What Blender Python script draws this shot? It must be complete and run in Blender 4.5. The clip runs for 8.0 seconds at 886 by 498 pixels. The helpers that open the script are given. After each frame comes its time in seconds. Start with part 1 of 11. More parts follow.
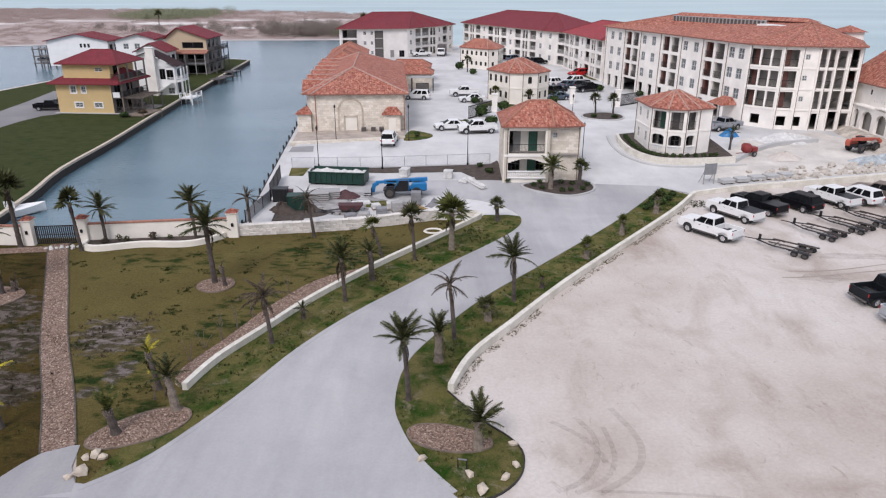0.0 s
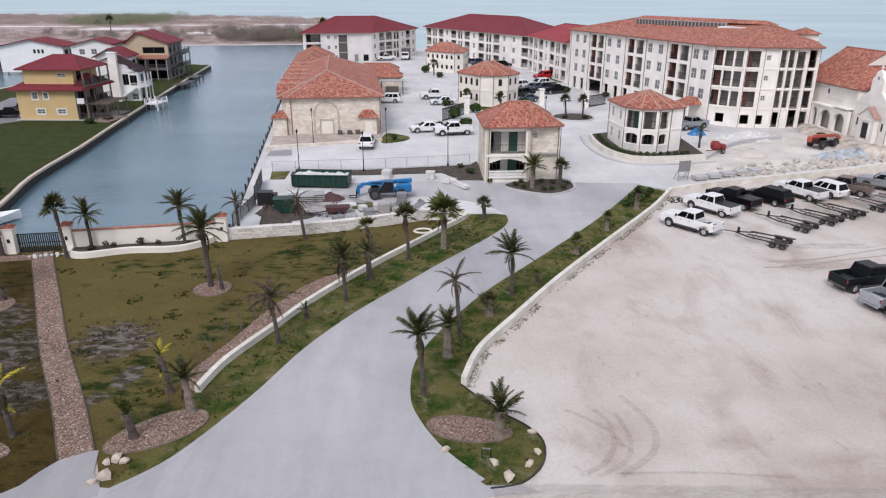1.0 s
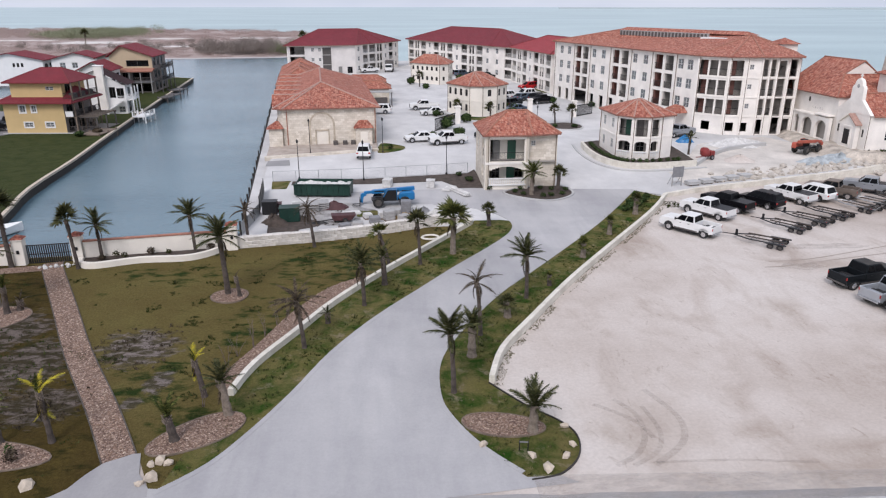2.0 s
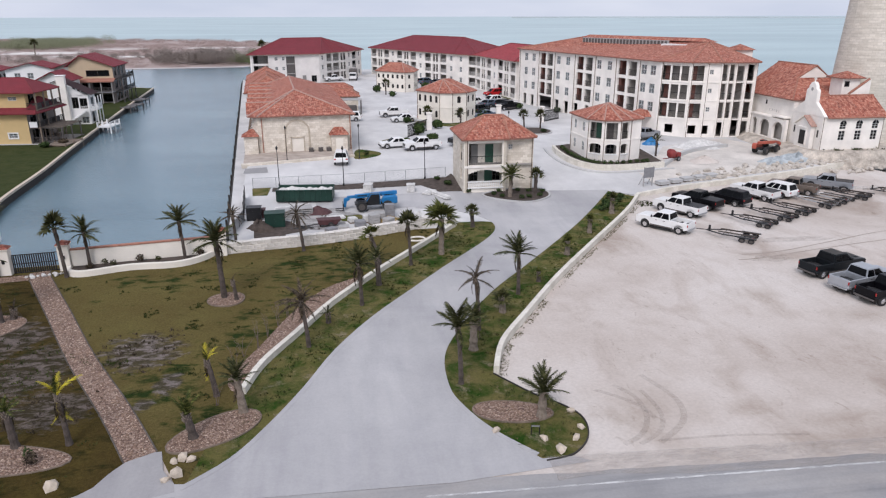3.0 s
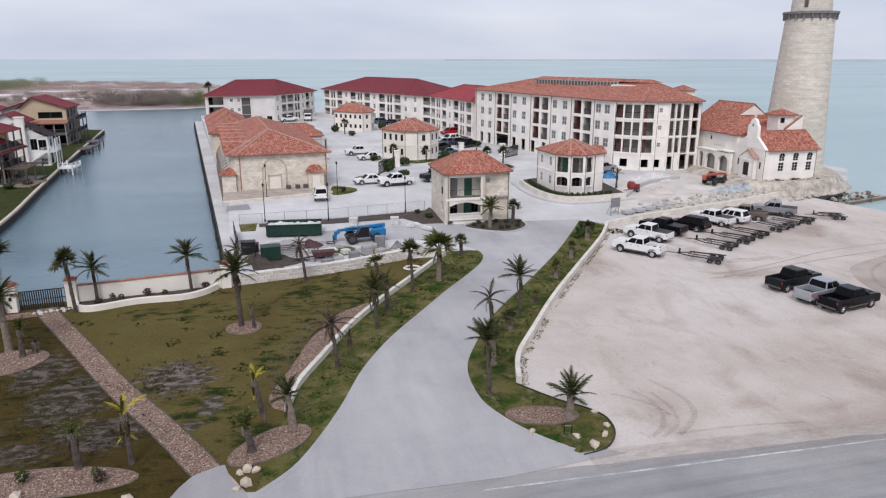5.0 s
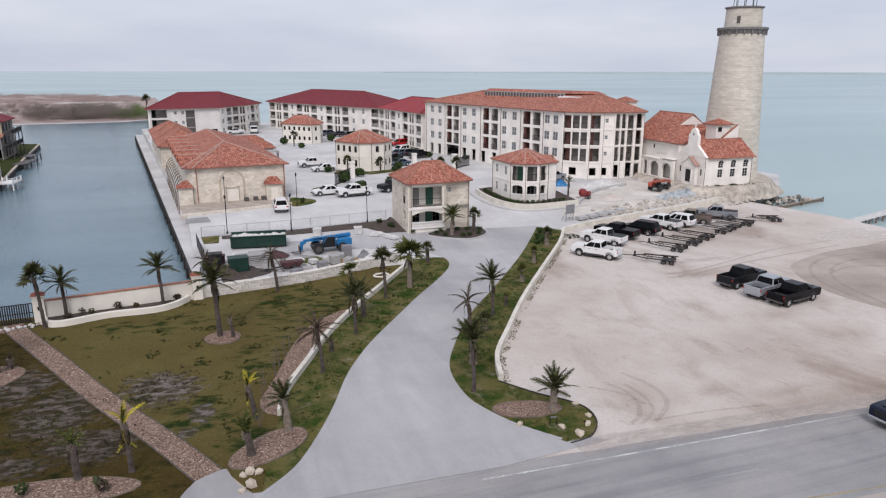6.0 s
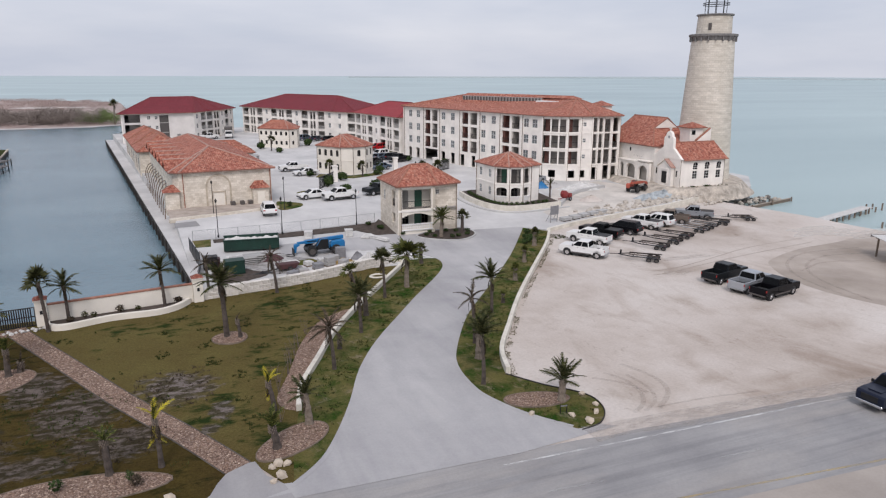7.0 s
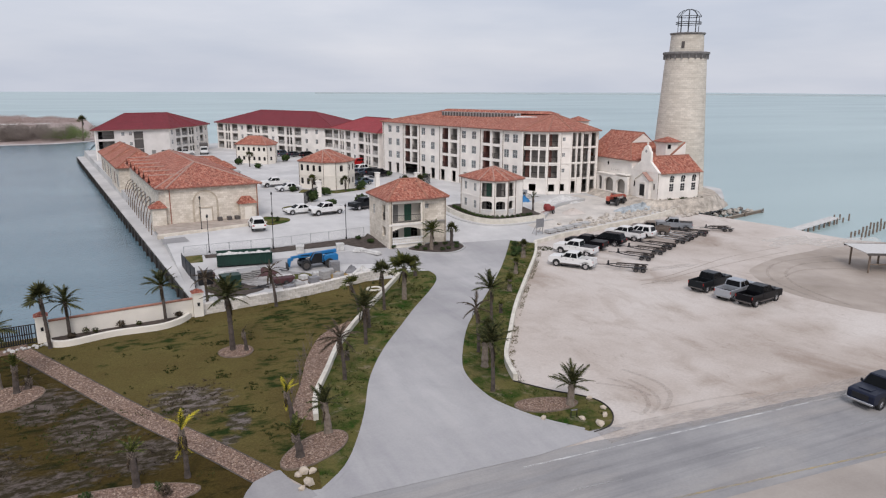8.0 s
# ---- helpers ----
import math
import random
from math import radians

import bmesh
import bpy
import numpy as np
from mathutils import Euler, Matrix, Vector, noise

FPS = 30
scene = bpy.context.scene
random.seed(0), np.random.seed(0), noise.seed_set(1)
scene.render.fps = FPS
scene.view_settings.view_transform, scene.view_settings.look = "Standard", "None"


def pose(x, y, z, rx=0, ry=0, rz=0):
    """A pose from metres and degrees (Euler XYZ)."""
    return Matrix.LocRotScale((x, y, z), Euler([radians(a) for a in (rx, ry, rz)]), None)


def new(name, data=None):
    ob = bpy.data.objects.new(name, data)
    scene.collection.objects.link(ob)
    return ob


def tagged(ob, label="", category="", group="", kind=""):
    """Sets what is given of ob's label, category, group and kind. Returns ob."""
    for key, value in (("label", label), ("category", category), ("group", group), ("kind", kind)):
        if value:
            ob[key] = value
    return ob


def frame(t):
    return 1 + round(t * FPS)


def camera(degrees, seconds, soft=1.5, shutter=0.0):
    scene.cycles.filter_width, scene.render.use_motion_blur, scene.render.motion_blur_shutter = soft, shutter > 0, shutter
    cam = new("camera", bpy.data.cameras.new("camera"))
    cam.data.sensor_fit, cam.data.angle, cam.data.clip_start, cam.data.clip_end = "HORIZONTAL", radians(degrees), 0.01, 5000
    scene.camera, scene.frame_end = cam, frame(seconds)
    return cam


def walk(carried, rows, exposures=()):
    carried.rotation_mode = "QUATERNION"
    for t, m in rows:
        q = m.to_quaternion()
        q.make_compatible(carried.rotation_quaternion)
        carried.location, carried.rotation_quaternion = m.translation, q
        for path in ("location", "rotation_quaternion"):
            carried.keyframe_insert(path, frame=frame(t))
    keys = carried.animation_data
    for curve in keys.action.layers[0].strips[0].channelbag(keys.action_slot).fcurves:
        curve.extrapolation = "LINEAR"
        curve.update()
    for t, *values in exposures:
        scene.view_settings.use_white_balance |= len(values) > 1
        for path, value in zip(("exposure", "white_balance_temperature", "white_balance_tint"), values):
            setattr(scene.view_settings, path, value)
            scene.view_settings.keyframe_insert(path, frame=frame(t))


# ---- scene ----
cam = camera(65.5, 8.0, 1.2)
PATH = [
    (0.0, 0.00, 0.00, 20.30, 0.75, -21.00, 0.09),
    (0.5, -1.40, -0.43, 20.24, -1.74, -20.67, 0.17),
    (1.0, -2.80, -0.76, 20.14, -2.95, -20.64, 0.10),
    (1.5, -4.31, -1.21, 20.08, -4.61, -20.16, 0.08),
    (1.7, -4.88, -1.38, 20.05, -4.90, -19.90, 0.04),
    (2.8, -7.81, -2.66, 19.79, -7.47, -19.14, -0.09),
    (3.0, -8.39, -2.89, 19.79, -8.73, -18.94, -0.09),
    (3.5, -9.89, -3.64, 19.81, -9.17, -18.87, -0.04),
    (4.0, -11.23, -4.29, 19.80, -9.55, -18.85, -0.13),
    (4.2, -11.80, -4.54, 19.82, -11.80, -18.64, -0.10),
    (5.3, -15.05, -5.70, 19.86, -14.75, -15.12, 0.03),
    (5.5, -15.64, -5.91, 19.86, -15.84, -15.14, 0.10),
    (6.0, -17.21, -6.37, 19.89, -19.15, -14.74, 0.13),
    (6.5, -18.72, -6.72, 19.88, -20.00, -14.45, 0.15),
    (7.0, -20.35, -6.96, 19.90, -21.97, -14.36, 0.19),
    (7.5, -21.92, -7.10, 19.90, -21.98, -14.35, 0.15),
    (8.0, -23.40, -7.09, 19.95, -24.71, -13.10, 0.21),
]
walk(cam, [(t, pose(x, y, z, 90 + pitch, 0, yaw) @ pose(0, 0, 0, 0, 0, roll)) for t, x, y, z, yaw, pitch, roll in PATH],
     [(0.0, 0.08, 6250, 17), (4.0, 0.0, 6200, 16), (6.5, -0.11, 6380, 16), (8.0, -0.15, 6440, 15)])

# ---- daylight: a pale, thinly overcast sky with a soft sun ----
SUN_ELEVATION, SUN_TURN = radians(46), radians(204)
world = bpy.data.worlds.new("sky")
scene.world = world
world.use_nodes = True
wn, wl = world.node_tree.nodes, world.node_tree.links
wn.clear()
w_out, w_bg = wn.new("ShaderNodeOutputWorld"), wn.new("ShaderNodeBackground")
w_sky = wn.new("ShaderNodeTexSky")
w_sky.sky_type, w_sky.sun_disc = "NISHITA", False
w_sky.sun_elevation, w_sky.sun_rotation = SUN_ELEVATION, SUN_TURN
w_sky.dust_density, w_sky.ozone_density = 3.0, 1.0
w_co, w_map = wn.new("ShaderNodeTexCoord"), wn.new("ShaderNodeMapping")
w_map.inputs["Scale"].default_value = (1.0, 1.0, 5.0)
w_noise, w_ramp = wn.new("ShaderNodeTexNoise"), wn.new("ShaderNodeValToRGB")
w_noise.inputs["Scale"].default_value, w_noise.inputs["Detail"].default_value = 2.2, 6.0
w_ramp.color_ramp.elements[0].position, w_ramp.color_ramp.elements[0].color = 0.35, (6.55, 7.2, 8.15, 1)
w_ramp.color_ramp.elements[1].position, w_ramp.color_ramp.elements[1].color = 0.68, (8.7, 9.05, 9.5, 1)
w_mix = wn.new("ShaderNodeMix")
w_mix.data_type = "RGBA"
w_mix.inputs["Factor"].default_value = 0.86
wl.new(w_co.outputs["Generated"], w_map.inputs["Vector"])
wl.new(w_map.outputs["Vector"], w_noise.inputs["Vector"])
wl.new(w_noise.outputs["Fac"], w_ramp.inputs["Fac"])
wl.new(w_sky.outputs["Color"], w_mix.inputs["A"])
wl.new(w_ramp.outputs["Color"], w_mix.inputs["B"])
wl.new(w_mix.outputs["Result"], w_bg.inputs["Color"])
w_bg.inputs["Strength"].default_value = 0.1
wl.new(w_bg.outputs["Background"], w_out.inputs["Surface"])

sun_data = bpy.data.lights.new("sun", "SUN")
sun_data.energy, sun_data.angle, sun_data.color = 1.9, radians(22), (1.0, 0.95, 0.89)
sun = new("sun", sun_data)
sun.rotation_euler = (radians(90) - SUN_ELEVATION, 0, radians(-24))


# ---- materials ----
def node_mat(name):
    m = bpy.data.materials.new(name)
    m.use_nodes = True
    return m, m.node_tree.nodes, m.node_tree.links, m.node_tree.nodes["Principled BSDF"]


def ramp(n, stops):
    r = n.new("ShaderNodeValToRGB")
    while len(r.color_ramp.elements) < len(stops):
        r.color_ramp.elements.new(0.5)
    for e, (p, c) in zip(r.color_ramp.elements, stops):
        e.position, e.color = p, (*c, 1)
    return r


def mix(n, l, fac, a, b, blend="MIX"):
    x = n.new("ShaderNodeMix")
    x.data_type, x.blend_type = "RGBA", blend
    for key, v in (("Factor", fac), ("A", a), ("B", b)):
        if isinstance(v, (int, float)):
            x.inputs[key].default_value = v
        elif isinstance(v, tuple):
            x.inputs[key].default_value = (*v, 1)
        else:
            l.new(v, x.inputs[key])
    return x.outputs["Result"]


def noise_tex(n, l, scale, detail=4, rough=0.55, stretch=None, coord="Object", distort=0.0):
    tc, t = n.new("ShaderNodeTexCoord"), n.new("ShaderNodeTexNoise")
    t.inputs["Scale"].default_value, t.inputs["Detail"].default_value = scale, detail
    t.inputs["Roughness"].default_value, t.inputs["Distortion"].default_value = rough, distort
    src = tc.outputs[coord]
    if stretch:
        mp = n.new("ShaderNodeMapping")
        mp.inputs["Scale"].default_value, mp.inputs["Rotation"].default_value = stretch[:3], (0, 0, stretch[3])
        l.new(src, mp.inputs["Vector"])
        src = mp.outputs["Vector"]
    l.new(src, t.inputs["Vector"])
    return t.outputs["Fac"]


def bump(n, l, bsdf, height, strength, distance=0.05):
    b = n.new("ShaderNodeBump")
    b.inputs["Strength"].default_value, b.inputs["Distance"].default_value = strength, distance
    l.new(height, b.inputs["Height"])
    l.new(b.outputs["Normal"], bsdf.inputs["Normal"])


def plain(name, color, rough=0.6, metal=0.0, vary=0.12, scale=3.0, fine=40.0, bumpy=0.15, coat=0.0):
    """A surface of one colour with stains and grain at two scales."""
    m, n, l, b = node_mat(name)
    dark, light = tuple(c * (1 - vary) for c in color), tuple(min(1, c * (1 + vary)) for c in color)
    big = ramp(n, [(0.3, dark), (0.7, light)])
    l.new(noise_tex(n, l, scale), big.inputs["Fac"])
    f = noise_tex(n, l, fine, 3)
    g = ramp(n, [(0.3, (1 - vary,) * 3), (0.7, (1, 1, 1))])
    l.new(f, g.inputs["Fac"])
    l.new(mix(n, l, 0.7, big.outputs["Color"], g.outputs["Color"], "MULTIPLY"), b.inputs["Base Color"])
    b.inputs["Roughness"].default_value, b.inputs["Metallic"].default_value = rough, metal
    b.inputs["Coat Weight"].default_value = coat
    if bumpy:
        bump(n, l, b, f, bumpy, 0.02)
    return m


def shade_random(n, l, color, amount):
    """The colour, lighter or darker object by object."""
    o = n.new("ShaderNodeObjectInfo")
    r = ramp(n, [(0, (1 - amount,) * 3), (1, (1 + amount * 0.4,) * 3)])
    l.new(o.outputs["Random"], r.inputs["Fac"])
    return mix(n, l, 1.0, color, r.outputs["Color"], "MULTIPLY")


def nearest_oval(n, l, ovals):
    """Distance to the nearest of some plan ovals (x, y, rx, ry), in their radii."""
    tc, low = n.new("ShaderNodeTexCoord"), None
    for x, y, rx, ry in ovals:
        mp, ln = n.new("ShaderNodeMapping"), n.new("ShaderNodeVectorMath")
        mp.inputs["Scale"].default_value, mp.inputs["Location"].default_value = (1 / rx, 1 / ry, 0), (-x / rx, -y / ry, 0)
        ln.operation = "LENGTH"
        l.new(tc.outputs["Object"], mp.inputs["Vector"])
        l.new(mp.outputs["Vector"], ln.inputs[0])
        if low is None:
            low = ln.outputs["Value"]
        else:
            mi = n.new("ShaderNodeMath")
            mi.operation = "MINIMUM"
            l.new(low, mi.inputs[0])
            l.new(ln.outputs["Value"], mi.inputs[1])
            low = mi.outputs["Value"]
    return low


def make_sand(stains):
    """Packed sand and shell, soiled within some plan ovals (x, y, rx, ry)."""
    m, n, l, b = node_mat("packed_sand")
    big = ramp(n, [(0.3, (0.425, 0.362, 0.315)), (0.48, (0.55, 0.492, 0.447)), (0.70, (0.645, 0.602, 0.563))])
    l.new(noise_tex(n, l, 0.055, 6, 0.6), big.inputs["Fac"])
    stain = ramp(n, [(0.32, (0.70, 0.645, 0.60)), (0.47, (1, 1, 1))])
    l.new(noise_tex(n, l, 0.16, 7, 0.62, (1, 0.55, 1, 0.5), distort=0.6), stain.inputs["Fac"])
    track = ramp(n, [(0.36, (0.92, 0.905, 0.89)), (0.52, (1, 1, 1))])
    l.new(noise_tex(n, l, 0.55, 6, 0.6, (1.0, 0.6, 1, -0.5), distort=1.0), track.inputs["Fac"])
    f = noise_tex(n, l, 5, 8, 0.75)
    grain = ramp(n, [(0.3, (0.80, 0.795, 0.79)), (0.7, (1.08, 1.08, 1.08))])
    l.new(f, grain.inputs["Fac"])
    c = mix(n, l, 0.85, big.outputs["Color"], stain.outputs["Color"], "MULTIPLY")
    speck = ramp(n, [(0.62, (1, 1, 1)), (0.72, (0.74, 0.71, 0.68))])
    l.new(noise_tex(n, l, 1.3, 4, 0.6, (1, 0.5, 1, 0.9), distort=1.5), speck.inputs["Fac"])
    c = mix(n, l, 0.8, c, track.outputs["Color"], "MULTIPLY")
    c = mix(n, l, 0.8, c, speck.outputs["Color"], "MULTIPLY")
    ma = n.new("ShaderNodeMath")
    ma.operation = "MULTIPLY_ADD"
    l.new(noise_tex(n, l, 0.45, 7, 0.68, (1, 1, 1, 0.3), distort=0.8), ma.inputs[0])
    ma.inputs[1].default_value = 1.5
    l.new(nearest_oval(n, l, stains), ma.inputs[2])
    soiled = ramp(n, [(0.35, (0.80, 0.765, 0.735)), (0.5, (0.89, 0.87, 0.85)), (0.78, (1, 1, 1))])
    half = n.new("ShaderNodeMath")
    half.operation = "MULTIPLY"
    l.new(ma.outputs["Value"], half.inputs[0])
    half.inputs[1].default_value = 0.4
    l.new(half.outputs["Value"], soiled.inputs["Fac"])
    c = mix(n, l, 1.0, c, soiled.outputs["Color"], "MULTIPLY")
    l.new(mix(n, l, 0.8, c, grain.outputs["Color"], "MULTIPLY"), b.inputs["Base Color"])
    b.inputs["Roughness"].default_value = 0.95
    bump(n, l, b, f, 0.35, 0.06)
    return m


def make_concrete(name, lo, hi, streak=True, grain=(1, 0.22, 1, -0.55)):
    m, n, l, b = node_mat(name)
    big = ramp(n, [(0.32, lo), (0.68, hi)])
    l.new(noise_tex(n, l, 0.12, 6, 0.6), big.inputs["Fac"])
    c = big.outputs["Color"]
    if streak:
        s = ramp(n, [(0.35, (0.88, 0.88, 0.89)), (0.6, (1, 1, 1))])
        l.new(noise_tex(n, l, 0.5, 6, 0.6, grain), s.inputs["Fac"])
        c = mix(n, l, 0.7, c, s.outputs["Color"], "MULTIPLY")
    f = noise_tex(n, l, 7, 8, 0.7)
    g = ramp(n, [(0.3, (0.9, 0.9, 0.9)), (0.7, (1.04, 1.04, 1.04))])
    l.new(f, g.inputs["Fac"])
    l.new(mix(n, l, 0.8, c, g.outputs["Color"], "MULTIPLY"), b.inputs["Base Color"])
    b.inputs["Roughness"].default_value = 0.88
    bump(n, l, b, f, 0.15, 0.03)
    return m


def make_drive(name, lo, hi):
    """Broom-finished concrete with tyre-darkened swathes, broad stains and pale dusty margins."""
    m, n, l, b = node_mat(name)
    big = ramp(n, [(0.30, lo), (0.66, hi)])
    l.new(noise_tex(n, l, 0.09, 5, 0.6, (1, 0.45, 1, -0.5)), big.inputs["Fac"])
    c = big.outputs["Color"]
    for scale, grain, dark in ((0.35, (1, 0.22, 1, -0.52), 0.86), (1.1, (1, 0.12, 1, -0.45), 0.95), (0.22, (0.6, 1.0, 1, 0.15), 0.88)):
        r = ramp(n, [(0.34, (dark, dark, dark * 1.012)), (0.56, (1, 1, 1)), (0.75, (1.05, 1.045, 1.035))])
        l.new(noise_tex(n, l, scale, 6, 0.62, grain, distort=0.5), r.inputs["Fac"])
        c = mix(n, l, 0.85, c, r.outputs["Color"], "MULTIPLY")
    f = noise_tex(n, l, 7, 8, 0.7)
    g = ramp(n, [(0.3, (0.9, 0.9, 0.9)), (0.7, (1.04, 1.04, 1.04))])
    l.new(f, g.inputs["Fac"])
    l.new(mix(n, l, 0.8, c, g.outputs["Color"], "MULTIPLY"), b.inputs["Base Color"])
    b.inputs["Roughness"].default_value = 0.88
    bump(n, l, b, f, 0.12, 0.03)
    return m


def make_road(name, lo, hi, dust):
    """Old asphalt: wheel-worn streaks along the lanes, drifts of pale sand and dark patches."""
    m, n, l, b = node_mat(name)
    big = ramp(n, [(0.32, lo), (0.68, hi)])
    l.new(noise_tex(n, l, 0.16, 6, 0.6), big.inputs["Fac"])
    s = ramp(n, [(0.34, (0.80, 0.80, 0.815)), (0.5, (1, 1, 1)), (0.68, (1.10, 1.09, 1.08))])
    l.new(noise_tex(n, l, 1.0, 5, 0.62, (0.05, 1.6, 1, 0.062)), s.inputs["Fac"])
    c = mix(n, l, 0.9, big.outputs["Color"], s.outputs["Color"], "MULTIPLY")
    d = ramp(n, [(0.46, (0, 0, 0)), (0.72, (0.55, 0.55, 0.55))])
    l.new(noise_tex(n, l, 0.22, 7, 0.68, (0.35, 1.3, 1, 0.062), distort=0.5), d.inputs["Fac"])
    c = mix(n, l, d.outputs["Color"], c, dust)
    f = noise_tex(n, l, 7, 8, 0.7)
    g = ramp(n, [(0.3, (0.88, 0.88, 0.88)), (0.7, (1.05, 1.05, 1.05))])
    l.new(f, g.inputs["Fac"])
    l.new(mix(n, l, 0.8, c, g.outputs["Color"], "MULTIPLY"), b.inputs["Base Color"])
    b.inputs["Roughness"].default_value = 0.9
    bump(n, l, b, f, 0.15, 0.03)
    return m


def make_worn_paint(name, color, kept):
    """Road paint with worn-through gaps."""
    m, n, l, b = node_mat(name)
    b.inputs["Base Color"].default_value, b.inputs["Roughness"].default_value = (*color, 1), 0.85
    a = ramp(n, [(0.40, (kept * 0.25,) * 3), (0.60, (kept,) * 3)])
    l.new(noise_tex(n, l, 1.4, 7, 0.72, (0.5, 1.4, 1, 0.062)), a.inputs["Fac"])
    l.new(a.outputs["Color"], b.inputs["Alpha"])
    return m


def make_grass(name, brown, olive, green, greenness=0.55, bare=None):
    m, n, l, b = node_mat(name)
    base = ramp(n, [(0.3, brown), (0.7, olive)])
    l.new(noise_tex(n, l, 0.25, 6, 0.65), base.inputs["Fac"])
    g = ramp(n, [(greenness - 0.02, (0, 0, 0)), (greenness + 0.2, (1, 1, 1))])
    l.new(noise_tex(n, l, 0.62, 7, 0.66, distort=0.4), g.inputs["Fac"])
    c = mix(n, l, g.outputs["Color"], base.outputs["Color"], green)
    if bare:
        p = ramp(n, [(0.56, (0, 0, 0)), (0.68, (0.85, 0.85, 0.85))])
        l.new(noise_tex(n, l, 0.75, 7, 0.7, (1, 1, 1, 0.4), distort=0.3), p.inputs["Fac"])
        c = mix(n, l, p.outputs["Color"], c, bare)
    f = noise_tex(n, l, 9, 8, 0.8)
    gr = ramp(n, [(0.28, (0.5, 0.5, 0.48)), (0.72, (1.25, 1.25, 1.2))])
    l.new(f, gr.inputs["Fac"])
    l.new(mix(n, l, 0.85, c, gr.outputs["Color"], "MULTIPLY"), b.inputs["Base Color"])
    b.inputs["Roughness"].default_value = 1.0
    b.inputs["Specular IOR Level"].default_value = 0.1
    bump(n, l, b, f, 0.8, 0.12)
    return m


def make_lawn(name, brown, olive, green, bare, patches, spots=0.56, lush=()):
    """Dormant turf: olive-brown ground, dark green clumps, thicker in the lush ovals, and ragged bare patches (x, y, rx, ry)."""
    m, n, l, b = node_mat(name)
    base = ramp(n, [(0.3, brown), (0.7, olive)])
    l.new(noise_tex(n, l, 0.3, 7, 0.7), base.inputs["Fac"])
    large = ramp(n, [(0.40, (0.0, 0.0, 0.0)), (0.66, (0.10, 0.10, 0.10))])
    l.new(noise_tex(n, l, 0.10, 3, 0.5), large.inputs["Fac"])
    extra = large.outputs["Color"]
    if lush:
        near = ramp(n, [(0.45, (0.15, 0.15, 0.15)), (1.0, (0, 0, 0))])
        l.new(nearest_oval(n, l, lush), near.inputs["Fac"])
        extra = mix(n, l, 1.0, near.outputs["Color"], extra, "ADD")
    add = n.new("ShaderNodeMath")
    add.operation = "ADD"
    l.new(extra, add.inputs[0])
    l.new(noise_tex(n, l, 0.95, 6, 0.62, (0.7, 1.3, 1, 0.2), distort=0.3), add.inputs[1])
    spot = ramp(n, [(spots - 0.02, (0, 0, 0)), (spots + 0.14, (1, 1, 1))])
    l.new(add.outputs["Value"], spot.inputs["Fac"])
    c = mix(n, l, spot.outputs["Color"], base.outputs["Color"], green)
    if patches:
        low = nearest_oval(n, l, patches)
        ma = n.new("ShaderNodeMath")
        ma.operation = "MULTIPLY_ADD"
        l.new(noise_tex(n, l, 0.8, 7, 0.72, (0.7, 1.3, 1, 0.2), distort=0.5), ma.inputs[0])
        ma.inputs[1].default_value = 2.6
        l.new(low, ma.inputs[2])
        edge = ramp(n, [(0.0, (1, 1, 1)), (0.62, (0.9, 0.9, 0.9)), (0.72, (0, 0, 0))])
        sc = n.new("ShaderNodeMath")
        sc.operation = "MULTIPLY"
        l.new(ma.outputs["Value"], sc.inputs[0])
        sc.inputs[1].default_value = 0.31
        l.new(sc.outputs["Value"], edge.inputs["Fac"])
        litter = ramp(n, [(0.46, (0.30, 0.30, 0.20)), (0.58, (1, 1, 1)), (0.75, (1.25, 1.22, 1.2))])
        l.new(noise_tex(n, l, 1.7, 6, 0.66, (0.6, 1.2, 1, 0.3), distort=0.4), litter.inputs["Fac"])
        c = mix(n, l, edge.outputs["Color"], c, mix(n, l, 1.0, bare, litter.outputs["Color"], "MULTIPLY"))
    f = noise_tex(n, l, 7, 9, 0.8)
    gr = ramp(n, [(0.28, (0.42, 0.42, 0.40)), (0.72, (1.3, 1.3, 1.25))])
    l.new(f, gr.inputs["Fac"])
    l.new(mix(n, l, 0.9, c, gr.outputs["Color"], "MULTIPLY"), b.inputs["Base Color"])
    b.inputs["Roughness"].default_value, b.inputs["Specular IOR Level"].default_value = 1.0, 0.08
    bump(n, l, b, f, 0.9, 0.12)
    return m


def make_gravel():
    m, n, l, b = node_mat("river_gravel")
    tc, v = n.new("ShaderNodeTexCoord"), n.new("ShaderNodeTexVoronoi")
    v.inputs["Scale"].default_value = 12.0
    l.new(tc.outputs["Object"], v.inputs["Vector"])
    sep = n.new("ShaderNodeSeparateColor")
    l.new(v.outputs["Color"], sep.inputs["Color"])
    r = ramp(n, [(0.0, (0.16, 0.095, 0.07)), (0.35, (0.275, 0.178, 0.132)), (0.7, (0.38, 0.265, 0.205)), (1.0, (0.52, 0.40, 0.325))])
    l.new(sep.outputs["Red"], r.inputs["Fac"])
    d = ramp(n, [(0.0, (1.05, 1.05, 1.05)), (0.6, (0.45, 0.42, 0.4))])
    l.new(v.outputs["Distance"], d.inputs["Fac"])
    l.new(mix(n, l, 0.7, r.outputs["Color"], d.outputs["Color"], "MULTIPLY"), b.inputs["Base Color"])
    b.inputs["Roughness"].default_value = 0.9
    inv = n.new("ShaderNodeMath")
    inv.operation = "SUBTRACT"
    inv.inputs[0].default_value = 1.0
    l.new(v.outputs["Distance"], inv.inputs[1])
    bump(n, l, b, inv.outputs["Value"], 0.9, 0.08)
    return m


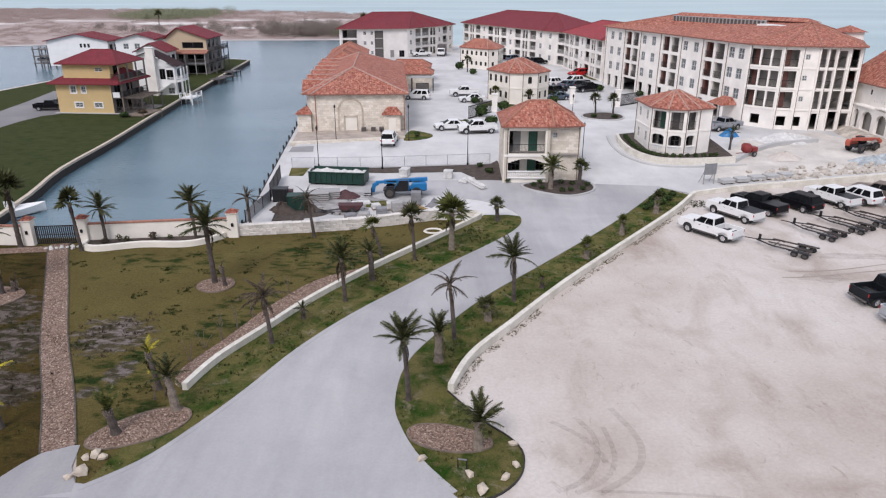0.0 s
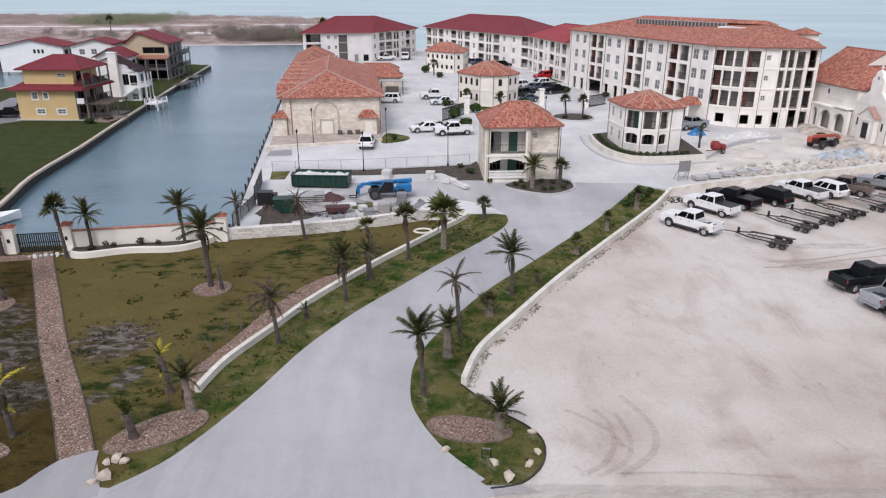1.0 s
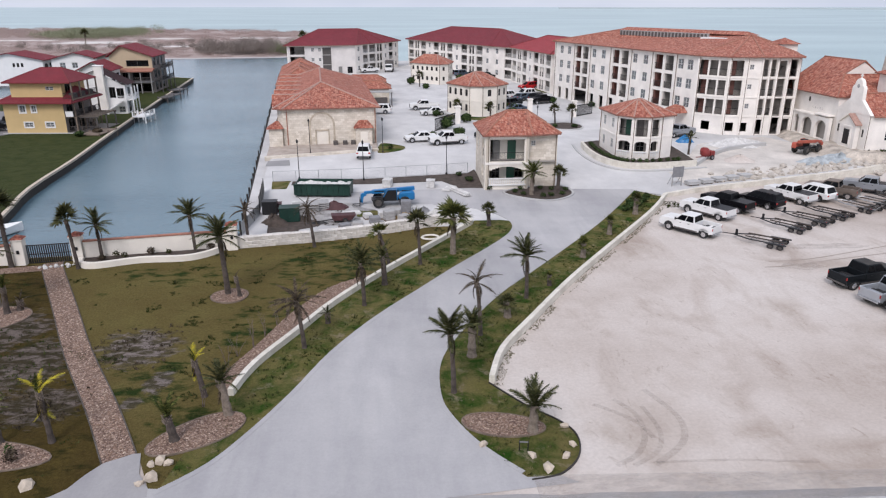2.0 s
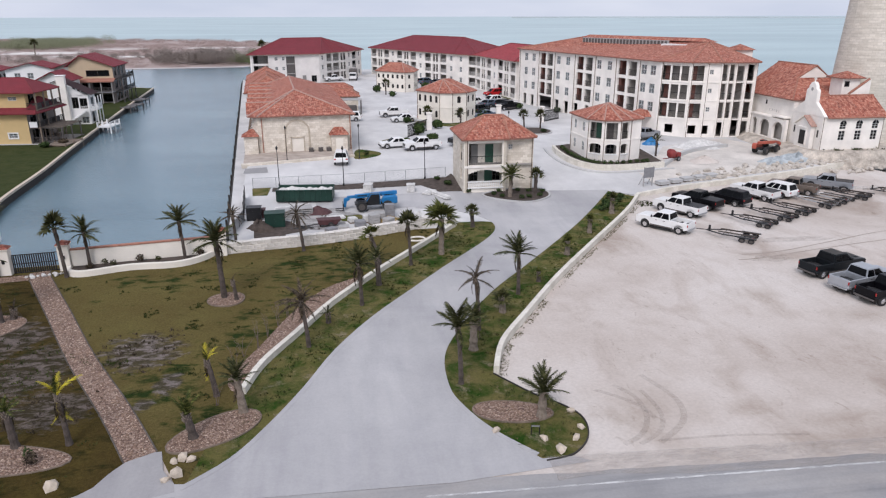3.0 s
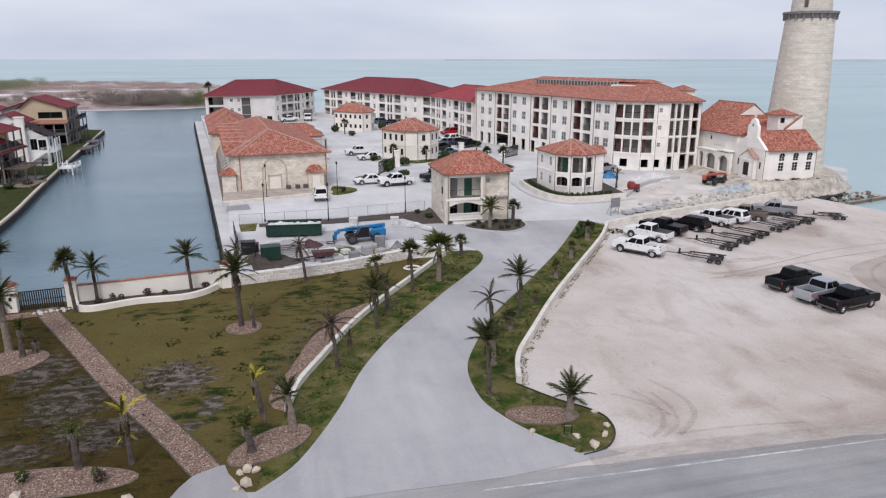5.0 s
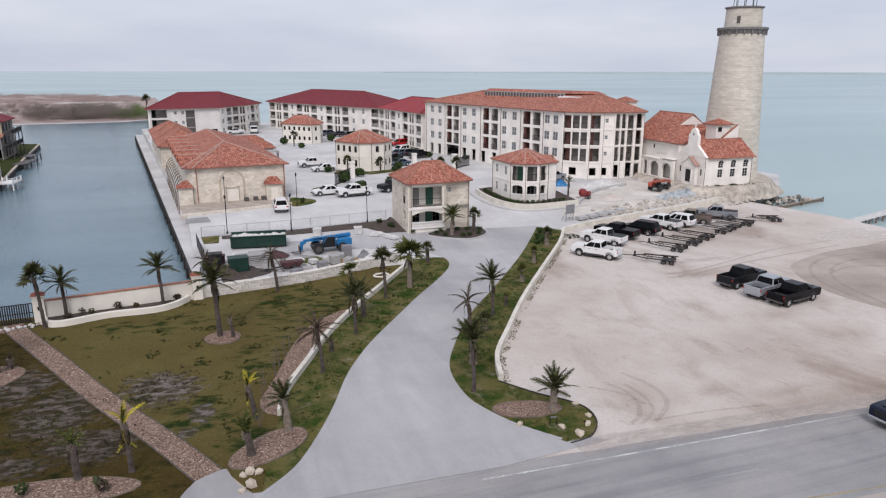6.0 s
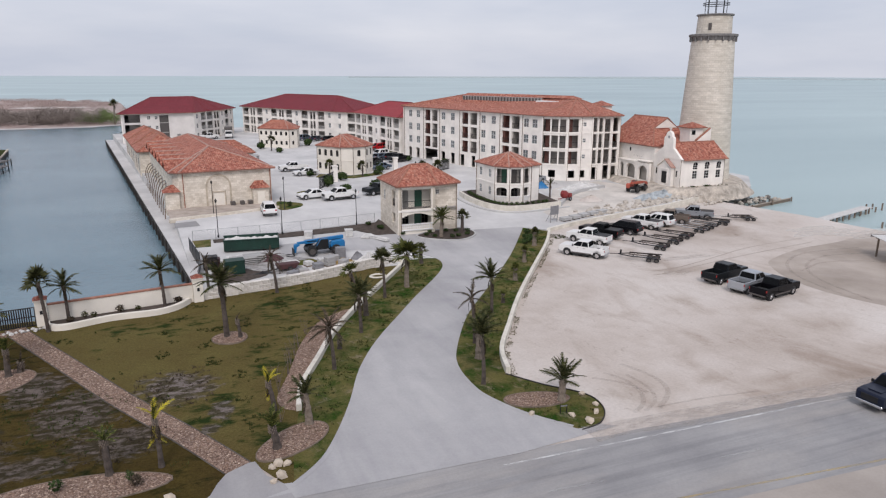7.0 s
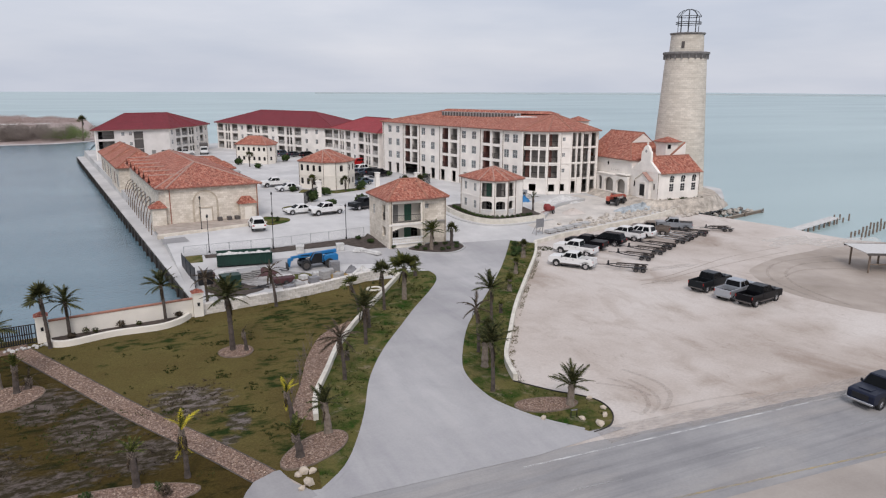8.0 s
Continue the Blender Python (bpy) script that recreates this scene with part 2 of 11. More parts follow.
def make_stones():
    m, n, l, b = node_mat("loose_stones")
    g = n.new("ShaderNodeNewGeometry")
    r = ramp(n, [(0.0, (0.15, 0.092, 0.066)), (0.4, (0.255, 0.165, 0.12)), (0.75, (0.355, 0.252, 0.19)), (1.0, (0.54, 0.43, 0.345))])
    l.new(g.outputs["Random Per Island"], r.inputs["Fac"])
    l.new(r.outputs["Color"], b.inputs["Base Color"])
    b.inputs["Roughness"].default_value = 0.9
    return m


def make_water(name, deep, shallow, rough, wave, scale):
    m, n, l, b = node_mat(name)
    r = ramp(n, [(0.35, deep), (0.68, shallow)])
    l.new(noise_tex(n, l, scale, 4, 0.5, (1, 3.0, 1, 0.0)), r.inputs["Fac"])
    l.new(r.outputs["Color"], b.inputs["Base Color"])
    b.inputs["Roughness"].default_value, b.inputs["IOR"].default_value = rough, 1.33
    bump(n, l, b, noise_tex(n, l, 0.9, 5, 0.65, (1, 2.2, 1, 0.2)), wave, 0.25)
    return m


def make_tiles(name, a, b_, c_, mortar):
    """Barrel roof tiles in rows; u runs along the eave and v up the slope, in metres."""
    m, n, l, b = node_mat(name)
    uv, br = n.new("ShaderNodeUVMap"), n.new("ShaderNodeTexBrick")
    br.offset = 0.5
    br.inputs["Scale"].default_value = 1.0
    br.inputs["Brick Width"].default_value, br.inputs["Row Height"].default_value = 0.26, 0.36
    br.inputs["Mortar Size"].default_value, br.inputs["Mortar Smooth"].default_value = 0.03, 0.6
    br.inputs["Color1"].default_value, br.inputs["Color2"].default_value, br.inputs["Mortar"].default_value = (0, 0, 0, 1), (1, 1, 1, 1), (0.3, 0.3, 0.3, 1)
    l.new(uv.outputs["UV"], br.inputs["Vector"])
    r = ramp(n, [(0.0, a), (0.5, b_), (0.85, c_), (1.0, mortar)])
    l.new(br.outputs["Color"], r.inputs["Fac"])
    big = ramp(n, [(0.3, (0.72, 0.70, 0.68)), (0.62, (1.05, 1.03, 1.0))])
    l.new(noise_tex(n, l, 0.55, 6, 0.7), big.inputs["Fac"])
    spot = ramp(n, [(0.50, (0, 0, 0)), (0.68, (1, 1, 1))])
    l.new(noise_tex(n, l, 3.4, 3, 0.6), spot.inputs["Fac"])
    col = mix(n, l, 0.9, r.outputs["Color"], big.outputs["Color"], "MULTIPLY")
    fac = mix(n, l, 0.75, (0, 0, 0), spot.outputs["Color"])
    l.new(mix(n, l, fac, col, c_), b.inputs["Base Color"])
    b.inputs["Roughness"].default_value = 0.85
    wv = n.new("ShaderNodeTexWave")
    wv.bands_direction, wv.wave_profile = "X", "SIN"
    wv.inputs["Scale"].default_value = 1.2
    l.new(uv.outputs["UV"], wv.inputs["Vector"])
    bump(n, l, b, wv.outputs["Fac"], 0.6, 0.08)
    return m


def make_masonry(name, w, h, lo, hi, joint, rough_scale=0.7):
    """Cut-stone courses on upright faces; u runs along the wall and v up, in metres."""
    m, n, l, b = node_mat(name)
    uv, br = n.new("ShaderNodeUVMap"), n.new("ShaderNodeTexBrick")
    br.inputs["Scale"].default_value = 1.0
    br.inputs["Brick Width"].default_value, br.inputs["Row Height"].default_value = w, h
    br.inputs["Mortar Size"].default_value = 0.012
    br.inputs["Color1"].default_value, br.inputs["Color2"].default_value, br.inputs["Mortar"].default_value = (*lo, 1), (*hi, 1), (*joint, 1)
    l.new(uv.outputs["UV"], br.inputs["Vector"])
    big = ramp(n, [(0.3, (0.82, 0.80, 0.77)), (0.62, (1.04, 1.03, 1.02))])
    l.new(noise_tex(n, l, rough_scale, 6, 0.65), big.inputs["Fac"])
    f = noise_tex(n, l, 9, 6, 0.7)
    g = ramp(n, [(0.3, (0.86, 0.86, 0.85)), (0.7, (1.03, 1.03, 1.03))])
    l.new(f, g.inputs["Fac"])
    c = mix(n, l, 0.9, br.outputs["Color"], big.outputs["Color"], "MULTIPLY")
    l.new(mix(n, l, 0.8, c, g.outputs["Color"], "MULTIPLY"), b.inputs["Base Color"])
    b.inputs["Roughness"].default_value = 0.9
    bump(n, l, b, f, 0.25, 0.03)
    return m


def make_tower_stone(name, lo, hi, joint):
    """Coursed limestone on a round tower: u round the shaft and v up, with weather streaks along the courses."""
    m, n, l, b = node_mat(name)
    uv, br = n.new("ShaderNodeUVMap"), n.new("ShaderNodeTexBrick")
    br.inputs["Scale"].default_value = 1.0
    br.inputs["Brick Width"].default_value, br.inputs["Row Height"].default_value = 0.8, 0.36
    br.inputs["Mortar Size"].default_value, br.inputs["Mortar Smooth"].default_value = 0.03, 0.5
    br.inputs["Color1"].default_value, br.inputs["Color2"].default_value, br.inputs["Mortar"].default_value = (*lo, 1), (*hi, 1), (*joint, 1)
    l.new(uv.outputs["UV"], br.inputs["Vector"])
    streak = ramp(n, [(0.32, (0.82, 0.80, 0.77)), (0.5, (1, 1, 1)), (0.68, (1.12, 1.11, 1.10))])
    l.new(noise_tex(n, l, 1.0, 6, 0.65, (0.30, 1.9, 1, 0), "UV"), streak.inputs["Fac"])
    stain = ramp(n, [(0.3, (0.86, 0.85, 0.83)), (0.62, (1.04, 1.03, 1.02))])
    l.new(noise_tex(n, l, 0.16, 6, 0.65, (1, 1, 1, 0), "UV"), stain.inputs["Fac"])
    f = noise_tex(n, l, 5, 6, 0.7)
    g = ramp(n, [(0.3, (0.85, 0.85, 0.84)), (0.7, (1.05, 1.05, 1.05))])
    l.new(f, g.inputs["Fac"])
    c = mix(n, l, 0.9, br.outputs["Color"], streak.outputs["Color"], "MULTIPLY")
    c = mix(n, l, 0.9, c, stain.outputs["Color"], "MULTIPLY")
    l.new(mix(n, l, 0.8, c, g.outputs["Color"], "MULTIPLY"), b.inputs["Base Color"])
    b.inputs["Roughness"].default_value = 0.92
    bump(n, l, b, br.outputs["Fac"], -0.3, 0.05)
    return m


def make_leaf(name, a, b_, c_):
    m, n, l, b = node_mat(name)
    g = n.new("ShaderNodeNewGeometry")
    r = ramp(n, [(0.0, a), (0.5, b_), (1.0, c_)])
    l.new(g.outputs["Random Per Island"], r.inputs["Fac"])
    l.new(shade_random(n, l, r.outputs["Color"], 0.3), b.inputs["Base Color"])
    b.inputs["Roughness"].default_value, b.inputs["Specular IOR Level"].default_value = 0.75, 0.15
    return m


def make_glass(name, tint, rough=0.03, ior=1.45):
    m, n, l, b = node_mat(name)
    b.inputs["Base Color"].default_value = (*tint, 1)
    b.inputs["Transmission Weight"].default_value = 0.75
    b.inputs["Roughness"].default_value, b.inputs["IOR"].default_value = rough, ior
    return m


M = {
    "sand": make_sand([(12.3, 26.1, 1.2, 0.9), (16.4, 24.2, 4.0, 1.1), (28.0, 30.7, 5.0, 2.6), (26.8, 35.8, 2.6, 1.4), (22.0, 40.3, 2.0, 1.4), (20.0, 22.8, 16.0, 1.7), (36.0, 24.2, 14.0, 2.6), (44.0, 38.5, 7.0, 4.0), (7.0, 26.6, 3.4, 3.0), (30.0, 47.6, 7.0, 1.6)]),
    "concrete": make_drive("pale_concrete", (0.35, 0.344, 0.348), (0.475, 0.466, 0.463)),
    "path_concrete": make_drive("dusty_path_concrete", (0.29, 0.283, 0.285), (0.40, 0.388, 0.386)),
    "concrete_lot": make_concrete("parking_concrete", (0.47, 0.464, 0.457), (0.645, 0.635, 0.622), True, (1, 0.5, 1, 0.2)),
    "kerb": make_concrete("kerb_concrete", (0.385, 0.383, 0.38), (0.51, 0.505, 0.495), False),
    "asphalt": make_concrete("worn_asphalt", (0.235, 0.232, 0.235), (0.33, 0.323, 0.318), True, (0.10, 1.3, 1, 0.062)),
    "paint_white": make_worn_paint("road_paint_white", (0.52, 0.52, 0.51), 0.5),
    "road_dust": make_worn_paint("drifted_sand", (0.46, 0.415, 0.38), 0.42),
    "shell_drift": make_worn_paint("drifted_shell", (0.70, 0.665, 0.62), 0.6),
    "scuff": make_worn_paint("scuffed_sand", (0.36, 0.31, 0.27), 0.24),
    "paint_edge": make_worn_paint("edge_line_paint", (0.70, 0.70, 0.69), 0.8),
    "paint_yellow": make_worn_paint("road_paint_yellow", (0.52, 0.41, 0.22), 0.6),
    "highway": make_road("highway_asphalt", (0.235, 0.232, 0.237), (0.335, 0.330, 0.328), (0.42, 0.385, 0.35)),
    "lawn": make_lawn("dormant_lawn", (0.120, 0.090, 0.033), (0.156, 0.130, 0.047), (0.024, 0.042, 0.009), (0.23, 0.195, 0.19), [(-21.0, 37.6, 2.6, 2.6), (-18.6, 33.4, 0.9, 1.2), (-19.4, 31.2, 0.6, 0.8)], 0.665,
                      [(-9.5, 50.5, 10.0, 7.0), (-13.5, 41.0, 4.0, 7.0), (-22.0, 50.0, 6.0, 3.0), (-19.0, 33.0, 3.0, 3.5), (-16.5, 29.0, 2.6, 3.0)]),
    "lawn_worn": make_lawn("worn_lawn", (0.062, 0.041, 0.014), (0.092, 0.068, 0.019), (0.018, 0.022, 0.005), (0.168, 0.138, 0.128), [(-26.8, 36.0, 2.6, 3.6), (-24.0, 31.4, 3.0, 2.0), (-29.4, 40.6, 2.0, 3.2), (-33, 33, 4.0, 2.4), (-29.0, 30.3, 3.6, 1.3)], 0.56),
    "verge": make_grass("verge_grass", (0.185, 0.152, 0.066), (0.128, 0.122, 0.036), (0.022, 0.062, 0.006), 0.44, (0.27, 0.225, 0.155)),
    "far_lawn": make_grass("green_lawn", (0.045, 0.055, 0.018), (0.060, 0.066, 0.022), (0.026, 0.044, 0.011), 0.48),
    "soil": plain("bare_soil", (0.108, 0.092, 0.078), 1.0, vary=0.45, scale=1.6, fine=6),
    "straw": plain("dry_straw", (0.36, 0.25, 0.11), 1.0, vary=0.3, scale=3, fine=20, bumpy=0.6),
    "yard_dirt": make_worn_paint("yard_dirt", (0.17, 0.15, 0.135), 0.55),
    "mulch": plain("dark_mulch", (0.075, 0.058, 0.048), 1.0, vary=0.4, scale=2, fine=12, bumpy=0.6),
    "gravel": make_gravel(),
    "stones": make_stones(),
    "canal": make_water("canal_water", (0.098, 0.165, 0.205), (0.14, 0.215, 0.255), 0.16, 0.28, 0.02),
    "sea": make_water("bay_water", (0.29, 0.39, 0.40), (0.40, 0.51, 0.51), 0.32, 0.35, 0.004),
    "stucco": plain("white_stucco", (0.83, 0.79, 0.735), 0.9, vary=0.11, scale=0.5, fine=14, bumpy=0.12),
    "stucco_warm": plain("cream_stucco", (0.79, 0.745, 0.665), 0.9, vary=0.08, scale=0.5, fine=14, bumpy=0.12),
    "stucco_grey": plain("grey_plaster", (0.66, 0.63, 0.60), 0.9, vary=0.1, scale=0.4, fine=14, bumpy=0.12),
    # stucco darkened in its colour to give the shade inside openings
    "stucco_shaded": plain("shaded_stucco", (0.33, 0.31, 0.285), 0.9, vary=0.08, scale=0.5, fine=14, bumpy=0.1),
    "yellow": plain("yellow_siding", (0.56, 0.41, 0.20), 0.85, vary=0.06, scale=0.6, fine=10),
    "siding_grey": plain("grey_brown_siding", (0.25, 0.22, 0.205), 0.9, vary=0.15, scale=0.6, fine=10),
    "lane": make_concrete("lane_asphalt", (0.19, 0.18, 0.185), (0.25, 0.24, 0.24), True, (0.4, 0.15, 1, 0.2)),
    "tan": plain("tan_siding", (0.50, 0.40, 0.275), 0.85, vary=0.06, scale=0.6, fine=10),
    "white": plain("white_paint", (0.78, 0.78, 0.77), 0.7, vary=0.05, scale=0.6, fine=10),
    "limestone": make_masonry("limestone_blocks", 0.55, 0.30, (0.62, 0.56, 0.475), (0.80, 0.745, 0.665), (0.58, 0.53, 0.45)),
    "lowwall": make_masonry("pale_block_wall", 0.80, 0.40, (0.65, 0.62, 0.55), (0.75, 0.72, 0.65), (0.60, 0.57, 0.51)),
    "tower": make_tower_stone("tower_stone", (0.585, 0.55, 0.485), (0.67, 0.635, 0.57), (0.53, 0.495, 0.435)),
    "gallery": plain("weathered_dark_stone", (0.20, 0.195, 0.19), 0.9, vary=0.25),
    "bank": plain("rough_bank_stone", (0.51, 0.455, 0.39), 0.95, vary=0.38, scale=0.9, fine=5, bumpy=1.0),
    "tiles": make_tiles("clay_barrel_tiles", (0.20, 0.047, 0.030), (0.37, 0.115, 0.074), (0.53, 0.26, 0.185), (0.17, 0.052, 0.04)),
    "tiles_red": make_tiles("crimson_roof_tiles", (0.145, 0.012, 0.020), (0.185, 0.016, 0.027), (0.205, 0.024, 0.034), (0.12, 0.012, 0.018)),
    # a brighter crimson than tiles_red, used on one wing
    "tiles_bright": make_tiles("bright_crimson_tiles", (0.25, 0.028, 0.036), (0.31, 0.036, 0.046), (0.34, 0.05, 0.058), (0.20, 0.025, 0.03)),
    "ridge": plain("ridge_tile", (0.36, 0.165, 0.115), 0.9, vary=0.25),
    "ridge_pale": plain("ridge_mortar", (0.43, 0.27, 0.22), 0.9, vary=0.25),
    "eave": plain("eave_clay", (0.25, 0.12, 0.09), 0.9, vary=0.2),
    "ridge_red": plain("crimson_ridge", (0.18, 0.022, 0.026), 0.8, vary=0.1),
    "frame_dark": plain("dark_bronze_frame", (0.09, 0.08, 0.075), 0.5, vary=0.1),
    "frame_pale": plain("pale_window_frame", (0.60, 0.59, 0.57), 0.6, vary=0.08),
    "frame_grey": plain("grey_frame", (0.35, 0.34, 0.33), 0.6, vary=0.1),
    "glass": make_glass("window_glass", (0.55, 0.60, 0.62)),
    "car_glass": plain("dark_car_glass", (0.008, 0.009, 0.011), 0.08, vary=0.1, bumpy=0),
    "glass_dark": make_glass("tinted_glass", (0.03, 0.035, 0.04), 0.05, 1.2),
    "red_door": plain("rust_red_panel", (0.145, 0.058, 0.044), 0.7, vary=0.15, scale=1),
    "green_door": plain("green_door_paint", (0.02, 0.085, 0.055), 0.5, vary=0.1),
    "grey_door": plain("grey_door_paint", (0.22, 0.215, 0.205), 0.6, vary=0.1),
    "wood": plain("weathered_wood", (0.20, 0.155, 0.12), 0.9, vary=0.3, scale=2, fine=25),
    "black": plain("black_metal", (0.018, 0.018, 0.02), 0.45, 0.3, vary=0.15),
    "steel": plain("galvanised_steel", (0.42, 0.43, 0.44), 0.45, 0.7, vary=0.15),
    "rubber": plain("tyre_rubber", (0.025, 0.025, 0.026), 0.9, vary=0.2),
    "trunk": plain("palm_trunk_bark", (0.090, 0.072, 0.062), 1.0, vary=0.4, scale=3, fine=18, bumpy=0.8),
    "trunk_boot": plain("palm_boot_fibre", (0.22, 0.18, 0.145), 1.0, vary=0.35, scale=5, fine=18, bumpy=0.8),
    "frond": make_leaf("palm_frond_green", (0.020, 0.025, 0.008), (0.044, 0.050, 0.017), (0.105, 0.102, 0.042)),
    "frond_bright": make_leaf("fan_palm_green", (0.022, 0.034, 0.008), (0.060, 0.074, 0.017), (0.15, 0.15, 0.042)),
    "frond_dry": make_leaf("palm_frond_dry", (0.034, 0.026, 0.018), (0.066, 0.050, 0.035), (0.125, 0.096, 0.064)),
    "frond_yellow": make_leaf("palm_frond_yellow", (0.30, 0.25, 0.02), (0.50, 0.42, 0.035), (0.24, 0.23, 0.045)),
    "leaf": make_leaf("shrub_leaves", (0.020, 0.042, 0.012), (0.040, 0.068, 0.020), (0.065, 0.090, 0.030)),
    "tuft": make_leaf("grass_tufts", (0.020, 0.032, 0.007), (0.038, 0.052, 0.012), (0.07, 0.078, 0.022)),
    "weed": make_leaf("dry_weeds", (0.12, 0.105, 0.045), (0.20, 0.17, 0.085), (0.07, 0.085, 0.028)),
    "twig": plain("bare_twigs", (0.17, 0.13, 0.115), 1.0, vary=0.25),
    # far scrub and shore: distance haze is mixed into these colours
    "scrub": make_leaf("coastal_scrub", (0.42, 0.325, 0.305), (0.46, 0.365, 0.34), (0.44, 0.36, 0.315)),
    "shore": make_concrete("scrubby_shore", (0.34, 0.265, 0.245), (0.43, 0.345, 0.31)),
    "shoulder": make_concrete("trodden_shoulder", (0.34, 0.30, 0.265), (0.46, 0.415, 0.375), True, (0.4, 1.2, 1, 0.062)),
    "damp": make_concrete("damp_sand", (0.29, 0.243, 0.202), (0.46, 0.40, 0.35), True, (1, 0.5, 1, 0.4)),
    # coast colour paled towards the sky to paint distance haze
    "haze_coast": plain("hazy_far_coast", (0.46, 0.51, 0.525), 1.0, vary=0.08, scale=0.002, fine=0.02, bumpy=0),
    "shell": plain("white_shell_sand", (0.74, 0.71, 0.67), 0.95, vary=0.12, scale=0.2, fine=4),
    "wet_timber": plain("wet_dark_timber", (0.032, 0.028, 0.025), 0.8, vary=0.3, scale=2),
    # tree green paled in the colour for distance haze
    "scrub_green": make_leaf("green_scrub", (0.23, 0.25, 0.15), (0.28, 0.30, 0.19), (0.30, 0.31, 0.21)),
    "boulder": plain("pale_boulder", (0.55, 0.47, 0.38), 0.95, vary=0.2, scale=3, fine=20, bumpy=0.4),
    "wet_rock": plain("wet_grey_rock", (0.17, 0.155, 0.14), 0.8, vary=0.3, scale=2, fine=14, bumpy=0.5),
    "arch_stone": plain("tan_dressed_stone", (0.50, 0.43, 0.34), 0.9, vary=0.2, scale=1.5, fine=14),
    "paving_tan": plain("tan_brick_paving", (0.42, 0.36, 0.31), 0.95, vary=0.2, scale=0.8, fine=8),
    "works_sand": plain("pale_works_sand", (0.60, 0.56, 0.51), 0.95, vary=0.18, scale=0.35, fine=5, bumpy=0.3),
    "rubble": plain("stone_rubble", (0.50, 0.455, 0.40), 0.95, vary=0.2, scale=3, fine=20, bumpy=0.4),
    "tarp_blue": plain("blue_grey_tarp", (0.40, 0.44, 0.46), 0.6, vary=0.3, scale=1.5),
    "dumpster": plain("dark_green_steel", (0.009, 0.042, 0.030), 0.5, 0.1, vary=0.25, scale=1.2),
    "machine_blue": plain("blue_machine_paint", (0.012, 0.16, 0.38), 0.4, vary=0.12, scale=1.5),
    "machine_orange": plain("orange_machine_paint", (0.44, 0.095, 0.06), 0.45, vary=0.15, scale=1.5),
    "mixer_red": plain("dark_red_paint", (0.24, 0.03, 0.028), 0.5, vary=0.2),
    "tarp_wine": plain("maroon_tarp", (0.075, 0.028, 0.030), 0.7, vary=0.3),
    "chrome": plain("chrome", (0.65, 0.65, 0.66), 0.2, 1.0, vary=0.03, bumpy=0),
    "lamp_glass": plain("headlamp_lens", (0.70, 0.70, 0.68), 0.15, vary=0.03, bumpy=0),
    "tail": plain("tail_lamp_red", (0.35, 0.015, 0.012), 0.3, vary=0.05, bumpy=0),
    "debris": plain("white_debris", (0.60, 0.59, 0.57), 0.9, vary=0.2, scale=2, fine=8),
    "sign_grey": plain("grey_board", (0.22, 0.22, 0.23), 0.6, vary=0.15),
}



def make_stone_face():
    m, n, l, b = node_mat("rough_white_limestone")
    r = ramp(n, [(0.3, (0.54, 0.505, 0.46)), (0.65, (0.73, 0.695, 0.65))])
    f = noise_tex(n, l, 3.0, 8, 0.7)
    l.new(f, r.inputs["Fac"])
    l.new(shade_random(n, l, r.outputs["Color"], 0.13), b.inputs["Base Color"])
    b.inputs["Roughness"].default_value = 0.95
    bump(n, l, b, f, 0.6, 0.05)
    return m


M["stone_face"] = make_stone_face()
M["thicket"] = make_leaf("leafless_thicket", (0.20, 0.168, 0.15), (0.235, 0.20, 0.178), (0.26, 0.225, 0.195))
M["bush_green"] = make_leaf("green_bush", (0.10, 0.14, 0.05), (0.15, 0.20, 0.075), (0.19, 0.22, 0.10))
M["tan_timber"] = plain("bleached_timber", (0.34, 0.29, 0.24), 0.9, vary=0.25, scale=1.5, fine=20)
M["car_glass"].node_tree.nodes["Principled BSDF"].inputs["Specular IOR Level"].default_value = 0.25


def car_paint(name, color, metal=0.3):
    m = plain(name, color, 0.3, metal, vary=0.05, scale=1.0, bumpy=0, coat=0.04)
    m.node_tree.nodes["Principled BSDF"].inputs["Specular IOR Level"].default_value = 0.13
    return m


PAINT = {k: car_paint("car_paint_" + k, *v) for k, v in {
    "white": ((0.72, 0.72, 0.71), 0.0), "black": ((0.007, 0.007, 0.009), 0.2), "silver": ((0.36, 0.38, 0.41), 0.5),
    "navy": ((0.020, 0.024, 0.042), 0.3), "brown": ((0.20, 0.165, 0.14), 0.4), "pewter": ((0.42, 0.44, 0.47), 0.5),
    "charcoal": ((0.016, 0.019, 0.022), 0.3), "red": ((0.42, 0.018, 0.02), 0.1), "maroon": ((0.16, 0.012, 0.02), 0.2),
    "blue": ((0.03, 0.10, 0.28), 0.3), "slate": ((0.10, 0.13, 0.17), 0.4)}.items()}

from mathutils.geometry import tessellate_polygon


# ---- building blocks ----
def part(name, bm, material, parent=None, label="", m=None, smooth=False):
    """Links a bmesh as ONE mesh object, under a thing or a part where one is given."""
    me = bpy.data.meshes.new(name)
    bm.normal_update()
    bm.to_mesh(me)
    bm.free()
    me.materials.append(material)
    if smooth:
        me.shade_smooth()
    return link(name, me, parent, label, m)


def link(name, me, parent=None, label="", m=None):
    ob = new(name, me)
    ob.parent = parent
    if m is not None:
        ob.matrix_basis = m
    if label:
        tagged(ob, label)
    return ob


def thing(name, label, category, m=None, group="", kind=""):
    ob = new(name)
    ob.empty_display_size = 0.3
    if m is not None:
        ob.matrix_basis = m
    return tagged(ob, label, category, group, kind)


def face(bm, pts):
    return bm.faces.new([bm.verts.new(p) for p in pts])


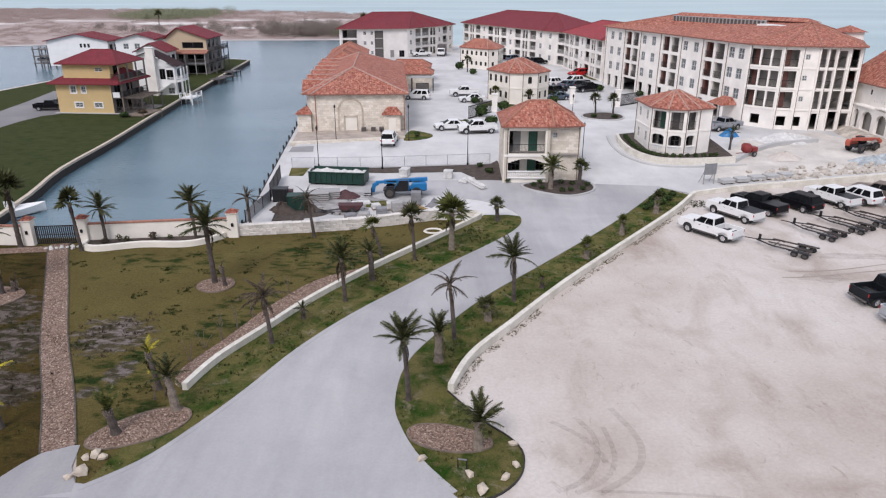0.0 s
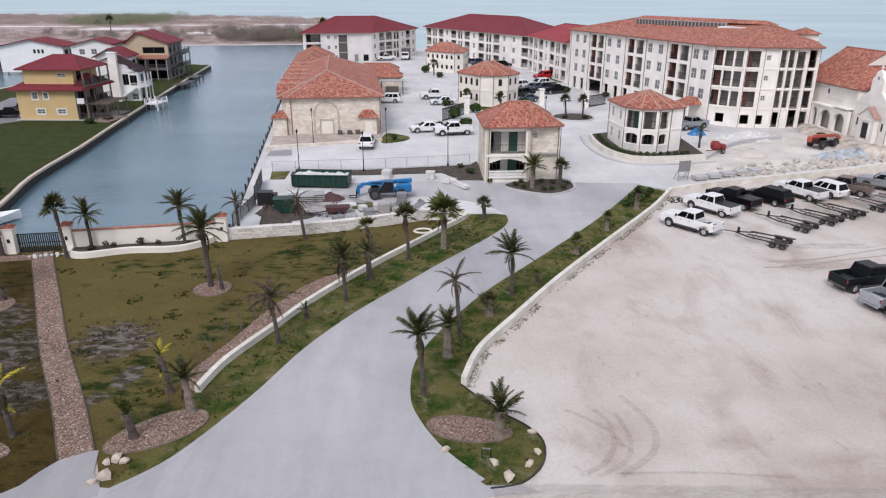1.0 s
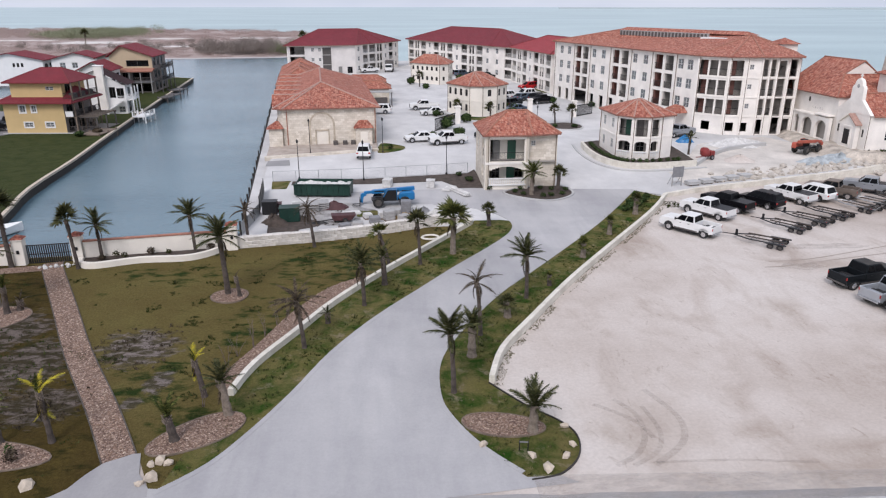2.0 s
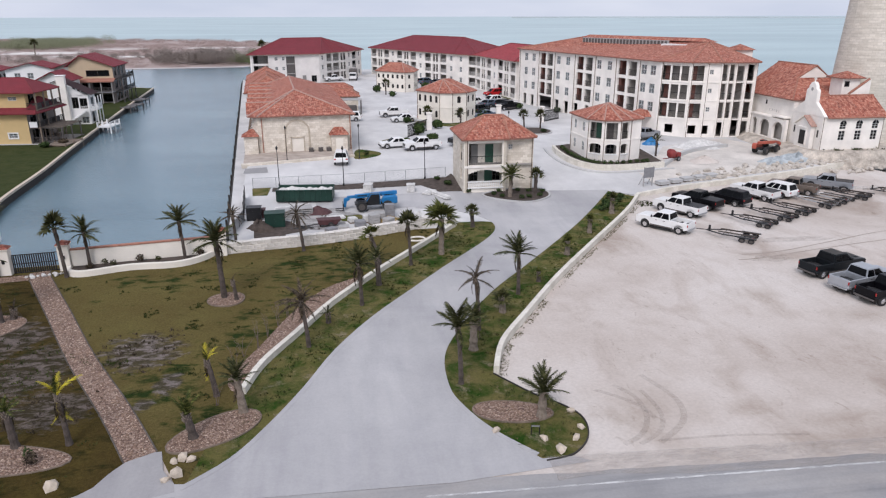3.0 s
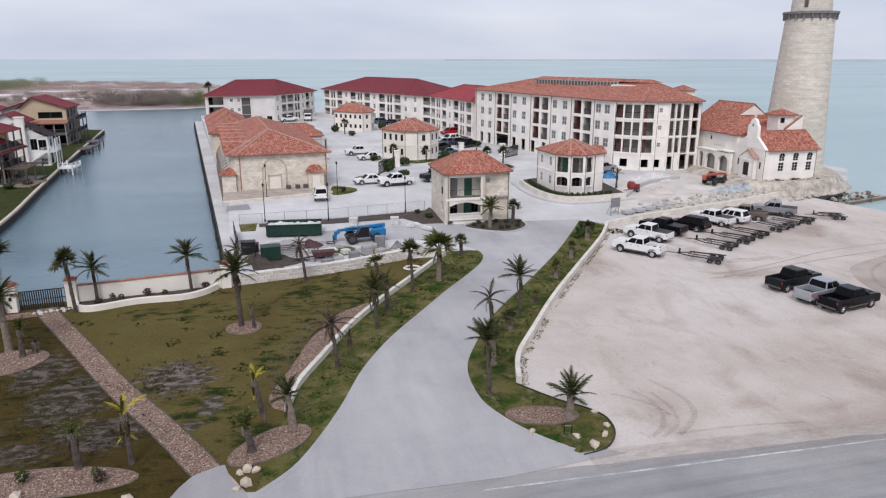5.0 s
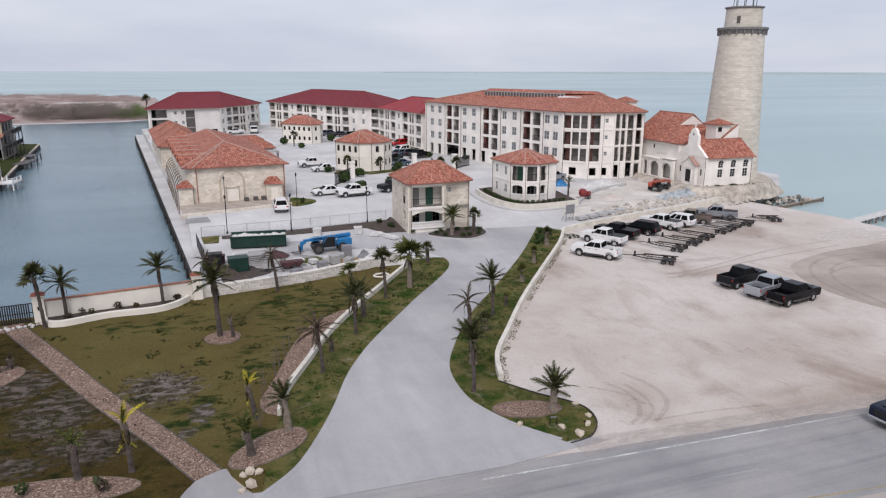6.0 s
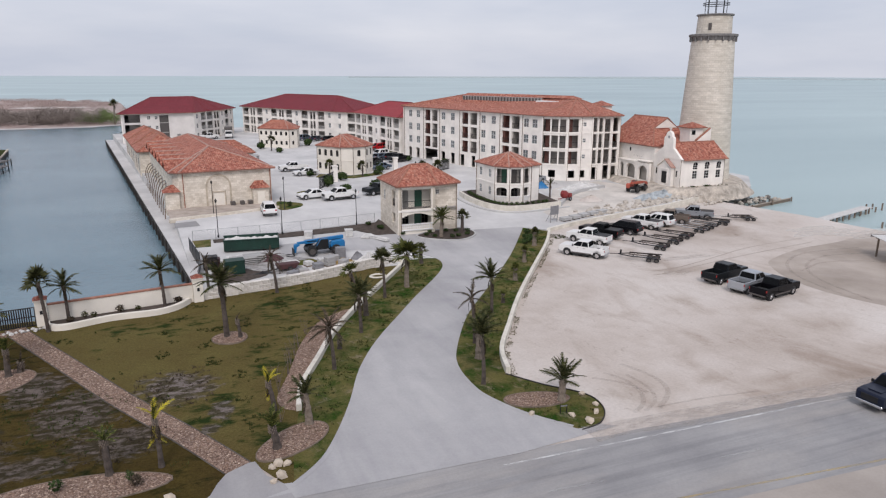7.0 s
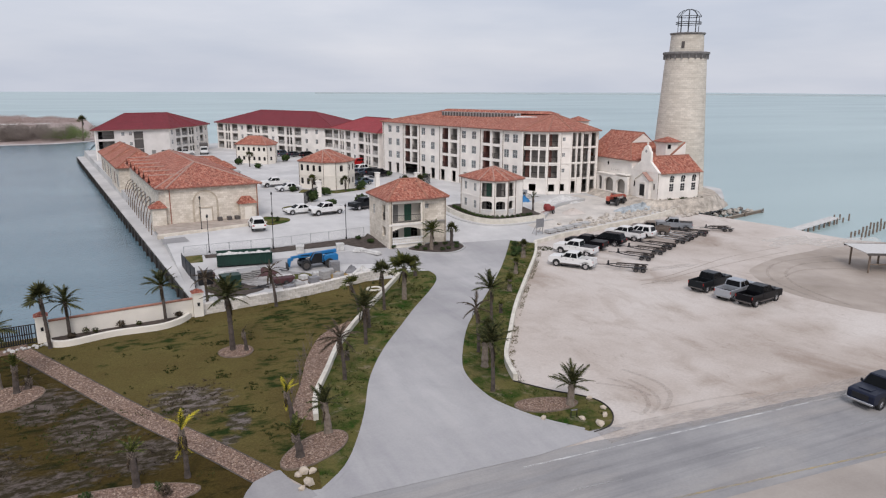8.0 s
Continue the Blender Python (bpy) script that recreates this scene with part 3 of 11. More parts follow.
def box(bm, x0, x1, y0, y1, z0, z1, m=None):
    c = [Vector((x, y, z)) for z in (z0, z1) for x, y in ((x0, y0), (x1, y0), (x1, y1), (x0, y1))]
    v = [bm.verts.new(m @ p if m is not None else p) for p in c]
    for q in ((3, 2, 1, 0), (4, 5, 6, 7), (0, 1, 5, 4), (1, 2, 6, 5), (2, 3, 7, 6), (3, 0, 4, 7)):
        bm.faces.new([v[i] for i in q])


def bevelled(bm, w=0.03, seg=1):
    bmesh.ops.bevel(bm, geom=list(bm.edges), offset=w, segments=seg, affect="EDGES", clamp_overlap=True)
    return bm


def prism(bm, poly, z0, z1, m=None):
    """An upright prism over a plan polygon (anticlockwise)."""
    t = (lambda p: m @ Vector(p)) if m is not None else Vector
    lo = [bm.verts.new(t((x, y, z0))) for x, y in poly]
    hi = [bm.verts.new(t((x, y, z1))) for x, y in poly]
    n = len(poly)
    bm.faces.new(hi)
    bm.faces.new(lo[::-1])
    for i in range(n):
        bm.faces.new((lo[i], lo[(i + 1) % n], hi[(i + 1) % n], hi[i]))


def tube(bm, a, b, r0, r1=None, sides=8, caps=True):
    a, b = Vector(a), Vector(b)
    q = (b - a).to_track_quat("Z", "Y").to_matrix()
    rings = []
    for p, r in ((a, r0), (b, r0 if r1 is None else r1)):
        rings.append([bm.verts.new(p + q @ Vector((r * math.cos(2 * math.pi * i / sides), r * math.sin(2 * math.pi * i / sides), 0))) for i in range(sides)])
    for i in range(sides):
        bm.faces.new((rings[0][i], rings[0][(i + 1) % sides], rings[1][(i + 1) % sides], rings[1][i]))
    if caps:
        bm.faces.new(rings[0][::-1])
        bm.faces.new(rings[1])


def spin(bm, profile, sides=24, centre=(0, 0, 0)):
    """A turned shape: profile rows (radius, z), from below to above."""
    c = Vector(centre)
    rows = [[bm.verts.new(c + Vector((r * math.cos(2 * math.pi * i / sides), r * math.sin(2 * math.pi * i / sides), z))) for i in range(sides)] for r, z in profile]
    for a, b in zip(rows, rows[1:]):
        for i in range(sides):
            bm.faces.new((a[i], a[(i + 1) % sides], b[(i + 1) % sides], b[i]))
    bm.faces.new(rows[-1])
    bm.faces.new(rows[0][::-1])


def wall_uv(bm):
    """u along the wall and v up, in metres; flat faces get plan coordinates."""
    uv = bm.loops.layers.uv.verify()
    bm.normal_update()
    for f in bm.faces:
        n = f.normal
        d = Vector((-n.y, n.x, 0))
        if d.length < 0.3:
            for lp in f.loops:
                lp[uv].uv = lp.vert.co.xy
        else:
            d.normalize()
            up = n.cross(d)
            if up.z < 0:
                up = -up
            for lp in f.loops:
                lp[uv].uv = (lp.vert.co.dot(d), lp.vert.co.dot(up))
    return bm


def gz(y):
    """The height of the ground in the walled resort, which climbs gently from the gate."""
    t = min(max((y - 60) / 33, 0), 1)
    return 1.45 * t * t * (3 - 2 * t) + 0.3 * max(0, y - 93) / 100


def smooth_line(pts, steps=5, closed=False):
    """A smooth line through a few plan points."""
    n, out = len(pts), []
    for i in range(n if closed else n - 1):
        p = [Vector(pts[(i + k) % n] if closed else pts[min(max(i + k, 0), n - 1)]) for k in (-1, 0, 1, 2)]
        for s in range(steps):
            t = s / steps
            q = 0.5 * (2 * p[1] + (p[2] - p[0]) * t + (2 * p[0] - 5 * p[1] + 4 * p[2] - p[3]) * t * t + (3 * p[1] - p[0] - 3 * p[2] + p[3]) * t ** 3)
            out.append((q.x, q.y))
    if not closed:
        out.append(tuple(pts[-1]))
    return out


def sheet(name, poly, material, lift=0.0, slope=False, skirt=0.0, label="", kind="structure", category=""):
    """A ground surface over a plan polygon, laid on the slope where asked, with an edge going down where asked."""
    bm = bmesh.new()
    if sum(poly[i - 1][0] * poly[i][1] - poly[i][0] * poly[i - 1][1] for i in range(len(poly))) < 0:
        poly = poly[::-1]
    vs = [bm.verts.new((x, y, 0)) for x, y in poly]
    for tri in tessellate_polygon([[Vector((x, y, 0)) for x, y in poly]]):
        f = bm.faces.new([vs[i] for i in tri])
        f.normal_update()
        if f.normal.z < 0:
            f.normal_flip()
    if slope:
        for y in [60 + 2.2 * i for i in range(16)] + [120, 160, 200, 240]:
            bmesh.ops.bisect_plane(bm, geom=list(bm.verts) + list(bm.edges) + list(bm.faces), plane_co=(0, y, 0), plane_no=(0, 1, 0))
    bmesh.ops.triangulate(bm, faces=list(bm.faces))
    for v in bm.verts:
        v.co.z = (gz(v.co.y) if slope else 0) + lift
    if skirt:
        rim = [e for e in bm.edges if e.is_boundary]
        ext = bmesh.ops.extrude_edge_only(bm, edges=rim)["geom"]
        for v in (g for g in ext if isinstance(g, bmesh.types.BMVert)):
            v.co.z -= skirt
        bmesh.ops.recalc_face_normals(bm, faces=list(bm.faces))
    return tagged(part(name, wall_uv(bm), material), label, category, "", kind)


def ribbon(bm, line, width, z0, z1, side=0.0, slope=False):
    """A low wall or kerb along a plan line: side -1, 0 or 1 sets it left of, on or right of the line."""
    n = len(line)
    rows = []
    for i, (x, y) in enumerate(line):
        a, b = Vector(line[max(i - 1, 0)]), Vector(line[min(i + 1, n - 1)])
        d = (b - a).normalized()
        nrm = Vector((d.y, -d.x))
        g = gz(y) if slope else 0
        p, q = Vector((x, y)) + nrm * width * (side - 1) / 2, Vector((x, y)) + nrm * width * (side + 1) / 2
        rows.append([bm.verts.new((p.x, p.y, g + z0)), bm.verts.new((q.x, q.y, g + z0)), bm.verts.new((q.x, q.y, g + z1)), bm.verts.new((p.x, p.y, g + z1))])
    for a, b in zip(rows, rows[1:]):
        for i in range(4):
            bm.faces.new((a[i], b[i], b[(i + 1) % 4], a[(i + 1) % 4]))
    bm.faces.new(rows[0])
    bm.faces.new(rows[-1][::-1])
    bmesh.ops.recalc_face_normals(bm, faces=list(bm.faces))


def block(parent, name, material, dims, bev=0.02, label=""):
    bm = bmesh.new()
    box(bm, *dims)
    return part(name, bevelled(bm, bev) if bev else bm, material if not isinstance(material, str) else M[material], parent, label)


# ---- parts of buildings ----
WINDOWS = {}


def window(parent, m, w, h, glass="glass", frame_mat="frame_grey", mullions=1, bars=1):
    """A framed window of width w and height h; m sets its lower left corner, x along the wall and y into it."""
    key = (round(w, 2), round(h, 2), glass, frame_mat, mullions, bars)
    if key not in WINDOWS:
        bm = bmesh.new()
        t = 0.06
        xs = [t] + [w * (i + 1) / (mullions + 1) for i in range(mullions)] + [w - t]
        zs = [t] + [h * (i + 1) / (bars + 1) for i in range(bars)] + [h - t]
        e = lambda v, last: 0.0 if v in (t, last) else 0.025
        panel(bm, Matrix.Translation((0, 0.06, 0)), w, 0, h, [(x0 + e(x0, w - t), x1 - e(x1, w - t), z0 + e(z0, h - t), z1 - e(z1, h - t)) for x0, x1 in zip(xs, xs[1:]) for z0, z1 in zip(zs, zs[1:])], 0.07)
        bmesh.ops.remove_doubles(bm, verts=list(bm.verts), dist=0.0005)
        fr = part("window", bm, M[frame_mat])
        bm = bmesh.new()
        box(bm, t, w - t, 0.088, 0.1, t, h - t)
        pn = part("pane", bm, M[glass])
        WINDOWS[key] = fr.data, pn.data
        bpy.data.objects.remove(pn)
        bpy.data.objects.remove(fr)
    fr, pn = WINDOWS[key]
    ob = link("window", fr, parent, "", m)
    link("pane", pn, ob)
    return ob


DOORS = {}


def door(parent, m, w, h, material):
    """A panelled door leaf in its frame."""
    key = (round(w, 2), round(h, 2), material)
    if key not in DOORS:
        bm = bmesh.new()
        box(bm, 0, w, 0.05, 0.1, 0, h)
        for x0, x1 in ((0.12 * w, 0.45 * w), (0.55 * w, 0.88 * w)):
            for z0, z1 in ((0.08 * h, 0.42 * h), (0.5 * h, 0.92 * h)):
                box(bm, x0, x1, 0.035, 0.06, z0, z1)
        ob = part("door", bm, M[material])
        DOORS[key] = ob.data
        bpy.data.objects.remove(ob)
    return link("door", DOORS[key], parent, "", m)


RAILS = {}


def railing(parent, m, w, h=1.0, material="black", step=0.14, thick=0.02):
    key = (round(w, 2), h, material, step)
    if key not in RAILS:
        bm = bmesh.new()
        n = max(2, int(w / step))
        edge = [i * (w - thick) / n for i in range(n + 1)]
        panel(bm, Matrix.Translation((0, 0.01, 0)), w, 0.06, h, [(x0 + thick, x1, 0.11, h - 0.06) for x0, x1 in zip(edge, edge[1:])], 0.03)
        bmesh.ops.remove_doubles(bm, verts=list(bm.verts), dist=0.0005)
        ob = part("railing", bm, M[material])
        RAILS[key] = ob.data
        bpy.data.objects.remove(ob)
    return link("railing", RAILS[key], parent, "", m)


def along(a, b, s=0.0, z=0.0):
    """The frame of a wall from a to b, seen from outside with a on the left: x along it, y inwards."""
    d = Vector(b) - Vector(a)
    ang = math.atan2(d.y, d.x)
    p = Vector(a) + d.normalized() * s
    return Matrix.Translation((p.x, p.y, z)) @ Matrix.Rotation(ang, 4, "Z")


def panel(bm, m, w, z0, z1, holes, thick):
    """A wall panel w long with real openings (s0, s1, z0, z1); x along it, its outer face at y = 0."""
    xs = sorted({0.0, w, *[v for o in holes for v in o[:2]]})
    zs = sorted({z0, z1, *[v for o in holes for v in o[2:4]]})
    solid = {}
    for i in range(len(xs) - 1):
        for k in range(len(zs) - 1):
            cx, cz = (xs[i] + xs[i + 1]) / 2, (zs[k] + zs[k + 1]) / 2
            solid[i, k] = not any(o[0] < cx < o[1] and o[2] < cz < o[3] for o in holes)
    add = lambda *p: face(bm, [m @ Vector(q) for q in p])
    for (i, k), full in solid.items():
        if not full:
            continue
        a, b, c, d = xs[i], xs[i + 1], zs[k], zs[k + 1]
        add((a, 0, c), (b, 0, c), (b, 0, d), (a, 0, d))
        add((b, thick, c), (a, thick, c), (a, thick, d), (b, thick, d))
        if not solid.get((i - 1, k)):
            add((a, thick, c), (a, 0, c), (a, 0, d), (a, thick, d))
        if not solid.get((i + 1, k)):
            add((b, 0, c), (b, thick, c), (b, thick, d), (b, 0, d))
        if not solid.get((i, k - 1)):
            add((a, thick, c), (b, thick, c), (b, 0, c), (a, 0, c))
        if not solid.get((i, k + 1)):
            add((a, 0, d), (b, 0, d), (b, thick, d), (a, thick, d))


def facade(parent, a, b, z0, z1, holes, material, thick=0.3, label=""):
    """A wall from a to b (a on the left from outside) with openings: rows of s0, s1, z0, z1, kind."""
    w = (Vector(b) - Vector(a)).length
    m = along(a, b)
    bm = bmesh.new()
    panel(bm, m @ Matrix.Translation((0.004, 0, 0)), w - 0.008, z0, z1, [(max(0.0, o[0] - 0.004), min(w - 0.008, o[1] - 0.004), o[2], o[3]) for o in holes], thick)
    ob = part("wall", wall_uv(bm), M[material], parent, label)
    for s0, s1, za, zb, kind in holes:
        q = along(a, b, s0, za)
        if kind == "win":
            window(parent, q, s1 - s0, zb - za, "glass", "frame_pale", 1, 1)
        elif kind == "dark":
            window(parent, q, s1 - s0, zb - za, "glass_dark", "frame_dark", 1, 0)
        elif kind in M:
            door(parent, q, s1 - s0, zb - za, kind)
        elif kind == "pale_log":
            railing(parent, q @ Matrix.Translation((0.02, 0.05, 0)), s1 - s0 - 0.04, 0.95, "frame_pale", 0.16, 0.03)
        elif kind == "log":
            railing(parent, q @ Matrix.Translation((0.02, 0.1, 0)), s1 - s0 - 0.04)
    return ob


def roof_mesh(bm, eaves, ridge, ze, zr):
    """A hipped roof over a convex eave polygon (anticlockwise), with its ridge from one plan point to another."""
    uv = bm.loops.layers.uv.verify()
    rp = [Vector((*r, zr)) for r in ridge]
    near = lambda p: min(range(len(rp)), key=lambda i: (rp[i].xy - Vector(p)).length)
    n = len(eaves)
    for i in range(n):
        p, q = eaves[i], eaves[(i + 1) % n]
        a, b = Vector((*p, ze)), Vector((*q, ze))
        i0, i1 = near(p), near(q)
        pts = [a, b, rp[i1]] if i0 == i1 else [a, b, rp[i1], rp[i0]]
        f = face(bm, pts)
        d = (b - a).normalized()
        f.normal_update()
        up = f.normal.cross(d)
        for lp in f.loops:
            lp[uv].uv = ((lp.vert.co - a).dot(d), (lp.vert.co - a).dot(up))
    return rp, near


def hip_roof(parent, eaves, ridge, ze, zr, material="tiles", cap="ridge", fascia="eave", name="roof", cap_r=0.13):
    bm = bmesh.new()
    rp, near = roof_mesh(bm, eaves, ridge, ze, zr)
    roof = part(name, bm, M[material], parent)
    n = len(eaves)
    bm = bmesh.new()
    prism(bm, [(x, y) for x, y in eaves], ze - 0.16, ze - 0.004)
    part("eave", bm, M[fascia], roof)
    lines = [(Vector((*e, ze)), rp[near(e)]) for e in eaves] + ([(rp[0], rp[1])] if len(rp) > 1 else [])
    for a, b in lines:
        bm = bmesh.new()
        tube(bm, a, b, cap_r, sides=6)
        part("ridge_cap", bm, M[cap], roof)
    return roof


def grown(poly, d):
    """The convex polygon (anticlockwise), moved outwards by d."""
    n, out = len(poly), []
    for i in range(n):
        p0, p1, p2 = Vector(poly[i - 1]), Vector(poly[i]), Vector(poly[(i + 1) % n])
        n1 = Vector(((p1 - p0).y, -(p1 - p0).x)).normalized()
        n2 = Vector(((p2 - p1).y, -(p2 - p1).x)).normalized()
        b = (n1 + n2)
        out.append(tuple(p1 + b * d / max(0.4, 1 + n1.dot(n2))))
    return out


# ---- water, land and roads ----
def dock_x(y):
    return -18.9 - 0.1075 * (y - 60.8)


BANK = [(-41.5, 54.5), (-43.6, 67.7), (-46.0, 78.5), (-47.3, 94), (-49.1, 109.6), (-51.8, 135), (-54.6, 163), (-58.3, 203)]
BEACH = [(61.0, 79.6), (62.5, 74.5), (65.0, 64), (65.4, 57), (66.2, 53), (69.5, 49.5), (80, 45), (110, 38), (300, 25), (3000, 0)]
GATE_LINE = [(-41.5, 54.5), (-19.2, 55.9), (-18.6, 60), (6, 62.5), (14.5, 62.5), (24.7, 68.6), (30.2, 70.9), (48.4, 75.2), (61.0, 79.6)]

sheet("bay_water", [(-3900, -3900), (3900, -3900), (3900, 3900), (-3900, 3900)], M["sea"], -1.42,
      label="pale turquoise bay water reaching to the horizon", category="water")
sheet("canal_water", [(-70, 50), (-17, 50), (-17, 62), (dock_x(225) + 1, 225), (-33, 300), (-60, 300), (-300, 270), (-300, 100), (-120, 90), (-75, 90)], M["canal"], -1.0,
      label="still blue-green canal water between bulkheads", category="water")
sheet("ground", [(-3000, -3000), (3000, -3000)] + BEACH[::-1] + GATE_LINE[::-1][1:-1] + smooth_line(BANK, 3) + [(-64, 207), (-86, 196), (-91.5, 150), (-96, 118), (-130, 96), (-400, 80), (-3000, 80)], M["sand"], 0.0,
      skirt=3.0, label="pale packed sand and crushed shell ground", category="ground")

RESORT = [(-18.6, 60), (6, 60.4), (14.9, 60.4), (21.9, 70.6), (24.7, 68.6), (30.2, 70.9), (48.4, 75.2), (61, 79.6), (73, 82.5), (80, 90), (80, 104),
          (70, 125), (62, 170), (48, 225), (10, 238), (dock_x(222) + 2, 222), (dock_x(140) + 2, 140), (dock_x(90) + 2, 90)]
sheet("resort_pavement", RESORT, M["concrete_lot"], 0.03, slope=True, skirt=3.2, label="pale concrete pavement of the resort", category="pavement")
sheet("dock", [(dock_x(58), 58), (dock_x(58) + 2.3, 58), (dock_x(222) + 2.3, 222), (dock_x(222), 222)], M["concrete_lot"], 0.16, skirt=1.9, label="pale concrete dock along the canal", category="dock")

# far side of the canal: low scrubby shore, with haze put into its colours
FAR_SHORE = [(-700, 190), (-164, 258), (-120, 277), (-90, 289), (-62, 291), (-46, 293), (-36, 301), (-32, 312), (-34, 345), (-38, 430), (-46, 530), (-90, 572), (-200, 610), (-420, 650), (-3000, 760), (-3000, 190)]
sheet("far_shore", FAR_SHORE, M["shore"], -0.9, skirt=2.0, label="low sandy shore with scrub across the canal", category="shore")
sheet("far_beach", FAR_SHORE[1:8] + [(x, y + 3.5) for x, y in FAR_SHORE[1:8]][::-1], M["concrete_lot"], -0.88, label="thin white beach along the far shore", category="shore")
SAND_FLATS = [(-186, -138, 408), (-184, -140, 420), (-150, -122, 380), (-206, -194, 440), (-268, -242, 405), (-88, -70, 402), (-118, -84, 372), (-300, -250, 350), (-78, -62, 352), (-150, -118, 455), (-100, -60, 460), (-250, -205, 440)]
for x0, x1, y in SAND_FLATS:
    sheet("sand_flat", [(x0, y), ((x0 + x1) / 2, y - 4), (x1, y + 1), (x1 - 4, y + 8), ((x0 + x1) / 2, y + 6), (x0 + 5, y + 9)], M["shell"], -0.86, label="white sand flat among the far scrub", category="shore")

# a low coast on the horizon, its haze put into the colour
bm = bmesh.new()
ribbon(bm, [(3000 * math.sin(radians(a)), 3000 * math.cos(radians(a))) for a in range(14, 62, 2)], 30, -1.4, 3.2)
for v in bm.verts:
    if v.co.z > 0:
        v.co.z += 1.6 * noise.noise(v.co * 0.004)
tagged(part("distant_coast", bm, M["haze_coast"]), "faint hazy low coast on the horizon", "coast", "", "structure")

# lawns
ROAD_LEFT = [(-15.9, 23.6), (-13.9, 25.5), (-12.3, 28.2), (-10.7, 31.6), (-8.9, 36.0), (-6.3, 40.6), (-2.9, 45.4), (0.2, 49.7), (4.2, 54.9), (6.3, 58.4), (6.7, 61.4), (5.4, 64.2), (2.9, 66.3), (-0.5, 67.4)]
ROAD_RIGHT = [(0.5, 23.2), (-1.5, 25.8), (-2.7, 28.4), (-3.15, 30.6), (-2.85, 34.2), (-1.4, 37.7), (2.2, 43.8), (7.2, 50.2), (14.4, 59.7), (21.9, 70.6)]
WALL_RIGHT = [(-0.15, 31.6), (1.05, 35.0), (3.7, 39.1), (8.1, 45.6), (13.8, 53.2), (20.7, 62.3), (24.4, 68.0)]
WALL_LEFT = [(-14.2, 31.5), (-13.4, 34.6), (-11.5, 38.6), (-9.4, 43.0), (-6.0, 48.5), (-2.0, 54.2), (2.2, 60.2)]
rl, rr, wr = smooth_line(ROAD_LEFT, 4), smooth_line(ROAD_RIGHT, 4), smooth_line(WALL_RIGHT, 4)
wall_l = smooth_line(WALL_LEFT, 4)
sheet("lawn", [(-120, 24.5), (-22.6, 23.8), (-20.3, 24.3), (-19.0, 26.2), (-17.4, 26.4)] + [(-16.2, 23.9)] + rl[:-8] + [(3.0, 61.5), (1.0, 61.4), (-4.6, 59.2), (-12, 57), (-18.6, 55.8), (-41.5, 54.4), (-120, 54.4)], M["lawn"], 0.02,
      label="dormant olive-brown lawn with green patches", category="lawn")
sheet("lawn_worn", [(-120, 25.5), (-60, 24.6), (-24.9, 23.87), (-22.5, 23.63), (-21.3, 23.68), (-20.5, 23.85), (-19.8, 24.25), (-19.3, 24.75), (-19.0, 25.6), (-18.3, 26.5), (-20.7, 30.9), (-24.3, 37.1), (-28.0, 44.2), (-31.9, 51.6), (-34.0, 53.0), (-120, 53)], M["lawn_worn"], 0.05,
      label="worn dark lawn with litter and bare earth", category="lawn")
sheet("verge_left", rl[:-12] + [(3.4, 62.6), (2.4, 60.4)] + wall_l[::-1] + [(-14.6, 30.0), (-15.4, 26.5)], M["verge"], 0.045, label="grass verge between the drive and a low white wall", category="grass")
TIP = [(-0.15, 31.6), (1.5, 29.1), (2.85, 27.6), (3.4, 26.3), (3.05, 24.7), (1.9, 23.5), (0.5, 23.2)]
tip = smooth_line(TIP, 4)
sheet("verge_right", rr[::-1] + tip[::-1][1:] + wr[1:], M["verge"], 0.03, slope=True, label="narrow green verge beside the drive", category="grass")
sheet("bank_lawn", smooth_line(BANK, 3) + [(-64, 206), (-85, 195), (-90.5, 150), (-95, 118), (-120, 96), (-120, 54.5)], M["far_lawn"], 0.02, label="mown green lawn beside the canal", category="lawn")
sheet("house_lane", [(-76, 80), (-71, 93), (-68.3, 102.8), (-68.2, 108), (-67.4, 112.6), (-65.6, 114.6), (-66.3, 121), (-70.0, 132), (-73.0, 142), (-80.9, 141), (-78.6, 128), (-77.1, 117), (-78.5, 104), (-84, 86)], M["lane"], 0.04, label="grey lane behind the canal houses", category="lane")

# the concrete drive and the highway
sheet("drive", [(-17.5, 23.2)] + rl + [(-11, 68.4), (-11, 72), (4, 72.5)] + [(14, 71.5)] + [(22.0, 70.8)] + rr[::-1], M["concrete"], 0.055, slope=True, label="wide pale concrete drive sweeping uphill", category="road")
road_y = lambda x: 23.05 - 0.062 * x
sheet("highway", [(-400, road_y(-400)), (400, road_y(400)), (400, road_y(400) - 7.95), (-400, road_y(-400) - 7.95)], M["highway"], 0.035, label="worn grey asphalt highway", category="road")
sheet("drive_apron", [(-16.3, 24.1), (-15.0, 23.9), (1.9, 23.35), (2.6, 22.85), (-4.0, 22.3), (-16, 22.7)], M["concrete"], 0.0535, label="concrete apron where the drive meets the highway", category="road")
sheet("path_apron", [(-60, 24.55), (-24.86, 23.8), (-22.1, 23.68), (-20.9, 23.67), (-20.3, 23.95), (-19.8, 24.4), (-19.4, 25.3), (-18.95, 26.0), (-18.4, 26.7), (-17.4, 26.7), (-17.0, 25.15), (-16.3, 24.1), (-16, 22.7), (-24, 22.9), (-60, 23.9)], M["path_concrete"], 0.0545, label="dusty grey concrete at the foot of the gravel path", category="pavement")


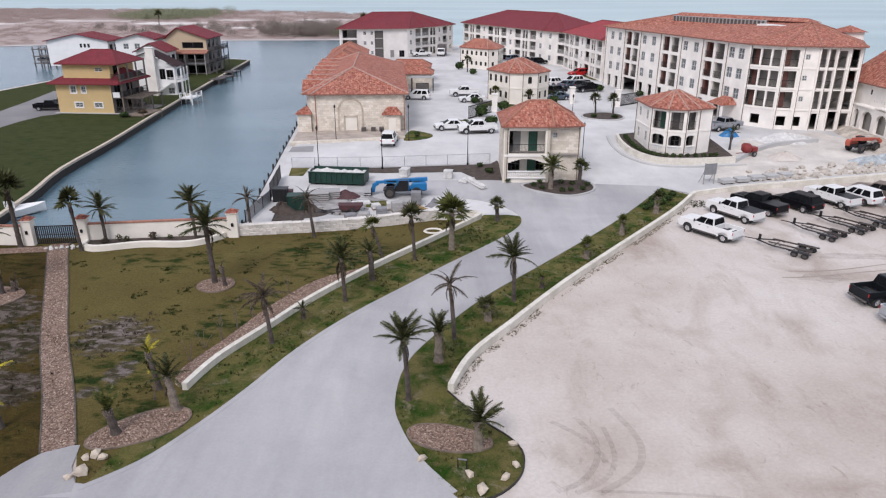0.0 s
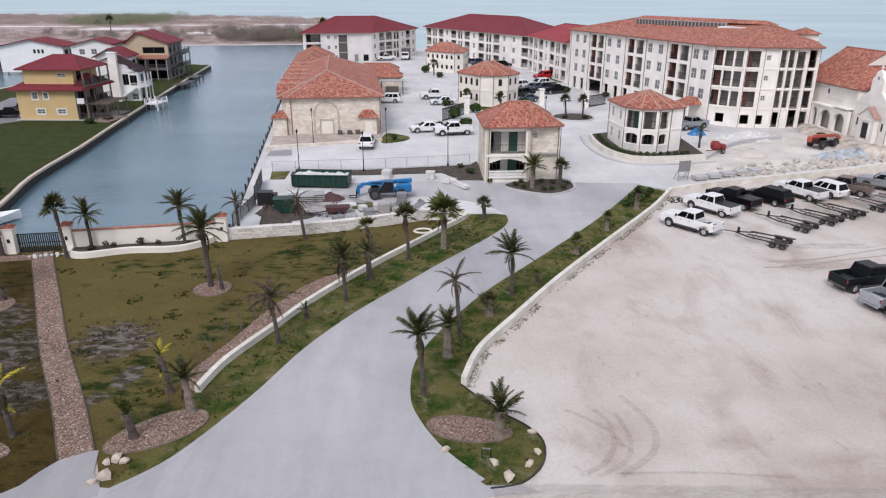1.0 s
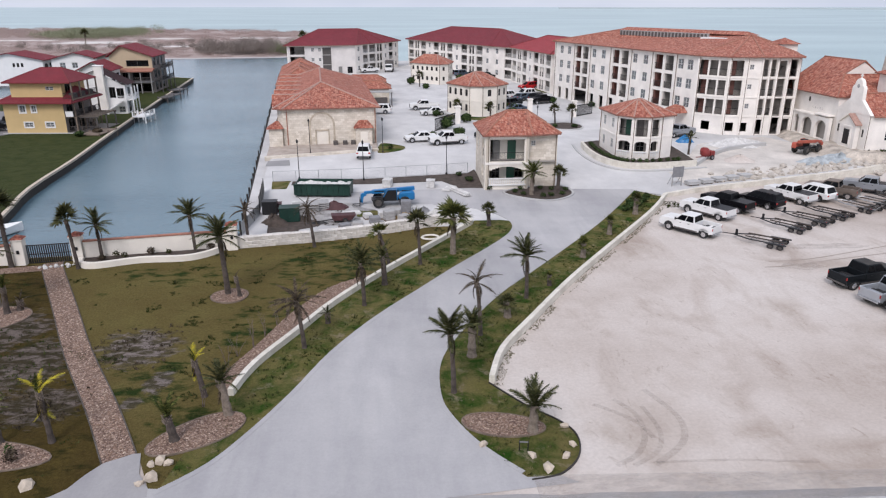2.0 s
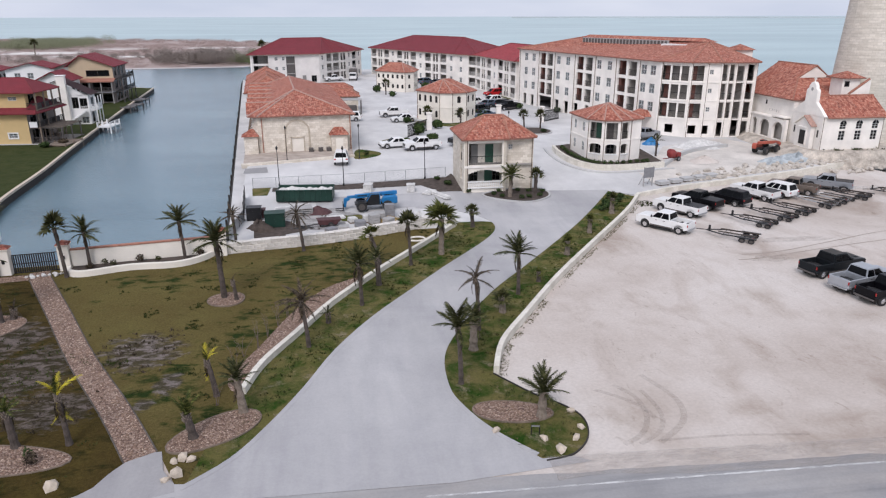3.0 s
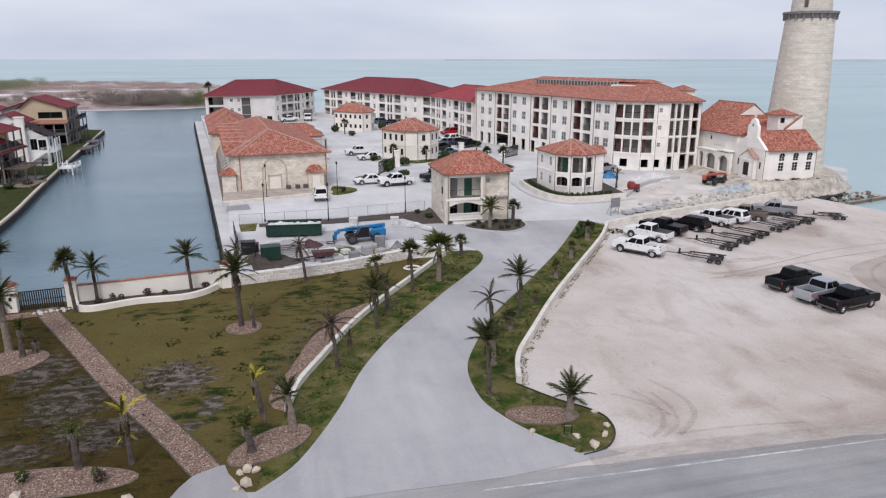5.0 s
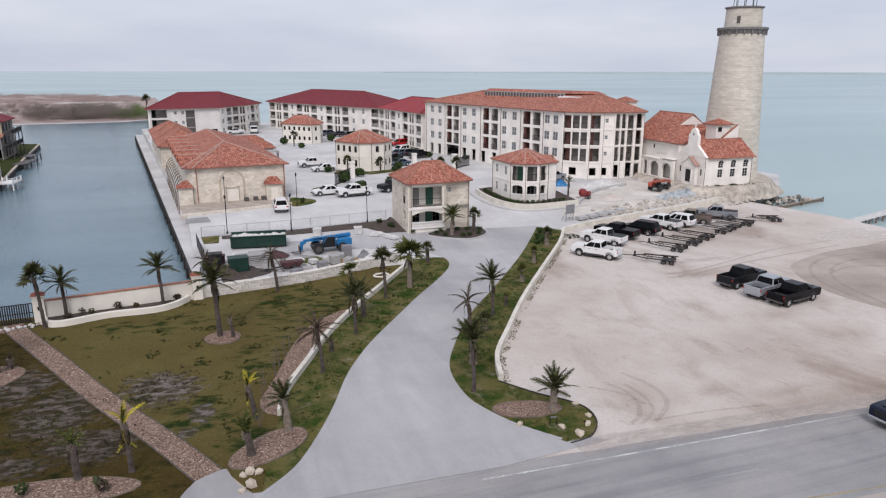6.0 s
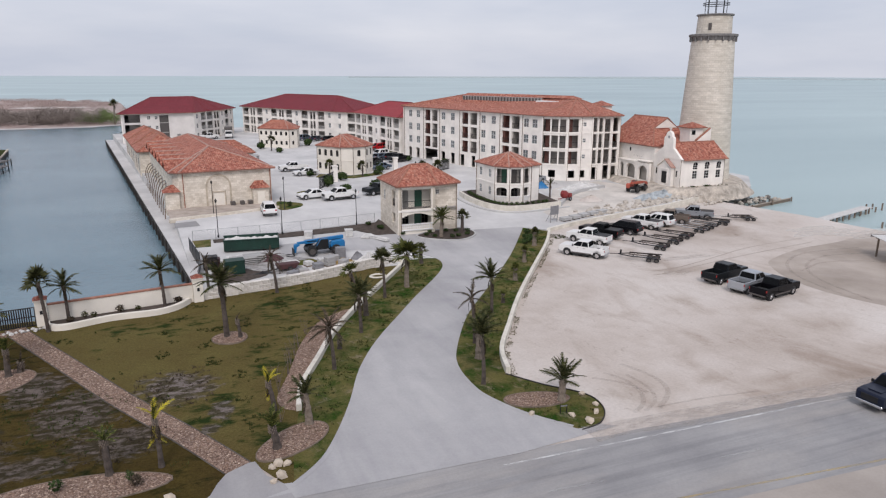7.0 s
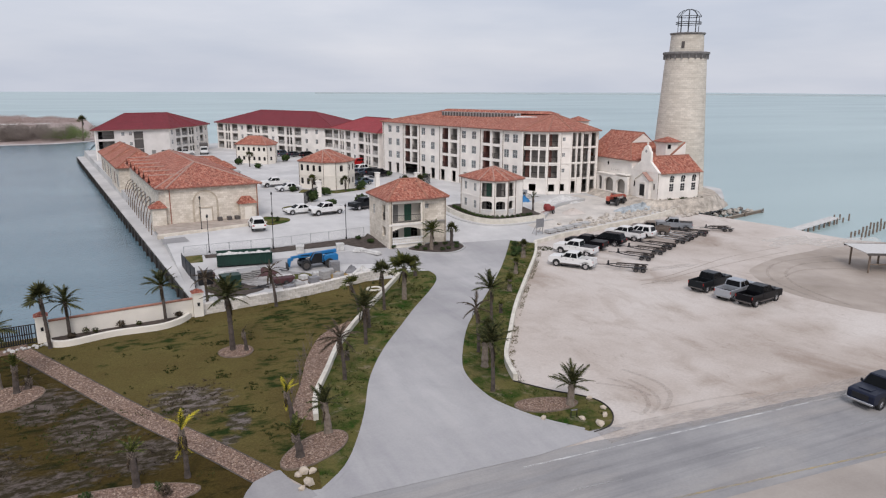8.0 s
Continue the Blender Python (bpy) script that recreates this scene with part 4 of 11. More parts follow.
def stripe(x0, x1, y0, slope, w, material, name, label):
    """Road paint w wide from x0 to x1, along y = y0 + slope * x."""
    bm = bmesh.new()
    a, b = y0 + slope * x0, y0 + slope * x1
    face(bm, [(x0, a - w, 0.039), (x1, b - w, 0.039), (x1, b, 0.039), (x0, a, 0.039)])
    return tagged(part(name, bm, M[material]), label, "road marking", "", "structure")


sheet("road_shoulder", [(-3.5 + 0.9 * i, road_y(-3.5 + 0.9 * i) + 0.25 + 0.2 * noise.noise(Vector((i * 0.5, 1, 0)))) for i in range(90)] + [(77 - 0.9 * i, road_y(77 - 0.9 * i) - 0.75 + 0.35 * noise.noise(Vector((i * 0.4, 5, 0)))) for i in range(90)], M["sand"], 0.0375, label="sandy dust over the edge of the asphalt", category="shoulder")
sheet("road_dust", [(0.6 + 1.5 * i, road_y(0.6 + 1.5 * i) + 0.5) for i in range(51)] + [(75.6 - 1.5 * i, road_y(75.6 - 1.5 * i) - 1.3 + 0.5 * noise.noise(Vector((i * 0.3, 9, 0)))) for i in range(51)], M["road_dust"], 0.0578, label="thin drift of sand over the edge of the road", category="shoulder")
sheet("south_shoulder", [(-120, road_y(-120) - 7.7), (120, road_y(120) - 7.7), (120, road_y(120) - 11.5), (-120, road_y(-120) - 11.5)], M["shoulder"], 0.0315, label="greyish trodden sand beside the highway", category="shoulder")
stripe(-5.4, 60, 21.42, -0.040, 0.115, "paint_edge", "edge_line", "faded white edge line on asphalt")
stripe(-90, -30.0, 21.35, -0.062, 0.13, "paint_edge", "edge_line", "faded white edge line on asphalt")
for k in range(-9, 12):
    stripe(-4.4 + 9.9 * k, -1.3 + 9.9 * k, 18.45, -0.066, 0.13, "paint_white", "lane_dash", "worn white lane dash on asphalt")
stripe(-60, 60, 16.05, -0.10, 0.14, "paint_yellow", "centre_line", "faded yellow line on asphalt")


# ---- walls, kerbs and beds ----
def line_wall(name, line, width, z0, z1, material, label, category="wall", side=0.0, slope=False, kind="structure"):
    bm = bmesh.new()
    ribbon(bm, line, width, z0, z1, side, slope)
    return tagged(part(name, wall_uv(bm), M[material]), label, category, "", kind)


line_wall("low_wall_left", wall_l, 0.32, 0.0, 0.45, "lowwall", "low pale stone wall curving beside the drive")
line_wall("low_wall_hook", smooth_line([(2.2, 60.2), (2.6, 61.0), (2.1, 61.7), (1.0, 61.5)], 4), 0.4, 0.0, 0.5, "lowwall", "hooked end of the low pale stone wall")
line_wall("retaining_wall", wr, 0.32, -0.1, 0.54, "lowwall", "low cream retaining wall beside the sandy lot", side=1.0)
line_wall("retaining_wall_upper", [(24.4, 68.0), (25.1, 68.9), (30.2, 70.8), (40, 73.2), (48.4, 75.1), (55, 77.3), (61.0, 79.5)], 0.45, -1.0, 0.14, "lowwall", "long cream retaining wall above the parked trucks", slope=True)
line_wall("drive_kerb_left", rl, 0.30, 0.0, 0.066, "concrete", "pale concrete kerb along the drive", "kerb", side=-1.0, slope=True)
line_wall("drive_kerb_right", rr[1:], 0.26, 0.0, 0.066, "concrete", "pale concrete kerb along the drive", "kerb", side=1.0, slope=True)
line_wall("island_edging", tip, 0.06, 0.0, 0.10, "wet_timber", "dark edging strip round the planted island", "edging")
line_wall("bulkhead_left", smooth_line(BANK, 3), 0.3, -1.6, -0.12, "wet_timber", "dark timber bulkhead along the canal", "bulkhead")
line_wall("bulkhead_cap", smooth_line(BANK, 3), 0.40, -0.12, 0.14, "boulder", "weathered pale cap on the canal bulkhead", "bulkhead")
dock_face = line_wall("dock_face", [(dock_x(58) - 0.1, 58), (dock_x(222) - 0.1, 222)], 0.18, -1.9, 0.06, "wet_timber", "dark wet timber piling below the dock", "bulkhead")
bm = bmesh.new()
tube(bm, (0, 0, -0.6), (0, 0, 1.75), 0.13, 0.11, 8)
fender = part("fender_pile", bm, M["wet_timber"], dock_face, "", pose(dock_x(59) - 0.3, 59, -1.4))
for k in range(1, 46):
    y = 59 + 3.4 * k
    link("fender_pile", fender.data, dock_face, "", pose(dock_x(y) - 0.28 - 0.04 * (k % 3), y, -1.4 + 0.12 * math.sin(2.3 * k)))
YARD_LINE = smooth_line([(-18.6, 55.7), (-15.0, 56.4), (-12, 56.9), (-8, 57.9), (-4.6, 59.2), (-1.0, 60.6), (1.0, 61.4)], 3)
yard_wall = line_wall("yard_wall", YARD_LINE, 0.40, 0.0, 0.93, "lowwall", "rough white stone wall round the works yard")
line_wall("planter_kerb", smooth_line([(-30.3, 53.3), (-30.0, 52.3), (-28.7, 51.9), (-25.6, 52.9), (-22.2, 53.0), (-20.5, 53.9), (-19.5, 55.3)], 4), 0.35, 0.0, 0.5, "stucco_warm", "curved cream planter kerb", "planter")
sheet("planter_soil", smooth_line([(-30.2, 53.6), (-29.9, 52.4), (-28.7, 52.0), (-25.6, 53.0), (-22.2, 53.1), (-20.5, 54.0), (-19.6, 55.2)], 4), M["mulch"], 0.32, label="dark mulch in the planter", category="soil")


def gate_pillar(x, y, rz, h=2.15):
    p = thing("gate_pillar", "cream stucco pillar with a clay-tiled cap", "pillar", pose(x, y, 0, 0, 0, rz), "boundary pillars")
    bm = bmesh.new()
    box(bm, -0.42, 0.42, -0.42, 0.42, 0, h)
    part("shaft", bevelled(bm, 0.03), M["stucco_warm"], p)
    bm = bmesh.new()
    box(bm, -0.5, 0.5, -0.5, 0.5, h - 0.02, h + 0.1)
    part("cap_slab", bevelled(bm, 0.02), M["stucco_warm"], p)
    bm = bmesh.new()
    uv = roof_mesh(bm, [(-0.52, -0.52), (0.52, -0.52), (0.52, 0.52), (-0.52, 0.52)], [(0, 0)], h + 0.1, h + 0.42)
    part("cap", bm, M["tiles"], p, "clay-tiled pyramid cap")
    bm = bmesh.new()
    box(bm, -0.1, 0.1, -0.5, -0.41, 1.05, 1.35)
    part("lantern", bevelled(bm, 0.02), M["black"], p, "small dark lantern")


for x, y in ((-35.0, 53.3), (-30.7, 53.8), (-18.7, 55.6)):
    gate_pillar(x, y, 6)
gate_pillar(-41.6, 53.0, 6)


def boundary_wall(a, b, h=1.65):
    w = thing("boundary_wall", "cream stucco wall with a clay-coloured coping", "wall", kind="structure")
    bm = bmesh.new()
    ribbon(bm, [a, b], 0.28, 0, h)
    part("wall_body", wall_uv(bm), M["stucco_warm"], w)
    bm = bmesh.new()
    ribbon(bm, [a, b], 0.40, h, h + 0.1)
    part("coping", bm, M["ridge"], w, "clay-coloured coping")


boundary_wall((-30.25, 53.85), (-19.15, 55.55))
boundary_wall((-41.2, 53.0), (-35.45, 53.25))


def sliding_gate(a, b):
    g = thing("metal_gate", "closed black metal gate with upright bars", "gate", along(a, b, 0, 0.05))
    w = (Vector(b) - Vector(a)).length
    bm = bmesh.new()
    for z in (0.0, 0.75, 1.5):
        box(bm, 0, w, -0.03, 0.03, z, z + 0.07)
    box(bm, 0, 0.07, -0.03, 0.03, 0.07, 1.5)
    box(bm, w - 0.07, w, -0.03, 0.03, 0.07, 1.5)
    part("gate_frame", bm, M["black"], g)
    bm = bmesh.new()
    box(bm, -0.045, 0.045, -0.02, 0.02, 0.07, 1.5)
    bar = part("gate_bar", bm, M["black"], g, m=pose(0.15, 0, 0))
    n = int(w / 0.17)
    for i in range(1, n):
        link("gate_bar", bar.data, g, "", pose(0.15 + i * (w - 0.3) / n, 0, 0))


sliding_gate((-34.5, 53.35), (-31.15, 53.75))

PATH_MID = [(-18.3, 26.4), (-20.7, 30.9), (-24.3, 37.1), (-28.0, 44.2), (-31.9, 51.6), (-32.6, 53.4)]


def wide(line, w):
    """The outline of a strip w wide along a plan line."""
    l, r = [], []
    for i, p in enumerate(line):
        d = (Vector(line[min(i + 1, len(line) - 1)]) - Vector(line[max(i - 1, 0)])).normalized()
        l.append((p[0] - d.y * w / 2, p[1] + d.x * w / 2))
        r.append((p[0] + d.y * w / 2, p[1] - d.x * w / 2))
    return r + l[::-1]


def oval(cx, cy, rx, ry, turn, n=28, seed=1):
    rnd = random.Random(seed)
    ph = rnd.random() * 6
    out = []
    for i in range(n):
        t = 2 * math.pi * i / n
        k = 1 + 0.05 * math.sin(2 * t + ph) + 0.03 * math.sin(3 * t - ph)
        x, y = rx * k * math.cos(t), ry * k * math.sin(t)
        c, s = math.cos(radians(turn)), math.sin(radians(turn))
        out.append((cx + c * x - s * y, cy + s * x + c * y))
    return out


def inside(p, poly):
    x, y, odd = p[0], p[1], False
    for i in range(len(poly)):
        (ax, ay), (bx, by) = poly[i - 1], poly[i]
        if (ay > y) != (by > y) and x < ax + (bx - ax) * (y - ay) / (by - ay):
            odd = not odd
    return odd


ROCK = [(1, 0, 0), (-1, 0, 0), (0, 1, 0), (0, -1, 0), (0, 0, 1), (0, 0, -1)]
ROCK_F = [(4, 0, 2), (4, 2, 1), (4, 1, 3), (4, 3, 0), (5, 2, 0), (5, 1, 2), (5, 3, 1), (5, 0, 3)]


def stone_field(name, poly, z, per_m2, size, material, label, parent=None, seed=3):
    """Loose stones strewn over a plan polygon, joined: nobody could count them."""
    rnd = random.Random(seed)
    xs, ys = [p[0] for p in poly], [p[1] for p in poly]
    verts, faces = [], []
    for _ in range(int((max(xs) - min(xs)) * (max(ys) - min(ys)) * per_m2)):
        x, y = rnd.uniform(min(xs), max(xs)), rnd.uniform(min(ys), max(ys))
        if not inside((x, y), poly):
            continue
        s, a, k = size * rnd.uniform(0.5, 1.4), rnd.uniform(0, 3.14), len(verts)
        ex, ey, ez = s, s * rnd.uniform(0.55, 0.9), s * rnd.uniform(0.35, 0.7)
        for u, v, w in ROCK:
            u, v = u * ex * rnd.uniform(0.8, 1.2), v * ey * rnd.uniform(0.8, 1.2)
            verts.append((x + u * math.cos(a) - v * math.sin(a), y + u * math.sin(a) + v * math.cos(a), z + w * ez))
        faces += [tuple(k + i for i in f) for f in ROCK_F]
    me = bpy.data.meshes.new(name)
    me.from_pydata(verts, [], faces)
    me.materials.append(M[material])
    return tagged(link(name, me, parent), label, "stones", "", "stuff")


def gravel_bed(poly, label, lift=0.05, edge=True, seed=5):
    sheet("gravel_bed", poly, M["gravel"], lift, skirt=0.1, label=label, category="gravel bed")
    stone_field("loose_gravel", grown(poly, -0.12) if edge else poly, lift + 0.01, 34, 0.062, "stones", "reddish-brown river stones, loose", seed=seed)
    if edge:
        line_wall("bed_edging", poly + poly[:1], 0.05, 0.0, lift + 0.015, "wood", "weathered edging strip round a gravel bed", "edging")


gravel_bed(wide(smooth_line(PATH_MID, 4), 1.45), "path of reddish-brown river stones", 0.06, False, 6)
gravel_bed(wide(smooth_line([(-32.9, 52.2), (-35.5, 51.8), (-39, 51.2), (-46, 50.2)], 4), 1.3), "side path of reddish-brown river stones", 0.062, False, 13)
for side in (-0.76, 0.76):
    off = [(p[0] + side * 0.87, p[1] + side * 0.48) for p in smooth_line(PATH_MID, 4)]
    line_wall("path_edging", off, 0.07, 0.0, 0.085, "soil", "dark soil edge along the stone path", "edging")
gravel_bed(oval(-0.1, 27.5, 2.15, 0.98, -17, seed=2), "oval gravel bed on the planted island", 0.10, True, 7)
gravel_bed(oval(-15.1, 28.1, 2.35, 1.3, 34, seed=3), "oval gravel bed under two palms", 0.10, True, 8)
gravel_bed(oval(-16.95, 45.2, 1.25, 1.35, 0, seed=4), "round gravel bed under a leaning palm", 0.10, True, 9)
gravel_bed(oval(-25.8, 27.1, 4.4, 1.25, -4, seed=5), "long gravel bed with small palms", 0.10, True, 10)
gravel_bed(oval(-32.0, 42.6, 2.4, 1.9, 20, seed=6), "gravel bed under a broad palm", 0.10, True, 11)
strip_in = smooth_line([(-14.9, 32.0), (-15.2, 33.6), (-13.8, 37.3), (-12.1, 42.1), (-9.9, 46.2), (-7.2, 48.4)], 4)
gravel_bed([p for p in smooth_line(WALL_LEFT[:5], 4)] + strip_in[::-1], "gravel strip inside the low wall", 0.055, False, 12)


# ---- buildings of the resort ----
def storeys(cols, z0, step, floors, rows):
    """Openings floor by floor: cols (s0, s1, kind), rows (sill, head) over each floor."""
    return [(a, b, z0 + f * step + lo, z0 + f * step + hi, kind) for f in floors for a, b, kind in cols for lo, hi in rows]


def core(parent, poly, z0, z1, inset, material="stucco_shaded", floors=()):
    """The inner walls and floor slabs behind the openings; their default colour holds indoor shade."""
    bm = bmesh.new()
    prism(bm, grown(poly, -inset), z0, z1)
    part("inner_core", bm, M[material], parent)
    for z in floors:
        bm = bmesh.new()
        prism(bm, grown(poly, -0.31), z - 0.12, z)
        part("floor_slab", bm, M["stucco_shaded"], parent)


def big_hotel():
    h = thing("hotel", "unfinished white stucco hotel of four storeys with a clay-tiled roof", "hotel")
    z0, step, ze = 1.5, 2.78, 12.75
    A, B, C, D = (30.3, 142.5), (41.4, 100.0), (44.6, 96.8), (49.0, 95.9)
    E_, F, G_ = (54.6, 95.6), (62.0, 110.5), (52.0, 150.0)
    poly = [A, B, C, D, E_, F, G_]
    L = (Vector(B) - Vector(A)).length
    holes = []
    cols = []
    for s in (2.2, 5.2, 14.4, 17.6, 27.4, 30.4, 39.4, 41.6):
        cols.append((s - 0.1, s + 1.2, "win"))
    logs = [(8.3, 10.3), (10.9, 12.9), (21.2, 23.2), (23.9, 26.0), (33.4, 35.5), (36.1, 38.2)]
    holes += storeys(cols, z0, step, (1, 2, 3), [(0.62, 2.12)])
    holes += storeys([(a, b, "log") for a, b in logs], z0, step, (1, 2, 3), [(0.12, 2.4)])
    ground = [(1.9, 3.2), (4.9, 6.2), (14.2, 15.6), (17.5, 18.9), (20.7, 22.1), (24.3, 25.6), (28.0, 29.5), (32.8, 34.2), (37.0, 38.5)]
    holes += [(a, b, z0 + 0.1, z0 + 2.35, "open") for a, b in ground] + [(8.3, 12.9, z0 + 0.05, z0 + 2.55, "open")]
    facade(h, A, B, z0 - 0.6, ze - 0.15, holes, "stucco")
    for f in (1, 2, 3):
        for i, (a, b) in enumerate(logs):
            door(h, along(A, B, a + 0.15 + 0.8 * (i % 2), z0 + f * step + 0.12) @ Matrix.Translation((0, 1.25, 0)), 0.95, 2.1, "red_door" if i % 2 == 0 else "frame_dark")
            bm = bmesh.new()
            box(bm, 0.02, 0.3 + 0.25 * (i % 2 == 0), 0.32, 1.35, 0, 2.25)
            part("partition", bm, M["red_door" if i % 2 == 0 else "stucco_shaded"], h, "", along(A, B, a - 0.02, z0 + f * step + 0.12))
    wb = (Vector(C) - Vector(B)).length
    facade(h, B, C, z0 - 0.6, ze - 0.15, storeys([(0.3, 1.5, "log"), (1.75, 2.95, "log"), (3.2, wb - 0.2, "log")], z0, step, (1, 2, 3), [(0.12, 2.3)]) + [(1.4, 2.7, z0 + 0.5, z0 + 1.8, "open")], "stucco")
    wc = (Vector(D) - Vector(C)).length
    facade(h, C, D, z0 - 0.6, ze - 0.15, storeys([(0.4, 2.1, "log")], z0, step, (1, 2, 3), [(0.12, 2.35)]) + storeys([(2.9, 3.5, "win")], z0, step, (1, 2, 3), [(1.1, 1.8)])
           + [(0.5, 1.7, z0 + 0.5, z0 + 1.8, "open"), (2.6, 3.6, z0 + 0.5, z0 + 1.8, "open")], "stucco")
    wd = (Vector(E_) - Vector(D)).length
    facade(h, D, E_, z0 - 0.6, ze - 0.15, storeys([(0.35, 1.1, "log"), (1.45, 2.2, "log")], z0, step, (1, 2, 3), [(0.12, 2.5)]) + [(2.65, 3.75, z0 + 0.1, ze - 0.6, "open")]
           + storeys([(4.3, 5.3, "log")], z0, step, (1, 2, 3), [(0.12, 2.5)]) + [(0.4, 1.4, z0 + 0.1, z0 + 2.3, "open"), (4.3, 5.3, z0 + 0.1, z0 + 2.4, "open")], "stucco")
    facade(h, E_, F, z0 - 0.6, ze - 0.15, [], "stucco")
    facade(h, F, G_, z0 - 0.6, ze - 0.15, [], "stucco")
    facade(h, G_, A, z0 - 0.6, ze - 0.15, [], "stucco")
    core(h, poly, z0 + step - 0.02, ze - 0.3, 1.7, "stucco_shaded", [z0 + f * step + 0.1 for f in (0, 1, 2, 3)])
    for f in (1, 2, 3):
        for a, b, s in ((B, C, 0.45), (C, D, 0.5)):
            bm = bmesh.new()
            box(bm, 0, 0.8, 0.9, 1.3, 0, 2.2)
            part("partition", bm, M["red_door"], h, "", along(a, b, s, z0 + f * step + 0.12))
    # stair seen through the tall opening
    for f in range(4):
        bm = bmesh.new()
        for k in range(8):
            box(bm, 0.2 * k, 0.2 * k + 0.24, 0.45, 1.5, 0.17 * k, 0.17 * k + 0.05)
        part("stair_flight", bm, M["frame_dark"], h, "dark steel stair flight", along(D, E_, 2.2, z0 + f * step + 0.2))
    # pilasters and downpipes
    for a, b, s in [(A, B, v) for v in (0.1, 7.6, 13.5, 20.3, 26.7, 32.6, 38.8)] + [(B, C, 0.02), (C, D, 0.02), (C, D, 2.4), (D, E_, 0.02), (D, E_, 1.15), (D, E_, 2.3), (D, E_, 3.95), (D, E_, 5.45)]:
        bm = bmesh.new()
        box(bm, 0, 0.22, -0.14, 0.0, z0 - 0.5, ze - 0.25)
        part("pilaster", bm, M["stucco"], h, "", along(a, b, s))
        bm = bmesh.new()
        box(bm, 0.24, 0.31, -0.1, -0.03, z0 - 0.3, ze - 0.25)
        part("downpipe", bm, M["wood"], h, "dark downpipe", along(a, b, s))
    for f in (1, 2, 3):
        for a, b in ((B, C), (C, D), (D, E_)):
            bm = bmesh.new()
            box(bm, 0, (Vector(b) - Vector(a)).length, -0.09, -0.002, z0 + f * step - 0.16, z0 + f * step + 0.02)
            part("string_course", bm, M["stucco"], h, "", along(a, b))
    eaves = [(29.7, 142.6), (40.9, 99.8), (44.4, 96.3), (49.0, 95.35), (54.7, 94.7), (62.4, 110.5), (52.2, 150.6)]
    roof = hip_roof(h, eaves, [(40.5, 132.5), (52.8, 107.0)], ze, 15.3)
    # sunken roof deck with machinery screens
    bm = bmesh.new()
    box(bm, 1.5, 21.5, -1.9, -1.5, 14.25, 15.25)
    part("roof_screen", bm, M["frame_grey"], roof, "grey louvred screen on the roof", along((40.5, 132.5), (52.8, 107.0)))
    bm = bmesh.new()
    for i in range(26):
        box(bm, 1.7 + 0.77 * i, 2.1 + 0.77 * i, -2.0, -1.89, 14.3, 15.15)
    part("louvre", bm, M["frame_dark"], roof, "", along((40.5, 132.5), (52.8, 107.0)))
    bm = bmesh.new()
    box(bm, 21.0, 26.0, -3.0, -1.2, 14.1, 14.75)
    part("roof_parapet", bm, M["white"], roof, "white membrane parapet", along((40.5, 132.5), (52.8, 107.0)))
    bm = bmesh.new()
    roof_mesh(bm, [(0, -1.0), (29.0, -1.0), (29.0, 1.2), (0, 1.2)], [(1.5, 0), (27.5, 0)], 15.2, 15.75)
    bm2 = along((40.5, 132.5), (52.8, 107.0))
    part("roof_crest", bm, M["tiles"], roof, "", bm2)
    # little turret roof and the porch roof over a side door
    bm = bmesh.new()
    roof_mesh(bm, [(-1.9, -1.9), (1.9, -1.9), (1.9, 1.9), (-1.9, 1.9)], [(0, 0)], 0, 0.9)
    part("turret_roof", bm, M["tiles"], roof, "", pose(58.7, 107.6, 13.9))
    bm = bmesh.new()
    box(bm, -1.5, 1.5, -1.5, 1.5, 0, 2.0)
    part("turret", bm, M["stucco"], h, "", pose(58.7, 107.6, 12.0))
    bm = bmesh.new()
    roof_mesh(bm, [(0, -2.6), (3.6, -2.6), (3.6, 0.1), (0, 0.1)], [(0.8, -0.3), (2.8, -0.3)], 3.2, 4.2)
    part("porch_roof", bm, M["tiles"], roof, "", along(A, B, 39.2, z0 - 0.6))
    for s in (39.5, 42.4):
        bm = bmesh.new()
        box(bm, 0, 0.3, -2.4, -2.1, 0, 3.25)
        part("porch_post", bm, M["stucco"], h, "", along(A, B, s, z0 - 0.6))


big_hotel()


